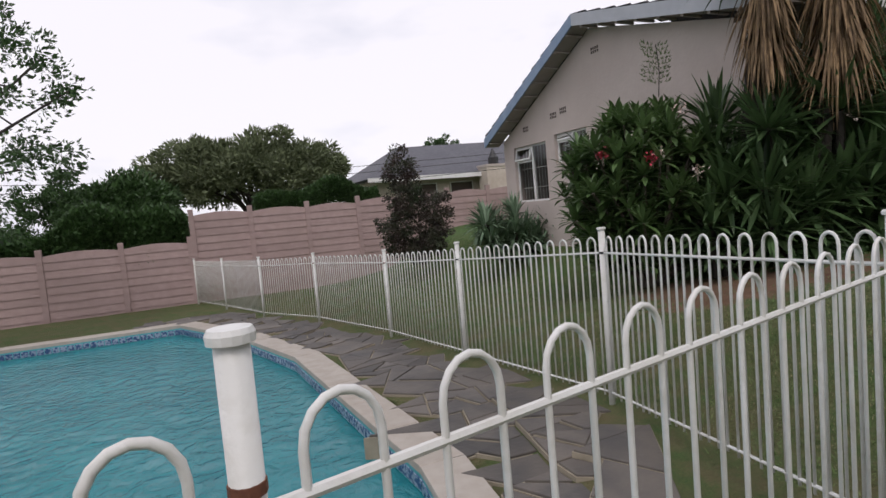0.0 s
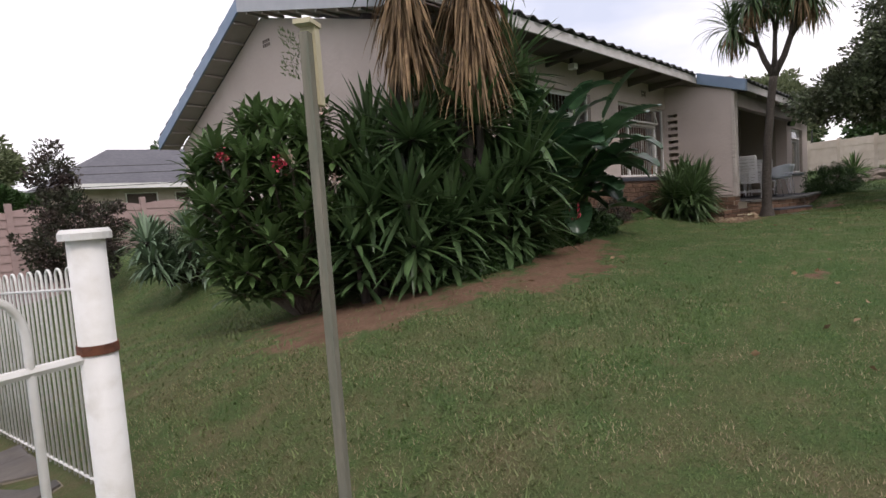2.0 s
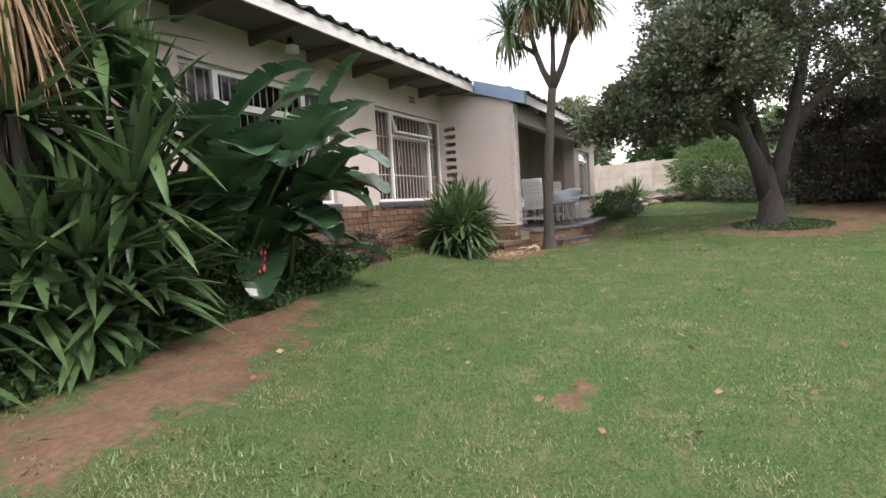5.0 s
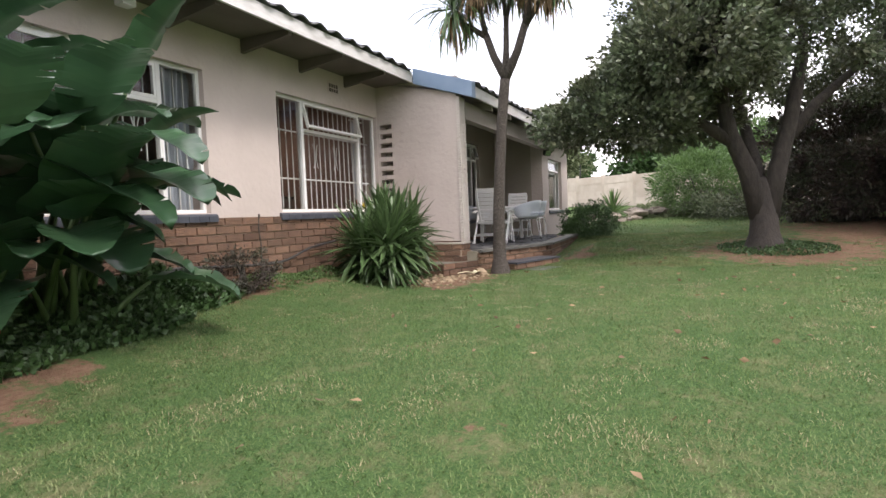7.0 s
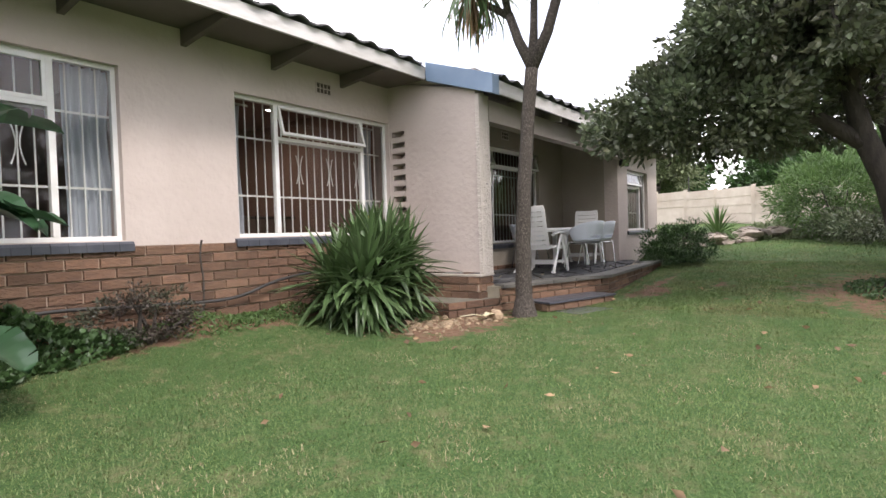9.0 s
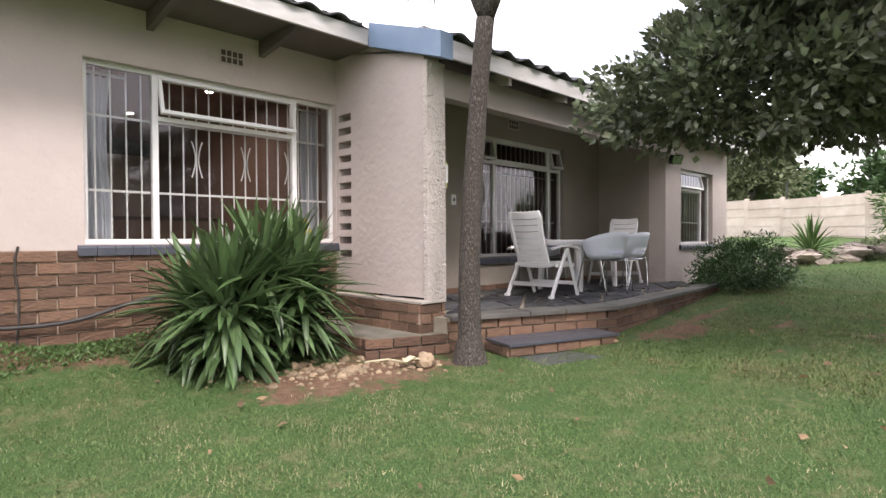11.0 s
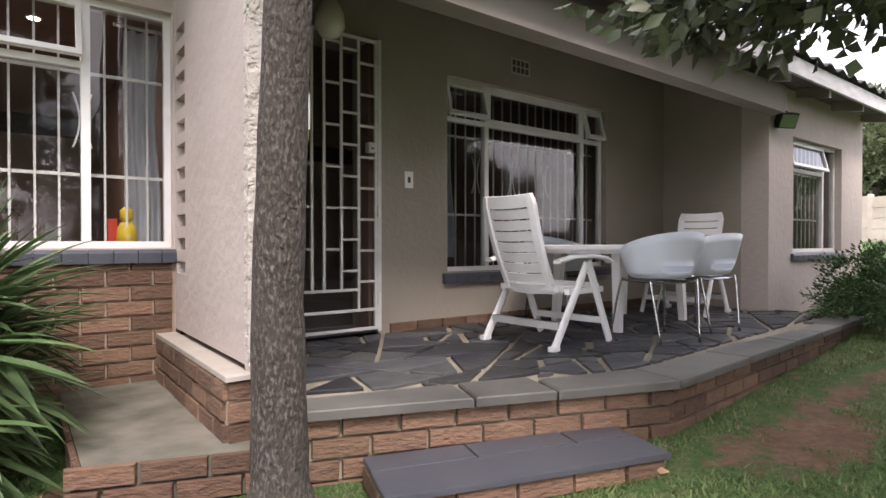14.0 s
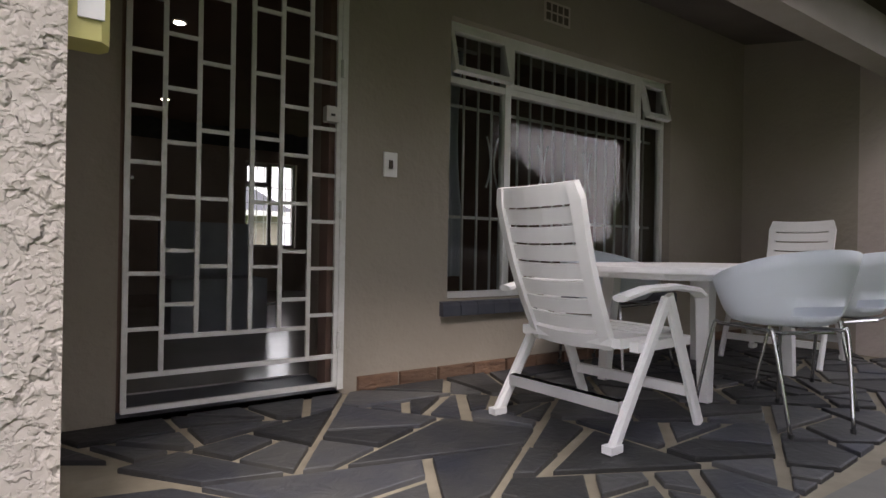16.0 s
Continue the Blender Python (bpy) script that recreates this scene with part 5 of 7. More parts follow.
def clumps(c, r, n_clumps, per, clump_r, length, width, low_cut=-0.9, outward=0.7):
    """A crown of many clumps of small leaves with gaps between."""
    cc, cd = blob_points(n_clumps, c, r, 0.45)
    keep = cd[:, 2] > low_cut
    cc, cd = cc[keep], cd[keep]
    n = len(cc) * per
    k = np.repeat(np.arange(len(cc)), per)
    off = R.normal(size=(n, 3))
    off /= np.maximum(np.linalg.norm(off, axis=1, keepdims=True), 1e-6)
    size = clump_r * (0.5 + 0.8 * R.random(len(cc)))[k]
    pts = cc[k] + off * size[:, None] * (R.random(n) ** 0.4)[:, None] * np.array([1, 1, 0.7])
    dirs = off * 0.7 + cd[k] * outward + R.normal(size=(n, 3)) * 0.5 + np.array([0, 0, 0.15])
    return leaf_quads(pts, dirs, length, width), cc


def limbs(base, height, ends, r0, r1=0.02, bend=0.25, split=0.35, seed=3):
    """A tapered trunk and limbs that reach out to the given ends."""
    rr = random.Random(seed)
    g = Geo()
    base = Vector(base)
    top = base + Vector((rr.uniform(-0.1, 0.1) * height, rr.uniform(-0.1, 0.1) * height, height))
    n = 6
    pts = [base.lerp(top, i / n) + Vector((rr.uniform(-1, 1), rr.uniform(-1, 1), 0)) * r0 * 0.3 * (i > 0) for i in range(n + 1)]
    g.tube([base - Vector((0, 0, 0.15))] + pts, [r0 * 1.35] + [r0 * (1.25 if i == 0 else 1 - 0.3 * i / n) for i in range(n + 1)], 10)
    for e in ends:
        e = Vector(e)
        s = pts[-1 - rr.choice((0, 0, 1, 2))]
        mid = s.lerp(e, 0.5) + Vector((rr.uniform(-1, 1), rr.uniform(-1, 1), rr.uniform(-0.2, 0.6))) * (e - s).length * bend * 0.5
        path = [s, s.lerp(mid, 0.5) + Vector((0, 0, 0.05 * height)), mid, mid.lerp(e, 0.5), e]
        L = r0 * rr.uniform(0.32, 0.55)
        g.tube(path, [L, L * 0.85, L * 0.6, L * 0.4, r1], 6)
        for q in range(2):
            f = mid.lerp(e, rr.random())
            h = f + Vector((rr.uniform(-1, 1), rr.uniform(-1, 1), rr.uniform(-0.1, 0.9))) * (e - s).length * 0.3
            g.tube([f, f.lerp(h, 0.5), h], [L * 0.35, L * 0.25, r1 * 0.6], 5)
    return g


def tree(name, label, category, base, height, crown, r0, bark="bark_dark", leaf="leaf_dark", clump=(150, 60, 0.35), lsize=(0.10, 0.05), n_limbs=10, seed=1, low_cut=-0.9, extra=(), smooth=True):
    """crown: centre offset and radii from the base. extra: further blobs (centre offset, radii, clumps)."""
    t = thing(name, label, category, at=pose(*base))
    (cx, cy, cz), rad = crown
    lv, cc = clumps((cx, cy, cz), rad, clump[0], clump[1], clump[2], *lsize, low_cut)
    packs = [lv]
    centres = list(cc)
    for c, r, n in extra:
        l2, c2 = clumps(c, r, n, clump[1], clump[2], *lsize, low_cut)
        packs.append(l2)
        centres += list(c2)
    rr = random.Random(seed)
    ends = rr.sample([tuple(c) for c in centres], min(n_limbs, len(centres)))
    part("trunk", limbs((0, 0, 0), height, ends, r0, seed=seed), bark, t, smooth=smooth)
    v, f = join(packs)
    part("crown", fast_mesh("crown", v, f, leaf), None, t)
    return t


def bush(name, label, base, rad, leaf, n_clumps=60, per=40, clump_r=0.14, lsize=(0.06, 0.03), category="shrub", stems=7, low_cut=-1.1, group="", extra=()):
    t = thing(name, label, category, group, at=pose(*base))
    lv, cc = clumps((0, 0, rad[2] * 0.95), rad, n_clumps, per, clump_r, *lsize, low_cut)
    packs = [lv]
    for c, r, n in extra:
        l2, _ = clumps(c, r, n, per, clump_r, *lsize, low_cut)
        packs.append(l2)
    g = Geo()
    rr = random.Random(len(cc))
    for c in rr.sample([tuple(c) for c in cc], min(stems, len(cc))):
        e = Vector(c)
        s = Vector((rr.uniform(-1, 1) * rad[0] * 0.15, rr.uniform(-1, 1) * rad[1] * 0.15, -0.05))
        m = s.lerp(e, 0.5) + Vector((0, 0, 0.1 * rad[2]))
        g.tube([s, m, e], [0.022, 0.016, 0.005], 5)
    part("stems", g, "bark_dark", t)
    v, f = join(packs)
    part("foliage", fast_mesh("foliage", v, f, leaf), None, t)
    return t

# Pool, its paving and its fence
POSTS_B = [(1.65, 0.80), (-0.36, 0.385), (-2.2, 0.05)]


def fence_base(x, y):
    return ground_z(x, y)


def hoop_panel(name_t, p, q, zp, zq, ztp, ztq, n, r=0.011, shift=0.0):
    """Pickets in pairs bent over into hoops between posts p and q, with rails."""
    t = name_t
    p, q = Vector(p), Vector(q)
    L = (q - p).length
    d = (q - p) / L
    pitch = (L - 0.06) / n
    w = pitch * 0.52
    for i in range(n):
        c = p + d * (0.03 + pitch * (i + 0.5) + shift)
        u = (0.03 + pitch * (i + 0.5)) / L
        zb, zt = zp + (zq - zp) * u + 0.04, ztp + (ztq - ztp) * u
        pts = [(c.x - d.x * w / 2, c.y - d.y * w / 2, zb)]
        for k in range(9):
            a = math.pi * (1 - k / 8)
            o = math.cos(a) * w / 2
            pts.append((c.x + d.x * o, c.y + d.y * o, zt - w / 2 * 1.15 + math.sin(a) * w / 2 * 1.15))
        pts.append((c.x + d.x * w / 2, c.y + d.y * w / 2, zb))
        part("hoop", Geo().tube(pts, r, 6), "fence_paint", t, smooth=True)
    e = 0.012
    for dz0 in (None, 0.07):
        za = ztp - 0.11 if dz0 is None else zp + dz0
        zb = ztq - 0.11 if dz0 is None else zq + dz0
        part("rail", Geo().tube([(p.x + d.x * e, p.y + d.y * e, za), (q.x - d.x * e, q.y - d.y * e, zb)], 0.008, 6), "fence_paint", t)


def fence_post(t, x, y, z0, z1, r=0.028, lean=0.0):
    b = part("post", Geo().tube([(x, y, z0 - 0.1), (x + lean, y, z1)], r, 12), "fence_paint", t, smooth=True)
    part("post_cap", Geo().tube([(x + lean, y, z1 - 0.002), (x + lean, y, z1 + 0.008), (x + lean, y, z1 + 0.014)], [r * 1.34, r * 1.36, r * 1.2], 16), "fence_paint", b)
    rr = random.Random(int(x * 100))
    for z in (z1 - 0.17,):
        part("clamp", Geo().tube([(x, y, z), (x, y, z + 0.014)], r * 1.10, 12), "rust" if rr.random() < 0.5 else "black", b)
    return b


def fences():
    tops_a = [0.865, 0.765, 0.64, 0.52, 0.44, 0.37, 0.29, 0.24]
    t = thing("pool_fence", "white steel pool fence with hooped pickets, chipped and rusting", "fence")
    for i, (x, y) in enumerate(POSTS_A):
        fence_post(t, x, y, ground_z(x, y), tops_a[i], 0.026 if i == 0 else 0.023, 0.0)
    for i in range(len(POSTS_A) - 1):
        a, b = POSTS_A[i], POSTS_A[i + 1]
        n = 14 if i == 0 else max(6, round((Vector(b) - Vector(a)).length / 0.155))
        hoop_panel(t, a, b, ground_z(*a) + 0.02, ground_z(*b) + 0.02, tops_a[i] - 0.055, tops_a[i + 1] - 0.055, n, 0.007)
    t2 = thing("pool_fence", "white hooped pool fence with wide worn hoops and wire-tied posts", "fence")
    tops_b = [0.865, 0.885, 0.88]
    for i, (x, y) in enumerate(POSTS_B[1:], 1):
        fence_post(t2, x, y, ground_z(x, y), tops_b[i], 0.0195)
    for i in range(len(POSTS_B) - 1):
        a, b = POSTS_B[i], POSTS_B[i + 1]
        hoop_panel(t2, a, b, ground_z(*a) + 0.02, ground_z(*b) + 0.02, 0.80, 0.80 + 0.05 * i, 10, 0.0064, 0.012 if i == 0 else -0.015)


def pool():
    zc = -0.215

    def zat(x, y):
        return ground_z(x, y) + 0.02

    t = thing("pool", "swimming pool with turquoise water, pale coping and mosaic band", "swimming pool", kind="structure")
    zt = min(zat(x, y) for x, y in POOL)
    inner, outer = POOL, grow(POOL, 0.30)
    n = len(POOL)
    rr = random.Random(5)
    for i in range(n):
        a, b = Vector(inner[i - 1]), Vector(inner[i])
        A, B = Vector(outer[i - 1]), Vector(outer[i])
        L = (b - a).length
        k = max(1, round(L / 0.62))
        for j in range(k):
            u, v = j / k, (j + 1) / k
            e = 0.003 / max(L, 0.1)
            q = [a.lerp(b, u + e), a.lerp(b, v - e), A.lerp(B, v - e), A.lerp(B, u + e)]
            g = Geo().prism([tuple(p) for p in q], POOL_Z - 0.05, POOL_Z + rr.uniform(-0.002, 0.003), 0.006, 0.005)
            part("coping_stone", g, "coping", t)
    g = Geo()
    for i in range(n):
        a, b = inner[i - 1], inner[i]
        g.add([(a[0], a[1], POOL_Z - 1.6), (b[0], b[1], POOL_Z - 1.6), (b[0], b[1], POOL_Z - 0.05), (a[0], a[1], POOL_Z - 0.05)], [(0, 1, 2, 3)])
    part("pool_wall", g, "poolwall", t)
    k = 0
    band = Geo()
    for i in range(n):
        a, b = Vector(inner[i - 1]), Vector(inner[i])
        L = (b - a).length
        m = int(L / 0.1)
        d = (b - a) / L
        nn = Vector((-d.y, d.x))
        cx = Vector((-3, 5)) - a
        if nn.dot(cx) < 0:
            nn = -nn
        for j in range(m):
            for rrow in range(2):
                p = a + d * (L * (j + 0.06) / m) + nn * 0.002
                q = a + d * (L * (j + 0.94) / m) + nn * 0.002
                z0 = POOL_Z - 0.075 - 0.10 * (rrow + 1) + 0.015
                z1 = z0 + 0.088
                band.add([(p.x, p.y, z0), (q.x, q.y, z0), (q.x, q.y, z1), (p.x, p.y, z1), (p.x + nn.x * 0.005, p.y + nn.y * 0.005, z0 + 0.004), (q.x + nn.x * 0.005, q.y + nn.y * 0.005, z0 + 0.004), (q.x + nn.x * 0.005, q.y + nn.y * 0.005, z1 - 0.004), (p.x + nn.x * 0.005, p.y + nn.y * 0.005, z1 - 0.004)],
                         [(4, 5, 6, 7), (0, 1, 5, 4), (1, 2, 6, 5), (2, 3, 7, 6), (3, 0, 4, 7)])
    part("mosaic_band", band, "bluemosaic", t, kind="stuff")
    g = Geo()
    g.add([(x, y, POOL_Z - 1.6) for x, y in inner], [tuple(range(n))])
    part("pool_floor", g, "poolwall", t)
    g = Geo()
    g.add([(x, y, POOL_Z - 0.17) for x, y in inner], [tuple(range(n))])
    part("water", g, "water", None, kind="structure")


def paving():
    t = thing("paving", "dark crazy slate paving between pool and fence", "paving", kind="structure")
    rr = random.Random(21)
    outer = grow(POOL, 0.32)
    strip = []
    ln = [(x - 0.10, y) for x, y in POSTS_A]
    g = Geo()
    cells = crazy_cells(-1.5, 2.1, -0.6, 13.5, 0.29, rr, 1.2)

    base = []
    for poly in cells:
        c = sum(poly, Vector((0, 0))) / len(poly)
        if in_poly(c.x, c.y, outer) or c.x > fence_x(c.y) - 0.16 or (c.y < 0.75) or c.y > 12.6 or (c.x < -2.2 and c.y < 9):
            continue
        p = shrink(poly, rr.uniform(0.006, 0.012))
        if len(p) < 3:
            continue
        z = ground_z(c.x, c.y) + 0.028
        part("stone", Geo().prism([tuple(q) for q in p], z - 0.03, z + rr.uniform(0.0, 0.006), 0.008, 0.004), "paving_slate", t)
        g.prism([tuple(q) for q in poly], z - 0.3, z - 0.012)
    part("bedding", g, "grout", t)


fences()
pool()
paving()


# The boundary walls of precast slabs between posts
def precast_wall(name, label, pts, h, slab, mat, arch=0.0, base=None, post_h=0.12, thick=0.05):
    t = thing(name, label, "wall", kind="structure")
    post = Geo().prism([(-0.065, -0.065), (0.065, -0.065), (0.065, 0.065), (-0.065, 0.065)], -0.2, h + post_h, 0.012, 0.01)
    me_post = post.mesh("post", mat)
    shared = {}
    for i, (x, y, z) in enumerate(pts):
        part("post", me_post, None, t, at=pose(x, y, z))
        if i + 1 == len(pts):
            break
        x2, y2, z2 = pts[i + 1]
        L = math.hypot(x2 - x, y2 - y)
        a = math.degrees(math.atan2(y2 - y, x2 - x))
        rows = round(h / slab)
        key = round(L, 2)
        if key not in shared:
            g = Geo()
            n = 12
            o = 0.016
            g.add([(0.05, -thick / 2 - o, 0.0), (L - 0.05, -thick / 2 - o, 0.0), (L - 0.05, thick / 2 + o, 0.0), (0.05, thick / 2 + o, 0.0),
                   (0.05, -thick / 2 + 0.004, slab), (L - 0.05, -thick / 2 + 0.004, slab), (L - 0.05, thick / 2 - 0.004, slab), (0.05, thick / 2 - 0.004, slab)],
                  [(3, 2, 1, 0), (0, 1, 5, 4), (1, 2, 6, 5), (2, 3, 7, 6), (3, 0, 4, 7), (4, 5, 6, 7)])
            low = g.mesh("slab", mat)
            g = Geo()
            vs, fs = [], []
            for k in range(n + 1):
                u = k / n
                xx = 0.05 + (L - 0.1) * u
                zt = slab * (0.75 if arch else 1.0) + arch * math.sin(math.pi * u)
                vs += [(xx, -thick / 2 - 0.016, 0), (xx, -thick / 2, zt), (xx, thick / 2, zt), (xx, thick / 2 + 0.016, 0)]
            for k in range(n):
                b = 4 * k
                for q in range(4):
                    r2 = (q + 1) % 4
                    fs.append((b + q, b + r2, b + 4 + r2, b + 4 + q))
            fs += [(0, 1, 2, 3), (4 * n + 3, 4 * n + 2, 4 * n + 1, 4 * n)]
            top = Geo().add(vs, fs).mesh("slab", mat)
            shared[key] = (low, top)
        low, top = shared[key]
        for r in range(rows):
            zz = min(z, z2) + r * slab
            part("slab", top if r == rows - 1 else low, None, t, at=pose(x, y, zz, 0, 0, a))
    return t

# Boundary walls
def wall_run(xs, y, h, name, label):
    pts = [(x, y, 1.455 - 2.4 if h > 2 else 0.765 - 1.8) for x in xs]
    return precast_wall(name, label, pts, h, 0.3, "pink", 0.10)


precast_wall("boundary_wall", "pink-grey precast boundary wall with arched tops, lower stretch", [(x, 16.2, -1.09) for x in (-16.2, -14.2, -12.4, -10.6, -8.9, -7.2, -5.53, -3.86, -2.11, -0.50)], 1.8, 0.2, "pink", 0.07)
precast_wall("boundary_wall", "taller pink-grey precast boundary wall behind the lawn", [(-0.40, 16.21, -0.98), (1.10, 16.2, -0.98), (2.67, 16.2, -0.98), (4.18, 16.2, -0.93), (5.65, 16.2, -0.90), (7.12, 16.2, -0.88), (8.6, 16.2, -0.88), (10.1, 16.2, -0.88)], 2.4, 0.2, "pink", 0.07)
precast_wall("boundary_wall", "cream precast garden wall stained along its top", [(34.5, 10.8, 1.05), (33.9, 9.3, 1.05), (33.2, 7.9, 1.03), (32.54, 6.45, 1.02), (31.87, 5.13, 0.98), (31.06, 3.88, 0.93), (29.9, 2.5, 0.9), (29.0, 1.0, 0.85), (28.2, -0.6, 0.85), (27.5, -2.2, 0.85), (27.0, -4.0, 0.85)], 1.55, 0.31, "cream", 0.0, post_h=0.05)

# Neighbour's house behind the far wall
nh = thing("neighbour_house", "neighbour's house with grey tiled roof and small chimney stack", "house", at=pose(14.0, 28.0, 0))
part("wall", Geo().box(-5.5, 8, 0, 6, -1.5, 2.75), "cream", nh)
g = Geo()
g.add([(-6.2, -1.0, 2.75), (8.5, -1.0, 2.75), (6, 3.2, 4.95), (-3, 3.2, 4.75), (-6.2, 7.2, 2.75), (8.5, 7.2, 2.75)], [(0, 1, 2, 3), (4, 3, 2, 5), (0, 3, 4), (1, 5, 2)])
part("roof", g, "grey_roof", nh)
part("fascia", Geo().box(-6.2, 8.5, -1.05, -1.0, 2.55, 2.78), "white", nh)
for x in (-3.4, -1.2, 1.2):
    w = part("window", Geo().box(x, x + 1.3, -0.03, 0.0, 1.35, 2.35), "dark", nh)
    part("frame", Geo().box(x - 0.06, x, -0.05, 0.02, 1.3, 2.4).box(x + 1.3, x + 1.36, -0.05, 0.02, 1.3, 2.4).box(x, x + 1.3, -0.05, 0.02, 2.35, 2.4), "white", w)
st = part("chimney", Geo().box(0.2, 1.6, -1.7, -0.7, 1.0, 3.0), "cream", nh)
part("cap", Geo().box(0.15, 1.65, -1.75, -0.65, 3.0, 3.12), "plaster", st)
part("cowl", Geo().tube([(0.9, -1.2, 3.12), (0.9, -1.2, 3.5), (0.9, -1.2, 3.6), (0.9, -1.2, 4.0)], [0.28, 0.3, 0.22, 0.03], 8), "black", st)

# Old timber post with a cream box at its head
t = thing("timber_post", "mossy timber post with a cream box at its head", "post", at=pose(2.268, 1.09, ground_z(2.3, 1.05), 0, 0, 30))
part("post", Geo().box(-0.015, 0.015, -0.012, 0.012, -0.15, 1.68), "wood_post", t)
part("box", Geo().box(0.013, 0.042, -0.02, 0.02, 1.50, 1.70), "cap_cream", t)
part("lid", Geo().box(-0.018, 0.046, -0.024, 0.024, 1.70, 1.712), "cap_cream", t)


# Sword-leaved plants
def sword_bush(name, label, x, y, crowns, leaf, category="shrub", z=None, droop=0.55):
    """crowns: (dx, dy, height of the head, number of leaves, length, width)."""
    z = ground_z(x, y) if z is None else z
    t = thing(name, label, category, at=pose(x, y, z))
    for dx, dy, h, n, L, W in crowns:
        g, packs = Geo(), []
        g.tube([(dx * 0.5, dy * 0.5, -0.08), (dx * 0.8, dy * 0.8, h * 0.5), (dx, dy, h)], [0.05, 0.045, 0.04], 7)
        packs.append(join([rosette((dx, dy, h), n, L, W, (-0.85, 1.5), droop, 5, 0.22, 0.05), rosette((dx * 0.85, dy * 0.85, h * 0.45), int(n * 0.7), L * 0.85, W * 1.1, (-0.6, 1.3), droop * 1.2, 4, 0.22, 0.06)]))
        part("stem", g, "bark_dark", t)
        part("leaf_head", fast_mesh("leaf_head", *packs[0], leaf), None, t)
    return t


rb = random.Random(4)
sword_bush("yucca_bush", "dense rounded clump of sword-leaved yucca under the barred window", 11.92, 3.62,
           [(rb.uniform(-0.40, 0.40), rb.uniform(-0.26, 0.26), rb.uniform(0.30, 0.62), 58, 0.53, 0.050) for _ in range(17)], "sword", droop=0.34)
sword_bush("yucca", "tall yucca with long sword leaves at the house corner", 6.30, 3.72,
           [(0.30, -0.1, 2.05, 85, 0.74, 0.068), (-0.25, -0.15, 1.45, 75, 0.7, 0.066), (0.45, -0.22, 1.50, 80, 0.75, 0.070), (0.25, -0.35, 1.00, 70, 0.68, 0.066), (0.62, -0.05, 0.9, 60, 0.6, 0.060), (-0.05, -0.30, 0.62, 70, 0.58, 0.062),
            (-0.10, 0.0, 1.85, 75, 0.70, 0.066), (0.35, -0.25, 0.45, 60, 0.50, 0.058)], "sword_dark", droop=0.20)
sword_bush("yucca", "broad low yucca with stiff green leaves beside bare soil", 5.66, 3.93,
           [(-0.02, -0.22, 0.62, 90, 0.62, 0.062), (0.40, -0.25, 0.55, 80, 0.58, 0.062), (-0.42, -0.05, 0.80, 80, 0.62, 0.062), (0.1, 0.10, 1.15, 80, 0.64, 0.062), (-0.1, 0.25, 0.85, 65, 0.62, 0.062), (-0.45, -0.15, 0.40, 70, 0.54, 0.060), (0.30, 0.0, 0.95, 75, 0.6, 0.062), (-0.25, 0.0, 1.45, 75, 0.6, 0.062), (0.15, 0.1, 1.75, 70, 0.6, 0.062)], "sword_dark", droop=0.16)
sword_bush("yucca", "dark spreading yucca between the frangipani and the house", 5.20, 4.45,
           [(0.0, 0.0, 1.40, 70, 0.6, 0.060), (0.3, 0.2, 1.75, 65, 0.6, 0.060), (-0.15, -0.25, 0.95, 70, 0.6, 0.060), (-0.35, -0.2, 0.6, 65, 0.58, 0.060), (0.1, -0.2, 1.1, 65, 0.6, 0.060)], "sword_dark", droop=0.38)
sword_bush("aloe_bush", "wide grey-green aloe clump against the far garden wall", 5.3, 9.3,
           [(rb.uniform(-0.75, 0.75), rb.uniform(-0.4, 0.4), rb.uniform(0.25, 0.75), 42, 0.45, 0.045) for _ in range(22)], "leaf_grey", z=-0.02)
sword_bush("aloe", "small green aloe on the rubble bank by the cream wall", 22.8, 2.4, [(0, 0, 0.25, 80, 0.6, 0.06)], "leaf_light")


def dead_skirt(label, x, y, z_top, length, n, r):
    """A trunk hung round with dry leaves."""
    zb = ground_z(x, y)
    t = thing("dry_palm", label, "palm", "palms with dry skirts", at=pose(x, y, 0))
    part("trunk", Geo().tube([(0.05, 0.40, zb - 0.1), (0.04, 0.25, z_top - length), (0, 0, z_top)], [0.12, 0.10, 0.09], 9), "bark_dark", t)
    az = R.random(n) * 2 * np.pi
    u = R.random(n)
    base = np.stack([np.cos(az) * r * 0.3, np.sin(az) * r * 0.3, z_top - u * length * 0.45], 1)
    v, f = straps(base, az, -1.0 - 0.45 * R.random(n), (0.42 + 0.42 * R.random(n)) * length * 0.62, np.full(n, 0.026), 0.35 * np.ones(n), 5, 0.3)
    part("dry_leaves", fast_mesh("dry_leaves", v, f, "dry"), None, t)
    v, f = rosette((0, 0, z_top + 0.05), 110, 0.75, 0.045, (-0.3, 1.45), 0.9, 5, 0.2, 0.08)
    part("green_leaves", fast_mesh("green_leaves", v, f, "sword_dark"), None, t)
    return t


dead_skirt("spiky palm with a long dry brown skirt before the gable", 5.42, 3.92, 3.35, 1.75, 480, 0.15)
dead_skirt("spiky palm with a thick straw skirt by the long wall", 5.95, 3.50, 3.35, 2.05, 560, 0.17)
cactus = thing("cactus", "old grey-green column cactus behind the dry palms", "cactus", at=pose(6.15, 4.05, 0.0))
part("stem", Geo().tube([(0, 0, 0.1), (0.0, 0, 1.2), (0, 0, 2.0), (-0.02, 0, 2.3), (-0.03, 0, 2.4)], [0.12, 0.14, 0.15, 0.11, 0.02], 12), "cactus", cactus, smooth=True)


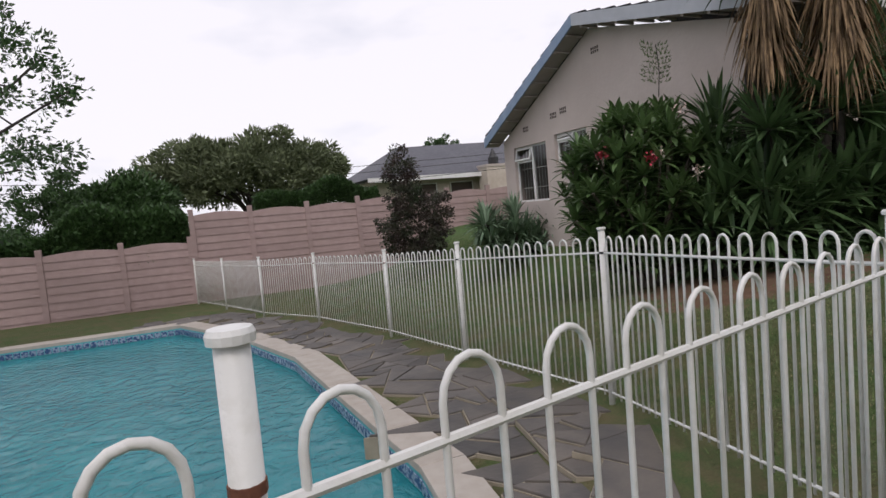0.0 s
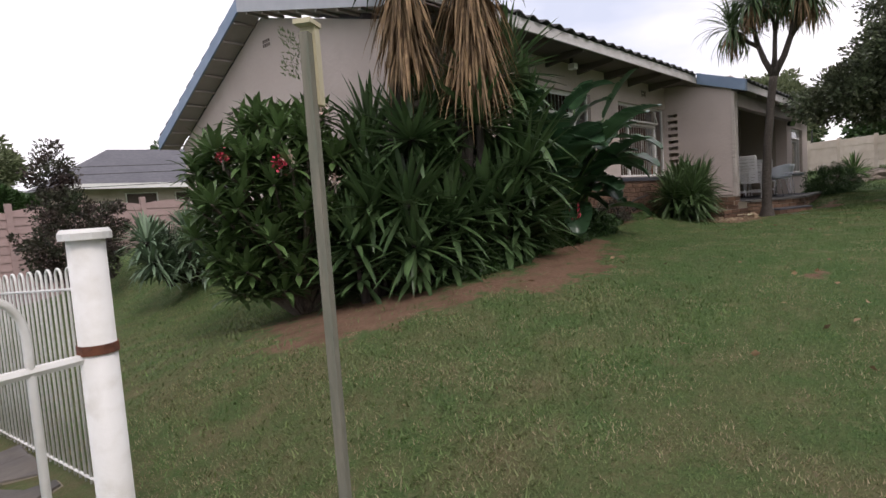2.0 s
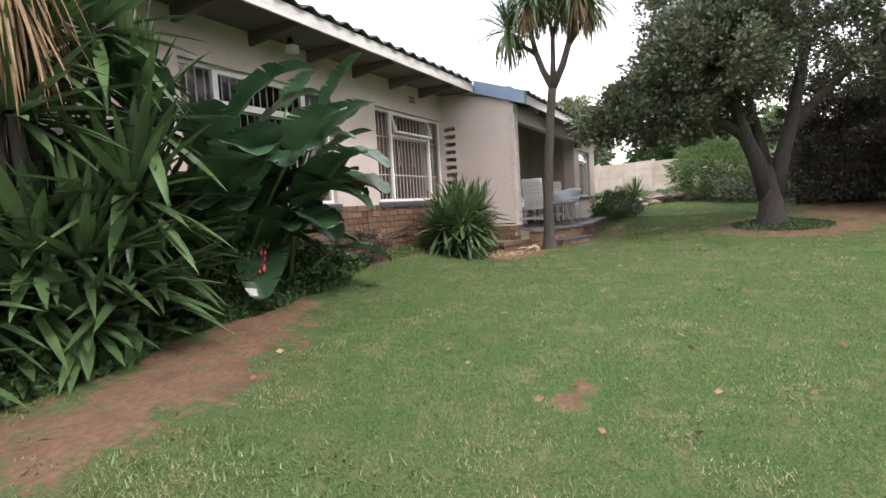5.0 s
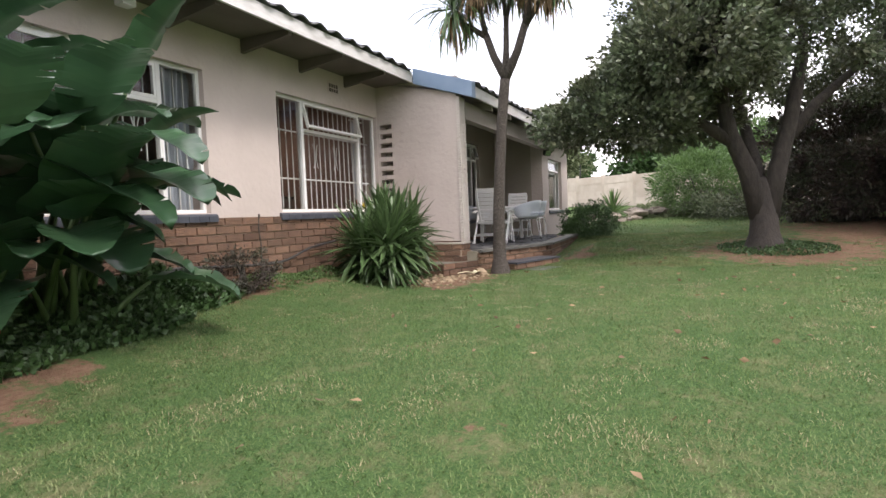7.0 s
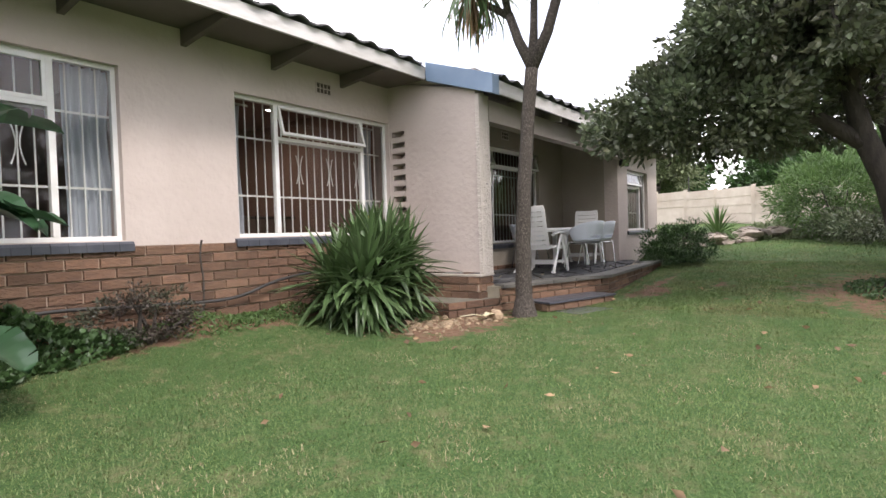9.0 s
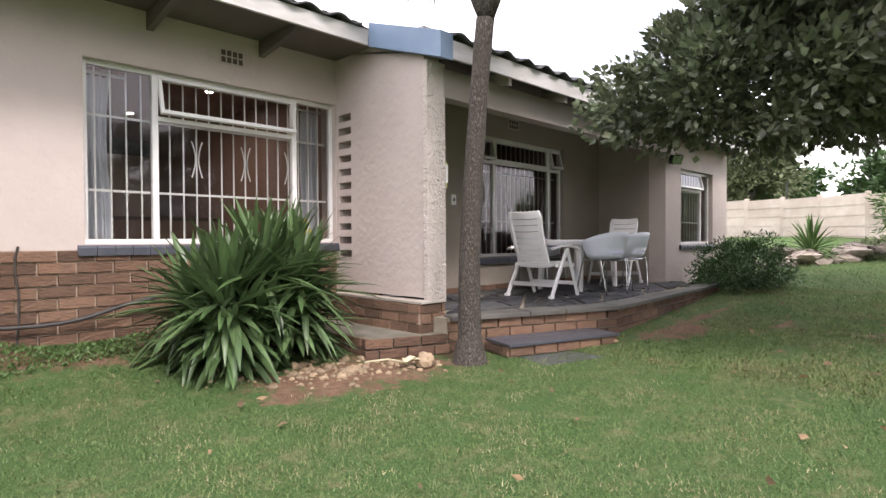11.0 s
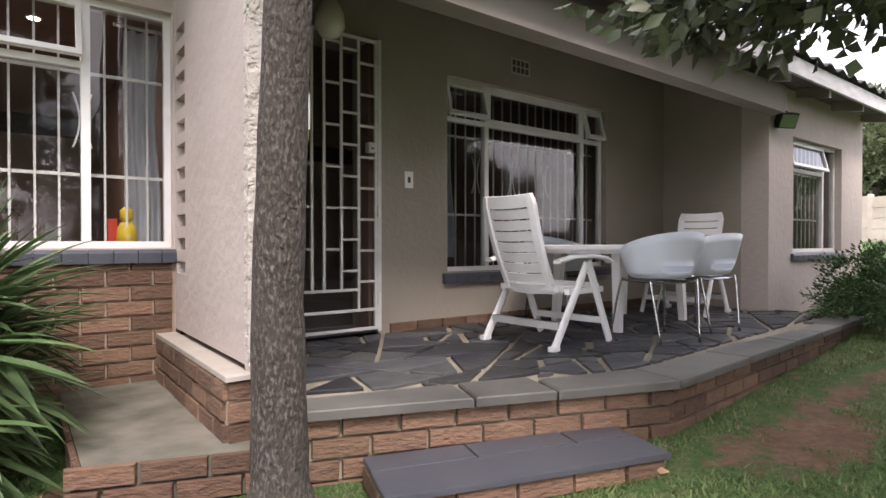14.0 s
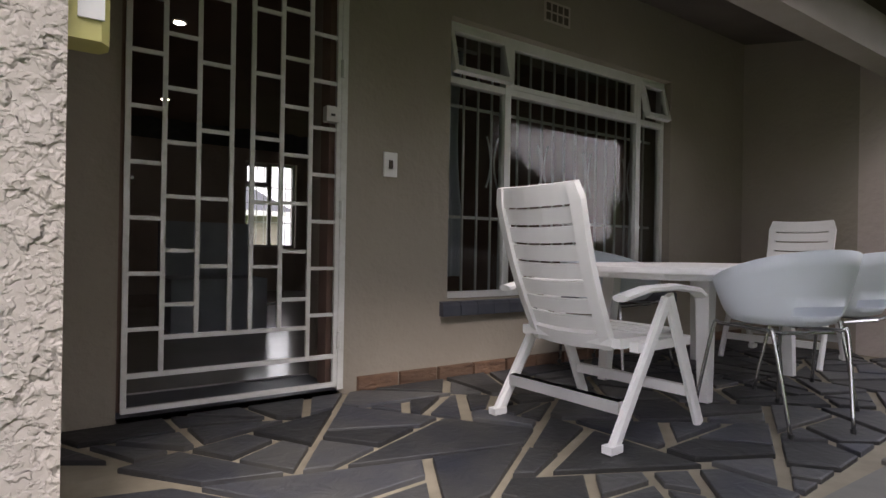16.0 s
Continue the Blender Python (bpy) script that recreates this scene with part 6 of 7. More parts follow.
def frangipani(label, x, y):
    z = ground_z(x, y) + 0.12
    t = thing("frangipani", label, "shrub", at=pose(x, y, z))
    rr = random.Random(9)
    heads = []
    for i in range(190):
        a, e = rr.uniform(0, 2 * math.pi), rr.uniform(-1.05, 1.4)
        k = rr.uniform(0.80, 1.0)
        heads.append((math.cos(a) * math.cos(e) * 1.16 * k, math.sin(a) * math.cos(e) * 0.9 * k, 0.98 + math.sin(e) * 1.05 * k))
    g = Geo()
    for hx, hy, hz in heads:
        g.tube([(hx * 0.05, hy * 0.05, -0.2), (hx * 0.5, hy * 0.5, hz * 0.5), (hx, hy, hz)], [0.028, 0.02, 0.012], 5)
    part("branches", g, "bark", t, kind="stuff")
    packs = []
    for hx, hy, hz in heads:
        n = rr.randint(17, 24)
        az = np.arange(n) * 2.4 + rr.random() * 6
        el = np.linspace(-0.5, 1.1, n)
        base = np.tile([hx, hy, hz], (n, 1)) + np.stack([np.cos(az) * 0.02, np.sin(az) * 0.02, el * 0.03], 1)
        packs.append(straps(base, az, el + 0.2, 0.20 + 0.09 * R.random(n), np.full(n, 0.062), 0.8 * np.ones(n), 4, 0.14))
    inner, _ = clumps((0, 0, 0.92), (0.88, 0.62, 0.75), 170, 16, 0.14, 0.21, 0.075, -0.8)
    packs.append(inner)
    v, f = join(packs)
    part("leaves", fast_mesh("leaves", v, f, "leaf"), None, t)
    for (cx, cy, cz), mat in (((-0.50, -0.72, 1.42), "petal"), ((-0.95, -0.35, 1.48), "petal_red"), ((-0.60, -0.72, 1.40), "petal_red"), ((0.0, -0.55, 1.95), "petal"), ((0.55, -0.8, 0.75), "petal"), ((-0.15, -0.9, 1.22), "petal")):
        fl = part("flower_head", Geo().tube([(cx, cy, cz - 0.1), (cx, cy, cz)], 0.01, 5), "bark", t)
        n = 30
        az = R.random(n) * 6.28
        base = np.tile([cx, cy, cz], (n, 1)) + R.normal(size=(n, 3)) * 0.035
        v, f = straps(base, az, 0.3 + R.random(n) * 0.8, np.full(n, 0.045), np.full(n, 0.028), np.full(n, 0.4), 2, 0.1)
        part("petals", fast_mesh("petals", v, f, mat), None, fl, kind="stuff")
    return t


frangipani("large rounded frangipani with glossy leaf whorls and pink-white flowers", 4.78, 5.10)
t = thing("fern_frond", "light feathery shoot standing up out of the frangipani", "shrub", at=pose(4.85, 4.9, 2.1))
g = Geo()
pts = [(0, 0, 0), (0.03, 0, 0.3), (0.0, 0, 0.62)]
g.tube(pts, 0.006, 5)
part("stalk", g, "bark_dark", t)
c, d = [], []
for k in range(9):
    for s in (-1, 1):
        for j in range(7):
            u = j / 7
            c.append((s * (0.02 + u * 0.2), 0.03 * math.sin(k), 0.15 + k * 0.055 + u * 0.05))
            d.append((s * 0.3, 0.5 * (-1) ** j, 0.6))
v, f = leaf_quads(np.repeat(np.array(c), 2, 0), np.repeat(np.array(d), 2, 0) + R.normal(size=(2 * len(c), 3)) * 0.3, 0.06, 0.017)
part("leaflets", fast_mesh("leaflets", v, f, "leaf_far"), None, t, kind="stuff")


# Wide paddle leaves
def paddle(packs, base, az, el, stalk, L, W, droop, tears=3, lift=0.6):
    """One large leaf on its stalk, split here and there along the veins."""
    b = np.array(base, float)
    out = np.array([math.cos(az), math.sin(az), 0.0])
    side = np.array([-math.sin(az), math.cos(az), 0.0])
    ang = el
    p = b.copy()
    stalk_pts = [tuple(p)]
    for i in range(4):
        p = p + (out * math.cos(ang) + np.array([0, 0, 1]) * math.sin(ang)) * stalk / 4
        ang -= 0.10
        stalk_pts.append(tuple(p))
    ang = lift
    seg = 14
    rows = []
    rr = random.Random(int((az + L) * 1000))
    gaps = {rr.randrange(2, seg - 2) for _ in range(tears)}
    spine = []
    for i in range(seg + 1):
        u = i / seg
        w = W * math.sin(math.pi * min(1.0, 0.06 + u * 0.94)) ** 0.55 * (1 - 0.15 * u)
        up = -math.sin(ang) * out + math.cos(ang) * np.array([0, 0, 1.0])
        cup = 0.30 + 0.06 * math.sin(i * 1.7)
        rows.append([p - side * w / 2 + up * w * cup * 0.5, p - side * w / 4 + up * w * 0.09, p, p + side * w / 4 + up * w * 0.09, p + side * w / 2 + up * w * cup * 0.5])
        p = p + (out * math.cos(ang) + np.array([0, 0, 1]) * math.sin(ang)) * L / seg
        ang -= droop / seg * (0.5 + u)
    v, f = [], []
    for i in range(seg):
        k = len(v)
        a, c = rows[i], rows[i + 1]
        tear = 0.35 if i in gaps else 0.0
        c2 = [c[0] + (a[0] - c[0]) * tear, c[1], c[2], c[3], c[4] + (a[4] - c[4]) * tear]
        v += a + c2
        for q in range(4):
            f += [(k + q, k + q + 1, k + q + 6), (k + q, k + q + 6, k + q + 5)]
    packs.append((np.array(v), np.array(f)))
    return stalk_pts


def banana(label, x, y, specs, seed):
    z = ground_z(x, y)
    t = thing("strelitzia", label, "plant", at=pose(x, y, z))
    for bx, by, az, el, stalk, L, W, droop, lift in specs:
        packs = []
        pts = paddle(packs, (bx, by, 0.0), az, el, stalk, L, W, droop, 4, lift)
        leaf = part("leaf_blade", fast_mesh("leaf_blade", *packs[0], "banana", True), None, t)
        part("stalk", Geo().tube(pts, [0.028, 0.022, 0.018, 0.015, 0.012], 6), "leaf", leaf, smooth=True)
    return t


rs = random.Random(13)
specs = []
for i in range(46):
    az = rs.uniform(-2.9, -0.5)
    specs.append((rs.uniform(-0.8, 0.45), rs.uniform(-0.2, 0.2), az, rs.uniform(1.0, 1.45), rs.uniform(0.35, 1.45), rs.uniform(0.60, 0.95), rs.uniform(0.36, 0.50), rs.uniform(0.7, 1.7), rs.uniform(-0.1, 1.2)))
specs += [(0.15, 0.0, -0.12, 1.4, 1.50, 0.72, 0.44, 0.35, 0.12), (0.1, -0.2, -0.5, 1.3, 1.0, 0.75, 0.46, 0.5, 0.05), (0.2, -0.1, -1.2, 1.4, 1.55, 0.75, 0.36, 0.5, 1.1),
          (0.3, -0.3, -0.9, 0.9, 0.4, 0.6, 0.44, 1.1, 0.1), (0.1, 0.0, -0.05, 1.45, 1.75, 0.65, 0.36, 0.3, 0.9), (0.1, -0.3, -1.9, 1.3, 1.3, 0.9, 0.38, 0.7, 0.5)]
banana("thicket of dark strelitzia with torn paddle leaves by the wall", 8.12, 3.95, specs, 1)

# Low planting along the wall
def carpet(name, label, pts, n, leaf, h, lsize):
    """Creeping leaves over a bed given as ellipses (x, y, rx, ry)."""
    P, D = [], []
    for x, y, rx, ry in pts:
        k = int(n * rx * ry)
        a, r = R.random(k) * 6.283, np.sqrt(R.random(k))
        px, py = x + np.cos(a) * r * rx, y + np.sin(a) * r * ry
        hh = h * (1 - r ** 2) * (0.7 + 0.5 * np.sin(px * 5) * np.cos(py * 6))
        pz = np.array([ground_z(u, w) for u, w in zip(px, py)]) + np.maximum(hh, 0.02) * R.random(k) ** 0.4
        P.append(np.stack([px, py, pz], 1))
        D.append(np.stack([R.normal(size=k), R.normal(size=k), 0.5 + 0.6 * R.random(k)], 1))
    P, D = np.concatenate(P), np.concatenate(D)
    v, f = leaf_quads(P, D, *lsize)
    return tagged(part(name, fast_mesh(name, v, f, leaf), None), label, "ground cover", kind="stuff")


carpet("ivy", "dense dark ivy creeping along the foot of the wall", [(7.6, 3.95, 0.9, 0.62), (8.4, 4.0, 0.9, 0.6), (9.2, 4.1, 0.8, 0.42), (6.9, 3.85, 0.8, 0.45), (6.2, 3.65, 0.7, 0.38)], 13000, "leaf_hedge", 0.28, (0.05, 0.04))
carpet("ground_cover", "low dull green and reddish ground cover by the brick wall", [(10.6, 4.1, 0.7, 0.28), (11.2, 4.1, 0.5, 0.22)], 9000, "leaf_light", 0.12, (0.025, 0.018))
carpet("tree_bed", "low leafy ground cover round the foot of the big tree", [(16.0, -0.9, 1.1, 0.8)], 3500, "leaf_hedge", 0.12, (0.04, 0.03))
carpet("far_ground_cover", "rough plants on the bank by the cream wall", [(26.0, 1.0, 2.5, 1.6), (25.5, -1.5, 3, 1.6)], 900, "leaf_far", 0.35, (0.12, 0.05))
bush("purple_shrub", "small twiggy purple-green shrub beside the brick wall", (9.98, 3.98, ground_z(9.98, 3.98)), (0.42, 0.22, 0.20), "leaf_purple", 60, 40, 0.07, (0.03, 0.015))
bush("fuchsia", "small plant with red hanging flowers under the strelitzia", (7.6, 3.55, ground_z(7.6, 3.55)), (0.25, 0.2, 0.25), "leaf_hedge", 30, 30, 0.08, (0.05, 0.03))
v, f = leaf_quads(np.array([(7.55, 3.32, 0.62)]) + R.normal(size=(26, 3)) * np.array([0.06, 0.03, 0.07]), R.normal(size=(26, 3)) * 0.3 + np.array([0, 0, -1.0]), 0.05, 0.025)
part("red_flowers", fast_mesh("red_flowers", v, f, "petal_red"), None, bpy.data.objects["fuchsia"]).matrix_parent_inverse = pose(7.6, 3.55, ground_z(7.6, 3.55)).inverted()
bush("patio_shrub", "dark bushy shrub at the end of the patio", (18.7, 2.30, ground_z(18.7, 2.3)), (0.62, 0.55, 0.36), "leaf_hedge", 150, 60, 0.12, (0.045, 0.018), extra=[((-0.55, 0.15, 0.22), (0.35, 0.4, 0.22), 40)])
bush("red_leaved_shrub", "upright dark shrub with purplish leaves before the pink wall", (4.55, 12.5, -0.25), (0.85, 0.7, 1.02), "leaf_purple", 230, 60, 0.17, (0.07, 0.035), extra=[((-0.3, 0.1, 2.25), (0.38, 0.35, 0.5), 40)])
bush("garden_shrub", "light green willowy shrub near the big tree", (24.2, 0.2, 0.72), (1.5, 1.3, 1.0), "leaf_light", 200, 60, 0.3, (0.16, 0.03))
bush("low_shrub", "dark low planting under the willowy shrub", (23.2, -0.6, 0.66), (1.7, 1.2, 0.35), "leaf_dark", 140, 50, 0.25, (0.10, 0.05))
bush("oleander", "dark reddish hedge bush beyond the big tree", (21.5, -4.6, 0.6), (3.2, 2.4, 1.6), "leaf_purple", 420, 70, 0.4, (0.13, 0.05))
bush("oleander", "tall dark thicket with reddish leaves behind the big tree", (20.6, -2.7, 0.5), (1.7, 1.5, 1.35), "leaf_purple", 330, 70, 0.28, (0.11, 0.05))
bush("oleander", "broad dark green thicket beside the big tree", (18.8, -5.0, 0.42), (2.0, 1.6, 1.5), "leaf_dark", 330, 70, 0.32, (0.12, 0.06))
bush("hedge_bush", "tall dark hedge closing the lawn on its far side", (17.5, -8.5, 0.4), (5.5, 2.0, 2.2), "leaf_dark", 420, 70, 0.45, (0.15, 0.07))
bush("yellow_green_bush", "sunlit yellow-green bush seen over the wall", (30.5, -1.8, 0.8), (2.6, 2.0, 1.7), "leaf_light", 260, 60, 0.4, (0.17, 0.07))


# The slender tree before the patio
def slender_tree():
    x, y = 13.13, 2.56
    z0 = ground_z(x, y)
    t = thing("cabbage_tree", "slender rough-barked tree with strap-leaf heads before the patio", "tree", at=pose(x, y, 0))
    g = Geo()
    spine = [(0.0, 0.0, z0 - 0.1), (0.0, 0.0, z0 + 0.04), (0.0, 0, z0 + 0.2), (-0.01, -0.01, 1.0), (0.0, -0.04, 1.6), (0.01, -0.10, 2.3), (0.02, -0.16, 2.85)]
    pts, rad = [], []
    R0 = [0.16, 0.125, 0.088, 0.078, 0.072, 0.066, 0.068]
    for i in range(len(spine) - 1):
        for k in range(6):
            u = k / 6
            p = Vector(spine[i]).lerp(Vector(spine[i + 1]), u)
            pts.append(p)
            rad.append((R0[i] + (R0[i + 1] - R0[i]) * u) * (1 + 0.02 * math.sin(len(pts) * 1.9)))
    g.tube(pts, rad, 16)
    trunk = part("trunk", g, "bark_flaky", t, smooth=True)
    heads = []
    top = Vector((0.02, -0.16, 2.83))
    limbs_of = (((-0.02, 0.24, 0.52), 0.050, ((-0.05, 0.42, 0.40), (0.0, 0.12, 0.82), (-0.2, 0.05, 0.72))),
                ((0.04, -0.02, 0.72), 0.040, ((0.0, 0.06, 0.80), (0.25, -0.05, 0.68))),
                ((0.04, -0.27, 0.60), 0.054, ((0.1, -0.30, 0.60), (0.0, -0.08, 0.90), (-0.2, -0.2, 0.68))))
    for (dx, dy, dz), r, sub in limbs_of:
        mid = top + Vector((dx, dy, dz))
        part("limb", Geo().tube([top - Vector((0, 0, 0.06)), top.lerp(mid, 0.5) + Vector((dx * 0.15, dy * 0.1, -0.03)), mid], [0.062, r, r * 0.9], 10), "bark_flaky", t, smooth=True)
        for q in sub:
            e = mid + Vector(q)
            part("limb", Geo().tube([mid - Vector((0, 0, 0.02)), mid.lerp(e, 0.5) + Vector((q[0] * 0.15, q[1] * 0.15, -0.02)), e], [r * 0.85, r * 0.6, r * 0.5], 8), "bark_flaky", t, smooth=True)
            heads.append(e)
    for h in heads:
        v, f = rosette(tuple(h), 120, 0.70, 0.030, (-0.9, 1.45), 1.5, 6, 0.2, 0.04)
        part("leaf_head", fast_mesh("leaf_head", v, f, "sword"), None, t)
        n = 50
        az = R.random(n) * 6.283
        v, f = straps(np.tile(tuple(h - Vector((0, 0, 0.05))), (n, 1)), az, -0.8 - 0.6 * R.random(n), 0.40 + 0.3 * R.random(n), np.full(n, 0.025), np.full(n, 0.5), 4, 0.2)
        part("dry_leaves", fast_mesh("dry_leaves", v, f, "dry"), None, t)


slender_tree()

# The big tree and the trees beyond
def shade_tree():
    """Two heavy limbs from a low crotch, and a wide crown that hangs to the patio roof."""
    t = thing("shade_tree", "big spreading dark-leaved tree with a low-forking trunk on the lawn", "tree", at=pose(15.9, -0.75, 0.32))
    packs, ends = [], []
    for c, r, n in (((1.3, -0.45, 3.9), (3.0, 2.75, 2.1), 760), ((-0.9, 2.0, 2.05), (0.85, 1.1, 0.55), 110), ((-1.2, 1.0, 2.9), (1.0, 1.1, 0.8), 120), ((0.6, 1.2, 2.3), (1.1, 1.0, 0.6), 90)):
        lv, cc = clumps(c, r, n, 125, 0.30, 0.082, 0.052, -0.75)
        packs.append(lv)
        ends += [Vector(q) for q in cc]
    g = Geo()
    g.tube([(0, 0, -0.15), (0, 0, 0.02), (0.0, 0, 0.25), (0.0, 0.0, 0.60), (0.0, 0.01, 0.85), (0.0, 0.01, 1.10)], [0.36, 0.29, 0.21, 0.18, 0.13, 0.03], 14)
    mains = (((0.0, 0.05, 0.50), (-0.10, 0.22, 1.20), (-0.20, 0.45, 1.75), (-0.25, 0.60, 2.5), (-0.1, 0.7, 3.4)),
             ((-0.18, 0.40, 1.62), (-0.35, 0.85, 1.95), (-0.6, 1.4, 2.05), (-0.9, 2.0, 2.25), (-1.0, 2.4, 2.3)),
             ((0.01, -0.05, 0.50), (0.10, -0.20, 1.25), (0.18, -0.38, 2.0), (0.3, -0.55, 2.9), (0.6, -0.6, 3.9)),
             ((0.14, -0.30, 1.60), (0.5, -0.75, 2.2), (0.9, -1.3, 2.7), (1.3, -1.9, 3.0), (1.6, -2.3, 3.1)),
             ((0.03, 0.0, 0.70), (0.35, 0.1, 1.4), (0.8, 0.25, 2.2), (1.3, 0.3, 3.0), (1.7, 0.4, 3.8)),
             ((-0.24, 0.55, 2.2), (-0.7, 0.5, 2.8), (-1.1, 0.6, 3.2), (-1.4, 0.7, 3.5), (-1.6, 0.8, 3.7)))
    radii = ((0.155, 0.135, 0.115, 0.09, 0.05), (0.095, 0.08, 0.06, 0.04, 0.02), (0.155, 0.13, 0.11, 0.08, 0.045), (0.09, 0.075, 0.055, 0.04, 0.02), (0.12, 0.10, 0.08, 0.06, 0.03), (0.07, 0.055, 0.04, 0.03, 0.015))
    for p, q in zip(mains, radii):
        g.tube(p, list(q), 9)
    rr = random.Random(5)
    starts = [Vector(p[i]) for p in mains for i in (2, 3, 4)]
    for e in rr.sample(ends, 46):
        s0 = min(starts, key=lambda w: (w - e).length + 0.6 * max(0.0, w.z - e.z))
        m1 = s0.lerp(e, 0.5) + Vector((rr.uniform(-0.2, 0.2), rr.uniform(-0.2, 0.2), rr.uniform(-0.1, 0.25)))
        g.tube([s0, m1, e], [0.038, 0.026, 0.010], 6)
    part("trunk", g, "bark_dark", t, smooth=True)
    v, f = join(packs)
    part("crown", fast_mesh("crown", v, f, "leaf_dark"), None, t)


shade_tree()
tree("far_tree", "tree with light foliage behind the patio roof", "tree", (36, 7.5, 0.5), 2.6, ((0, 0, 3.9), (2.0, 2.0, 2.0)), 0.25, "bark_dark", "leaf_far", (220, 60, 0.5), (0.22, 0.12), 8, 7)
tree("far_tree", "far green tree over the cream wall", "tree", (40, 1.5, 0.5), 1.8, ((0, 0, 2.6), (3.2, 3.0, 1.6)), 0.25, "bark_dark", "leaf_hedge", (260, 60, 0.6), (0.26, 0.14), 8, 8)
tree("far_tree", "far dark tree over the cream wall", "tree", (46, 10, 0.5), 2.2, ((0, 0, 3.2), (3.0, 3.0, 1.7)), 0.25, "bark_dark", "leaf_hedge", (240, 60, 0.6), (0.26, 0.14), 8, 9)
tree("feathery_tree", "wide feathery tree behind the pink wall", "tree", (2.1, 25.3, -0.8), 3.0, ((0.0, 0, 3.7), (4.2, 2.6, 1.75)), 0.25, "bark_dark", "leaf_far", (520, 90, 0.45), (0.22, 0.09), 12, 11, -0.5)
tree("feathery_tree", "dark rounded tree behind the pink wall", "tree", (-2.6, 22.5, -0.8), 1.6, ((0, 0, 2.45), (1.9, 1.6, 1.3)), 0.22, "bark_dark", "leaf_hedge", (260, 70, 0.45), (0.20, 0.09), 10, 12)
tree("far_tree", "small round tree beyond the neighbour's roof", "tree", (16.2, 36.5, -0.5), 3.2, ((0, 0, 5.2), (1.3, 1.3, 1.1)), 0.2, "bark_dark", "leaf_hedge", (90, 50, 0.4), (0.2, 0.1), 6, 13)
tree("near_tree", "thin-leaved tree reaching in beside the pool", "tree", (-4.8, 11.3, -0.6), 2.2, ((0.6, 0, 3.9), (2.3, 1.6, 2.3)), 0.14, "bark_dark", "leaf_hedge", (200, 45, 0.28), (0.10, 0.05), 14, 14)


def hedge(name, label, x0, x1, y, z0, z1, depth, leaf, n, lsize):
    t = thing(name, label, "hedge", at=pose((x0 + x1) / 2, y, z0))
    L, H = x1 - x0, z1 - z0
    k = n
    px = (R.random(k) - 0.5) * L
    top = H * (0.80 + 0.12 * np.sin(px * 1.3 + 1) + 0.08 * np.sin(px * 3.1))
    th = R.random(k) * math.pi
    py = np.cos(th) * depth / 2 * (0.85 + 0.15 * np.sin(px * 4 + th * 3))
    pz = top * (0.35 + 0.65 * np.sin(th) ** 0.5) * (0.6 + 0.4 * R.random(k) ** 0.5)
    P = np.stack([px, py, pz], 1)
    D = np.stack([R.normal(size=k) * 0.6, np.cos(th) + R.normal(size=k) * 0.5, np.sin(th) + R.normal(size=k) * 0.4], 1)
    v, f = leaf_quads(P, D, *lsize)
    part("foliage", fast_mesh("foliage", v, f, leaf), None, t)
    g = Geo()
    for i in range(int(L / 0.8)):
        g.tube([(-L / 2 + 0.4 + i * 0.8, 0, 0), (-L / 2 + 0.4 + i * 0.8, 0, H * 0.6)], 0.03, 5)
    part("stems", g, "bark_dark", t)


tree("garden_tree", "broad dark tree across the lawn from the house", "tree", (9.5, -10.5, 0.2), 2.5, ((0, 0, 4.4), (4.2, 2.4, 2.8)), 0.25, "bark_dark", "leaf_dark", (330, 60, 0.55), (0.2, 0.12), 10, 15)
tree("garden_tree", "rounded dark tree beyond the lawn's edge", "tree", (1.5, -9.5, 0.0), 2.5, ((0, 0, 4.0), (3.8, 2.2, 2.6)), 0.25, "bark_dark", "leaf_dark", (280, 60, 0.55), (0.2, 0.12), 10, 16)


hedge("hedge", "thick dark creeper hedge over the lower boundary wall", -14.5, -0.5, 16.98, -0.6, 2.0, 1.35, "leaf_hedge", 60000, (0.15, 0.09))
hedge("hedge", "clipped cypress hedge showing over the taller boundary wall", 1.4, 5.2, 17.6, 0.6, 2.3, 0.9, "leaf_hedge", 22000, (0.12, 0.045))
bush("garden_shrub", "rounded green shrub over the pink wall", (-4.3, 21.0, 0.6), (1.2, 1.0, 1.2), "leaf_hedge", 120, 60, 0.25, (0.12, 0.06))

# Small fixtures
t = thing("light_switch", "white outdoor light switch on the patio wall", "switch", at=pose(14.76, YP, 1.63))
part("plate", Geo().box(-0.037, 0.037, -0.012, 0, -0.06, 0.06), "plastic", t)
part("rocker", Geo().box(-0.010, 0.010, -0.017, -0.012, -0.02, 0.02), "dark", t)
t = thing("alarm_beam", "yellowed plastic alarm sensor on the side of the screen wall", "sensor", at=pose(13.43, 3.17, 1.72))
part("housing", Geo().prism([(-0.02, -0.045), (0.045, -0.045), (0.06, -0.02), (0.06, 0.02), (0.045, 0.045), (-0.02, 0.045)], -0.11, 0.11, 0.008, 0.006), "sensor", t)
part("lens", Geo().box(0.005, 0.05, -0.052, -0.046, -0.07, 0.085), "plastic", t)
part("cable", Geo().tube([(-0.02, -0.045, -0.06), (-0.06, -0.07, -0.065), (-0.11, -0.085, -0.06)], 0.004, 6), "black", t)
t = thing("eave_lamp", "small white security lamp under the eave of the long wall", "lamp", at=pose(9.13, 4.19, 2.82))
part("bracket", Geo().box(-0.02, 0.02, -0.02, 0.02, 0.0, 0.10), "black", t)
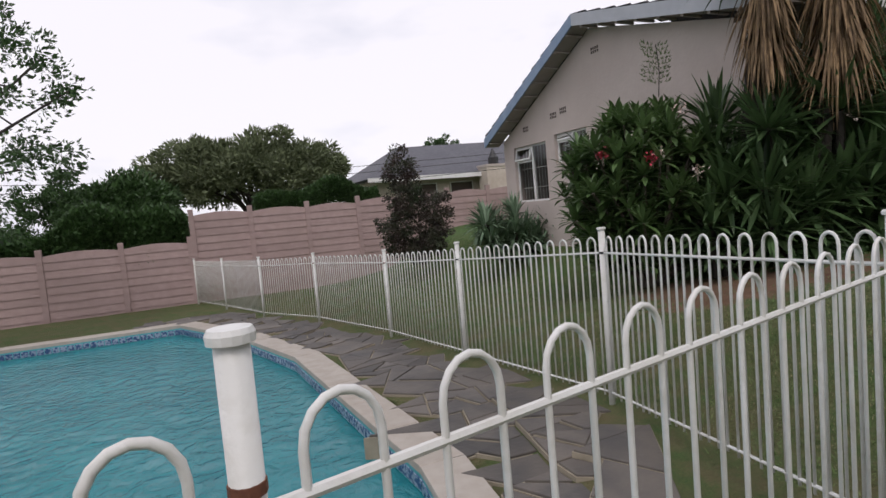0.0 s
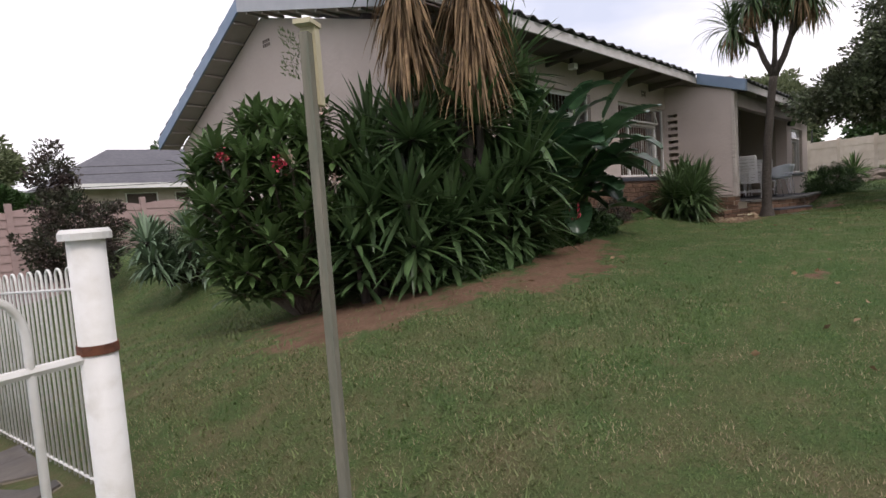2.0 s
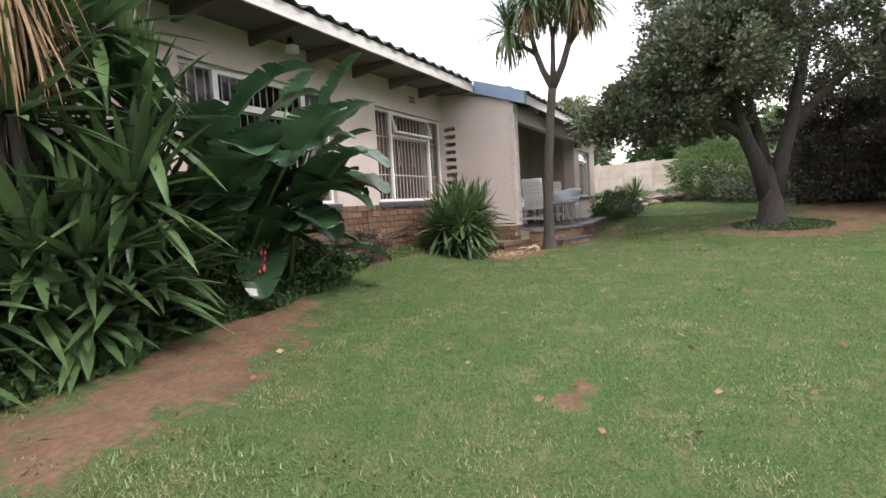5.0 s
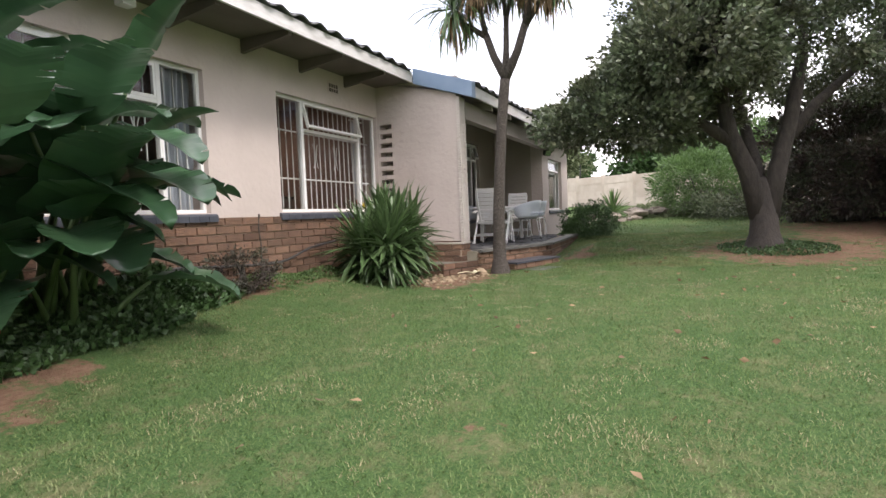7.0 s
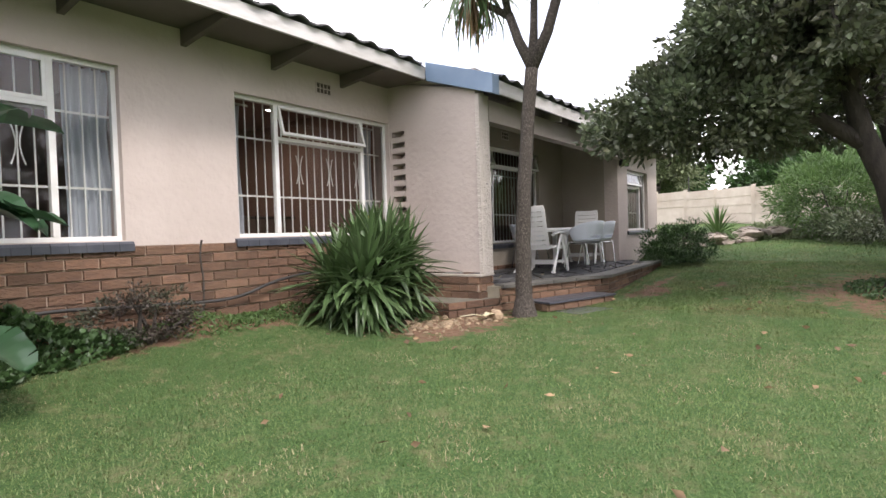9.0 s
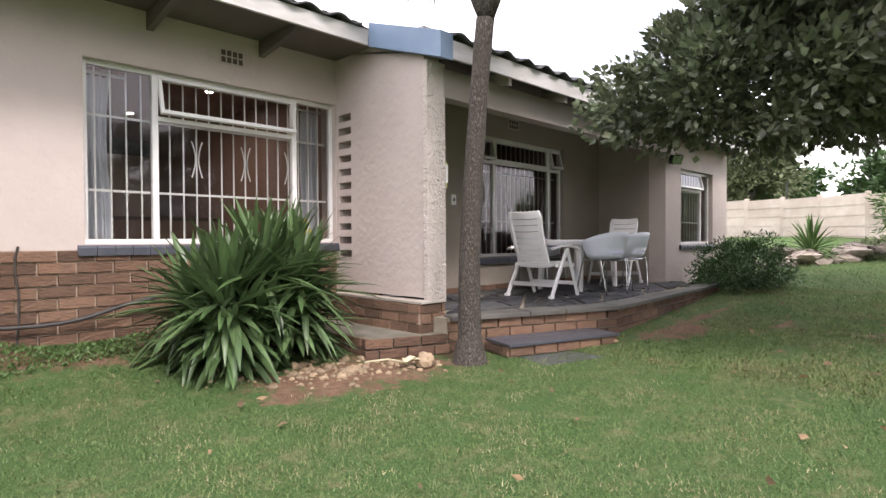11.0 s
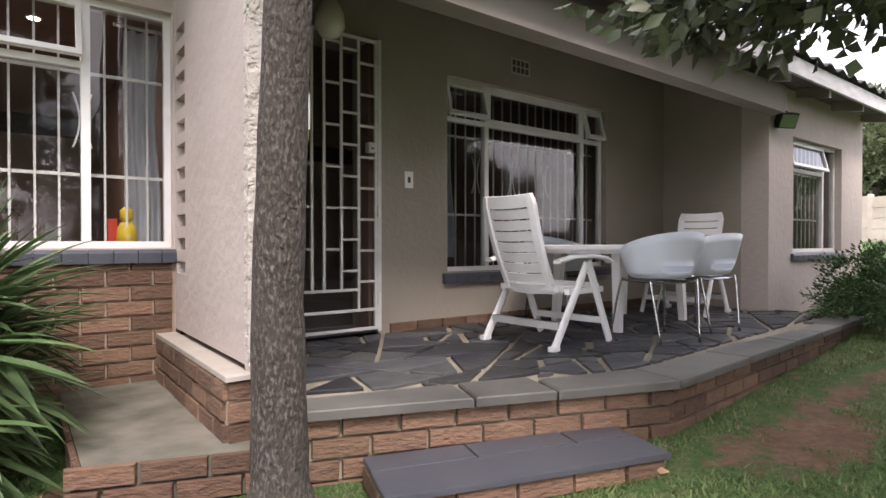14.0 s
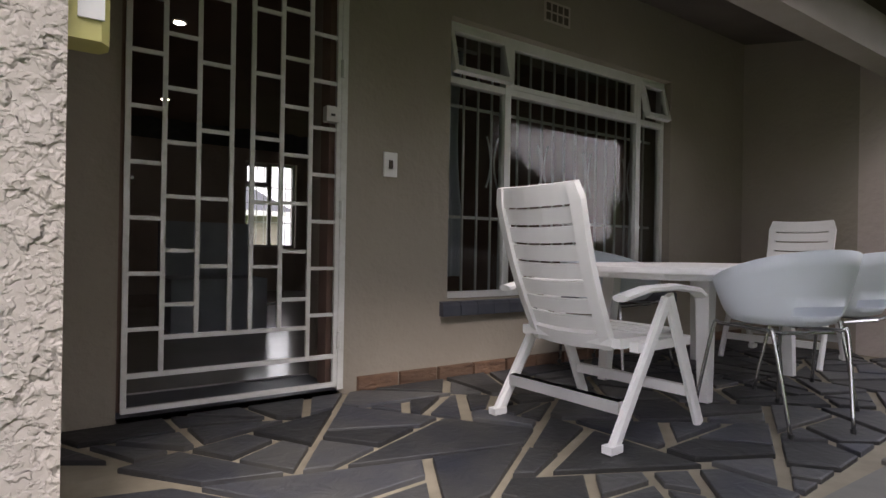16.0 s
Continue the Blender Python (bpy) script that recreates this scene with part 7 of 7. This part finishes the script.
part("head", Geo().box(-0.055, 0.055, -0.07, 0.03, -0.07, 0.01), "white", t)
t = thing("porch_lamp", "round cream glass porch lamp under the patio roof", "lamp", at=pose(14.07, 4.14, 2.76))
part("globe", Geo().tube([(0, 0, -0.30), (0, 0, -0.285), (0, 0, -0.23), (0, 0, -0.15), (0, 0, -0.06)], [0.02, 0.06, 0.095, 0.09, 0.05], 16), "globe", t, smooth=True)
part("cap", Geo().tube([(0, 0, -0.06), (0, 0, 0.15)], 0.045, 12), "black", t)
t = thing("floodlight", "black floodlight under the fascia at the corner of the wing", "lamp", at=pose(18.25, 3.15, 2.33, 25, 0, -30))
part("head", Geo().box(-0.09, 0.09, -0.05, 0.02, -0.07, 0.07), "black", t)
part("glass", Geo().box(-0.08, 0.08, -0.056, -0.051, -0.06, 0.06), "chrome", t)
part("arm", Geo().box(-0.012, 0.012, 0.02, 0.08, -0.01, 0.08), "black", t)


def vent(x, y, z, m, w=0.22, h=0.13):
    t = thing("air_brick", "small slotted air brick high in the wall", "vent", "air bricks", at=m)
    part("frame", Geo().box(-w / 2, w / 2, -0.006, 0, -h / 2, h / 2), "plaster", t)
    for i in range(4):
        for j in range(2):
            a = -w / 2 + 0.015 + i * (w - 0.02) / 4
            b = -h / 2 + 0.012 + j * (h - 0.015) / 2
            part("slot", Geo().box(a, a + w / 4 - 0.018, -0.008, -0.0065, b, b + h / 2 - 0.02), "dark", t)


vent(0, 0, 0, pose(12.17, YW, 2.72))
vent(0, 0, 0, pose(15.9, YP, 2.66))
for y, z in ((8.45, 2.52), (8.15, 2.56), (9.4, 2.42), (7.2, 3.35)):
    vent(0, 0, 0, pose(XG, y, z, 0, 0, -90))

# Things on the inner window sill
toy = thing("toy_figure", "yellow plastic toy with red arms on the window sill", "toy", at=pose(13.0, YW + 0.20, 1.15))
part("body", Geo().tube([(0, 0, 0), (0, 0, 0.10), (0, 0, 0.14)], [0.06, 0.055, 0.03], 10), "yellow", toy, smooth=True)
part("head", Geo().tube([(0.0, 0, 0.14), (0, 0, 0.16), (0, 0, 0.21), (0, 0, 0.23)], [0.015, 0.035, 0.035, 0.01], 10), "yellow", toy, smooth=True)
part("arm", Geo().box(-0.10, -0.05, -0.02, 0.02, 0.03, 0.16), "red", toy)

# Room furniture seen dimly
t = thing("sideboard", "dark low cabinet inside the room", "cabinet", at=pose(11.9, 5.6, 0.56))
part("body", Geo().box(-0.6, 0.6, -0.2, 0.2, 0, 0.8), "interior", t)
part("top", Geo().box(-0.63, 0.63, -0.22, 0.22, 0.8, 0.83), "dark", t)
t = thing("sofa", "light grey armchair inside behind the door", "sofa", at=pose(14.45, 6.7, 0.56))
part("seat", Geo().box(-0.35, 0.35, -0.35, 0.35, 0.0, 0.40), "curtain", t)
part("backrest", Geo().box(-0.35, 0.35, 0.22, 0.36, 0.40, 0.85), "curtain", t)

# Black hose along the foot of the brick wall
t = thing("garden_hose", "black garden hose lying along the brick wall", "hose")
g = Geo()
curve_tube(g, [(8.9, 4.30, 0.62), (9.5, 4.32, 0.66), (10.2, 4.34, 0.62), (10.9, 4.32, 0.60), (11.4, 4.30, 0.72), (11.9, 4.28, 0.78)], 0.014, 8)
part("hose", g, "pipe", t, smooth=True)
t = thing("creeper_stem", "dry creeper stem climbing the brick wall", "plant")
g = Geo()
curve_tube(g, [(10.66, YW - 0.02, 0.40), (10.68, YW - 0.022, 0.75), (10.66, YW - 0.02, 1.0), (10.68, YW - 0.02, 1.13)], 0.009, 6)
part("stem", g, "bark_dark", t)


# Rocks on the dug soil
def rock(rr, r):
    g = Geo()
    n = 9
    k = 5
    for j in range(k + 1):
        ph = math.pi * j / k
        for i in range(n):
            th = 2 * math.pi * (i + 0.5 * (j % 2)) / n
            q = r * rr.uniform(0.72, 1.12)
            g.v.append((q * math.sin(ph) * math.cos(th) * 1.25, q * math.sin(ph) * math.sin(th), q * math.cos(ph) * 0.7 + r * 0.45))
    for j in range(k):
        for i in range(n):
            a, b = j * n + i, j * n + (i + 1) % n
            g.f += [(a, a + n, b), (b, a + n, b + n)]
    return g


rr = random.Random(17)
shapes = [rock(rr, 1.0).mesh("rock", "rock") for _ in range(6)]
for i in range(190):
    big = i < 40
    x, y = rr.gauss(12.30, 0.36), rr.gauss(2.95, 0.17)
    y += (12.5 - x) * 0.28
    if y > line_y(x) - 0.06 and x > 12.6:
        y = line_y(x) - rr.uniform(0.08, 0.4)
    s = rr.uniform(0.022, 0.044) if big else rr.uniform(0.006, 0.022)
    t = new("rock", shapes[i % 6])
    t.matrix_basis = pose(x, y, ground_z(x, y) - s * 0.25, 0, 0, rr.uniform(0, 360))
    t.scale = (s, s, s)
    tagged(t, "broken pale sandstone rock lying on the dug red soil", "rock", "rocks on the dug soil")
t = new("rock", shapes[2])
t.matrix_basis = pose(12.82, 2.72, ground_z(12.82, 2.72) - 0.01, 0, 0, 40)
t.scale = (0.085, 0.085, 0.10)
tagged(t, "largest grey-brown rock leaning by the tree foot", "rock", "rocks on the dug soil")
for i in range(90):
    u = i / 90
    x, y = 22.0 + 6.5 * u + rr.uniform(-0.3, 0.3), 2.9 - 3.6 * u + rr.uniform(-0.5, 0.5)
    s = rr.uniform(0.10, 0.24)
    t = new("boulder", shapes[i % 6].copy() if i < 6 else bpy.data.meshes["rubble%d" % (i % 6)])
    if i < 6:
        t.data.name = "rubble%d" % i
        t.data.materials[0] = M["rubble"]
    t.matrix_basis = pose(x, y, ground_z(x, y) - 0.05 + (0.15 if rr.random() < 0.4 else 0), 0, 0, rr.uniform(0, 360))
    t.scale = (s * 1.3, s, s * 0.8)
    tagged(t, "rough grey stone of the low rubble terrace", "rock", "rubble terrace stones")

t = thing("withered_leaf", "large cream withered leaf with its stalk on the rocks", "leaf", at=pose(12.66, 2.74, ground_z(12.66, 2.74) + 0.05))
v, f = straps(np.zeros((3, 3)), np.array([-0.6, 0.1, 0.8]), np.array([0.25, 0.35, 0.2]), np.full(3, 0.13), np.full(3, 0.075), np.full(3, 1.0), 5, 0.25, 0.5)
part("blade", fast_mesh("blade", v, f, "cap_cream"), None, t)
part("stalk", Geo().tube([(0.0, 0, 0.005), (-0.12, 0.06, 0.035), (-0.27, 0.12, 0.03)], 0.006, 6), "cap_cream", t, smooth=True)

# Fallen leaves on the lawn
n = 240
px, py = 3 + 15 * R.random(n), -3.5 + 6.3 * R.random(n)
P = np.stack([px, py, np.array([ground_z(a, b) for a, b in zip(px, py)]) + 0.03], 1)
v, f = leaf_quads(P, np.stack([R.normal(size=n), R.normal(size=n), 0.1 * R.normal(size=n)], 1), 0.055, 0.03, 0.2)
tagged(part("fallen_leaves", fast_mesh("fallen_leaves", v, f, "dry"), None), "scattered dry brown leaves on the lawn", "leaves", kind="stuff")

# Overhead wires
for z0, z1 in ((3.4, 3.2), (3.1, 2.9), (2.6, 2.4)):
    t = thing("overhead_wire", "thin overhead wire beyond the boundary wall", "wire", "overhead wires")
    part("wire", Geo().tube([(-14, 24, z0), (-4, 24.5, z0 - 0.35), (6, 25, z1), (20, 25.5, z1 + 0.6)], 0.012, 4), "black", t)
for x, y in ((31.87, 5.1), (33.2, 7.9)):
    t = thing("wall_rod", "thin metal rod standing up from the cream wall", "rod", "rods on the cream wall", at=pose(x, y, 1.0))
    part("rod", Geo().tube([(0, -0.1, 1.0), (0, -0.1, 2.1)], 0.025, 5), "black", t)

# Grass
def lawn_blades(n, x0, x1, y0, y1, h, w, name, keep, mat="blade"):
    """Blades scattered where keep(x, y) holds, told cell by cell; their feet follow the ground."""
    c = 0.05 if x1 - x0 < 13 and y1 - y0 < 8 else 0.1
    nx, ny = int((x1 - x0) / c) + 1, int((y1 - y0) / c) + 1
    open_cell = np.array([[keep(x0 + (i + 0.5) * c, y0 + (j + 0.5) * c) for i in range(nx)] for j in range(ny)])
    x, y = x0 + (x1 - x0) * R.random(n), y0 + (y1 - y0) * R.random(n)
    jx = np.clip(((x - x0) / c + R.normal(size=n) * 0.5).astype(int), 0, nx - 1)
    jy = np.clip(((y - y0) / c + R.normal(size=n) * 0.5).astype(int), 0, ny - 1)
    ok = open_cell[jy, jx]
    x, y = x[ok], y[ok]
    n = len(x)
    q = 0.125
    zs = np.array([[ground_z(x0 + i * q, y0 + j * q) for i in range(int((x1 - x0) / q) + 3)] for j in range(int((y1 - y0) / q) + 3)])
    u, v = (x - x0) / q, (y - y0) / q
    i, j = u.astype(int), v.astype(int)
    u, v = u - i, v - j
    z = (zs[j, i] * (1 - u) + zs[j, i + 1] * u) * (1 - v) + (zs[j + 1, i] * (1 - u) + zs[j + 1, i + 1] * u) * v
    az = R.random(n) * 6.283
    L = h * (0.5 + 0.8 * R.random(n))
    tilt = 0.5 + 0.9 * R.random(n)
    s = np.stack([-np.sin(az), np.cos(az), np.zeros(n)], 1) * (w * (0.7 + 0.6 * R.random(n)) / 2)[:, None]
    b = np.stack([x, y, z - 0.004], 1)
    d = np.stack([np.cos(az) * np.sin(tilt), np.sin(az) * np.sin(tilt), np.cos(tilt)], 1)
    tip = b + d * L[:, None]
    v = np.stack([b - s, b + s, tip], 1).reshape(-1, 3)
    f = (np.arange(n)[:, None] * 3 + [0, 1, 2])
    return tagged(part(name, fast_mesh(name, v, f, mat), None), "short mixed green and straw lawn grass", "grass", kind="stuff")


ns = noise.noise


def on_lawn(x, y):
    if y > 0.6 and x < 6 and x < fence_x(y) + 0.12:
        return False
    if x > 12.55 and y > line_y(x) - 0.02:
        return False
    if y > 4.2 and x > 6 or (y > YS and x > 18):
        return False
    s = soil_at(x, y)
    k = s + 0.5 * (ns(Vector((x * 2.2, y * 2.2, 0))) * 0.5 + ns(Vector((x * 6, y * 6, 3))) * 0.35)
    return k < 0.36 or R.random() < 0.05


def dry_patch(x, y):
    return on_lawn(x, y) and ns(Vector((x * 2.6, y * 2.6, 7))) + 0.8 * ns(Vector((x * 9, y * 9, 2))) + 0.42 * sstep(8.0, 2.5, x) > 0.27 + 0.25 * R.random()


lawn_blades(640000, 2.2, 14.5, -2.6, 4.2, 0.026, 0.0055, "lawn_grass", on_lawn)
lawn_blades(170000, 14.0, 19.0, -1.0, 2.5, 0.03, 0.0065, "lawn_grass", on_lawn)
lawn_blades(60000, 14.0, 19.0, 0.2, 2.5, 0.03, 0.006, "dry_grass", dry_patch, "straw")
lawn_blades(60000, 14.0, 25.0, -5.0, 2.6, 0.05, 0.012, "lawn_grass_far", on_lawn)
lawn_blades(45000, 2.0, 6.0, 1.0, 16.0, 0.05, 0.012, "lawn_grass_side", on_lawn)
lawn_blades(25000, 1.0, 4.5, -4.5, -2.2, 0.045, 0.009, "lawn_grass_near", on_lawn)
lawn_blades(360000, 2.2, 14.5, -2.6, 4.2, 0.026, 0.0055, "dry_grass", dry_patch, "straw")

# Bricks laid one by one
def brick_mesh(l, h, d=0.02):
    g = Geo()
    c = 0.004
    g.add([(0, 0, 0), (l, 0, 0), (l, 0, h), (0, 0, h), (c, -d, c), (l - c, -d, c), (l - c, -d, h - c), (c, -d, h - c)],
          [(4, 5, 6, 7), (0, 1, 5, 4), (1, 2, 6, 5), (2, 3, 7, 6), (3, 0, 4, 7)])
    return g.mesh("brick", "brick")


BRICK, HALF = brick_mesh(0.222, 0.073), brick_mesh(0.106, 0.073)
rk = random.Random(31)


def brick_face(parent, ax, ay, bx, by, z0, z1, skip=None):
    """Bricks over an upright face from a to b (seen with a at its left), courses of 0.083."""
    L = math.hypot(bx - ax, by - ay)
    ang = math.degrees(math.atan2(by - ay, bx - ax))
    dx, dy = (bx - ax) / L, (by - ay) / L
    base = Geo()
    rows = max(1, round((z1 - z0) / 0.083))
    for r in range(rows):
        z = z1 - (r + 1) * 0.083 + 0.006
        s = 0.0 if r % 2 == 0 else -0.116
        while s < L - 0.02:
            a, e = max(s, 0.0), min(s + 0.222, L)
            l = e - a
            if l > 0.03 and not (skip and skip(ax + dx * a, z)):
                ob = new("brick", BRICK if l > 0.12 else HALF)
                ob.parent = parent
                sc = l / (0.222 if l > 0.12 else 0.106)
                ob.matrix_basis = pose(ax + dx * a, ay + dy * a, z, 0, 0, ang) @ Matrix.Diagonal((sc, rk.uniform(0.8, 1.1), 1, 1))
            s += 0.232


pl = thing("plinth", "brown-red face brick base of the long wall with pale joints", "wall", kind="structure")
part("mortar_bed", Geo().box(XG + 0.25, 13.22, YW - 0.002, YW + 0.25, -0.3, Z_PLINTH - 0.002), "mortar", pl)
brick_face(pl, 8.35, YW - 0.002, 13.20, YW - 0.002, 0.26, Z_PLINTH)
pf = thing("patio_front", "brown brick face of the raised patio", "wall", kind="structure")
k = 0.012
brick_face(pf, FA[0] + 0.0, FA[1] + 0.035, 13.27, line_y(13.27) + 0.035, 0.10, ZP - 0.13)
brick_face(pf, 13.27, line_y(13.27) + 0.045, FB[0], FB[1] + 0.045, 0.12, ZP - 0.035)
brick_face(pf, FB[0], FB[1] + 0.045, FC[0], FC[1] + 0.045, 0.20, ZP - 0.035)
brick_face(pf, FA[0] + 0.045, YW, FA[0] + 0.045, FA[1] + 0.03, 0.16, ZP - 0.13)
lg = thing("ledge", "worn brick ledge along the foot of the screen wall with a cement top", "wall", kind="structure")
part("core", Geo().box(13.13, 13.40, 3.10, YW, 0.3, 0.638), "mortar", lg)
part("cement_top", Geo().prism([(13.115, 3.07), (13.40, 3.07), (13.40, 3.135), (13.215, 3.135), (13.215, YW - 0.01), (13.115, YW - 0.01)], 0.64, 0.662, 0.006, 0.004), "coping", lg)
brick_face(lg, 13.13, YW - 0.01, 13.13, 3.10, 0.39, 0.638)
brick_face(lg, 13.13, 3.10, 13.40, 3.10, 0.39, 0.638)
for x0, x1 in ((14.60, XS),):
    brick_face(lg, x0, YP - 0.001, x1, YP - 0.001, ZP - 0.02, ZP + 0.065)
m = STEPS.matrix_basis
for i, (z, d, x0, x1) in enumerate(((0.355, 0.36, -0.57, 0.57), (0.25, 0.67, -0.46, 0.50))):
    a, b = m @ Vector((x0 + 0.02, -d + 0.02, 0)), m @ Vector((x1 - 0.02, -d + 0.02, 0))
    brick_face(pf, a.x, a.y, b.x, b.y, z - 0.105 if i == 0 else z - 0.19, z - 0.022)
    a, b = m @ Vector((x0 + 0.02, -0.02, 0)), m @ Vector((x0 + 0.02, -d + 0.02, 0))
    brick_face(pf, a.x, a.y, b.x, b.y, z - 0.19, z - 0.022)
    a, b = m @ Vector((x1 - 0.02, -d + 0.02, 0)), m @ Vector((x1 - 0.02, -0.02, 0))
    brick_face(pf, a.x, a.y, b.x, b.y, z - 0.19, z - 0.022)
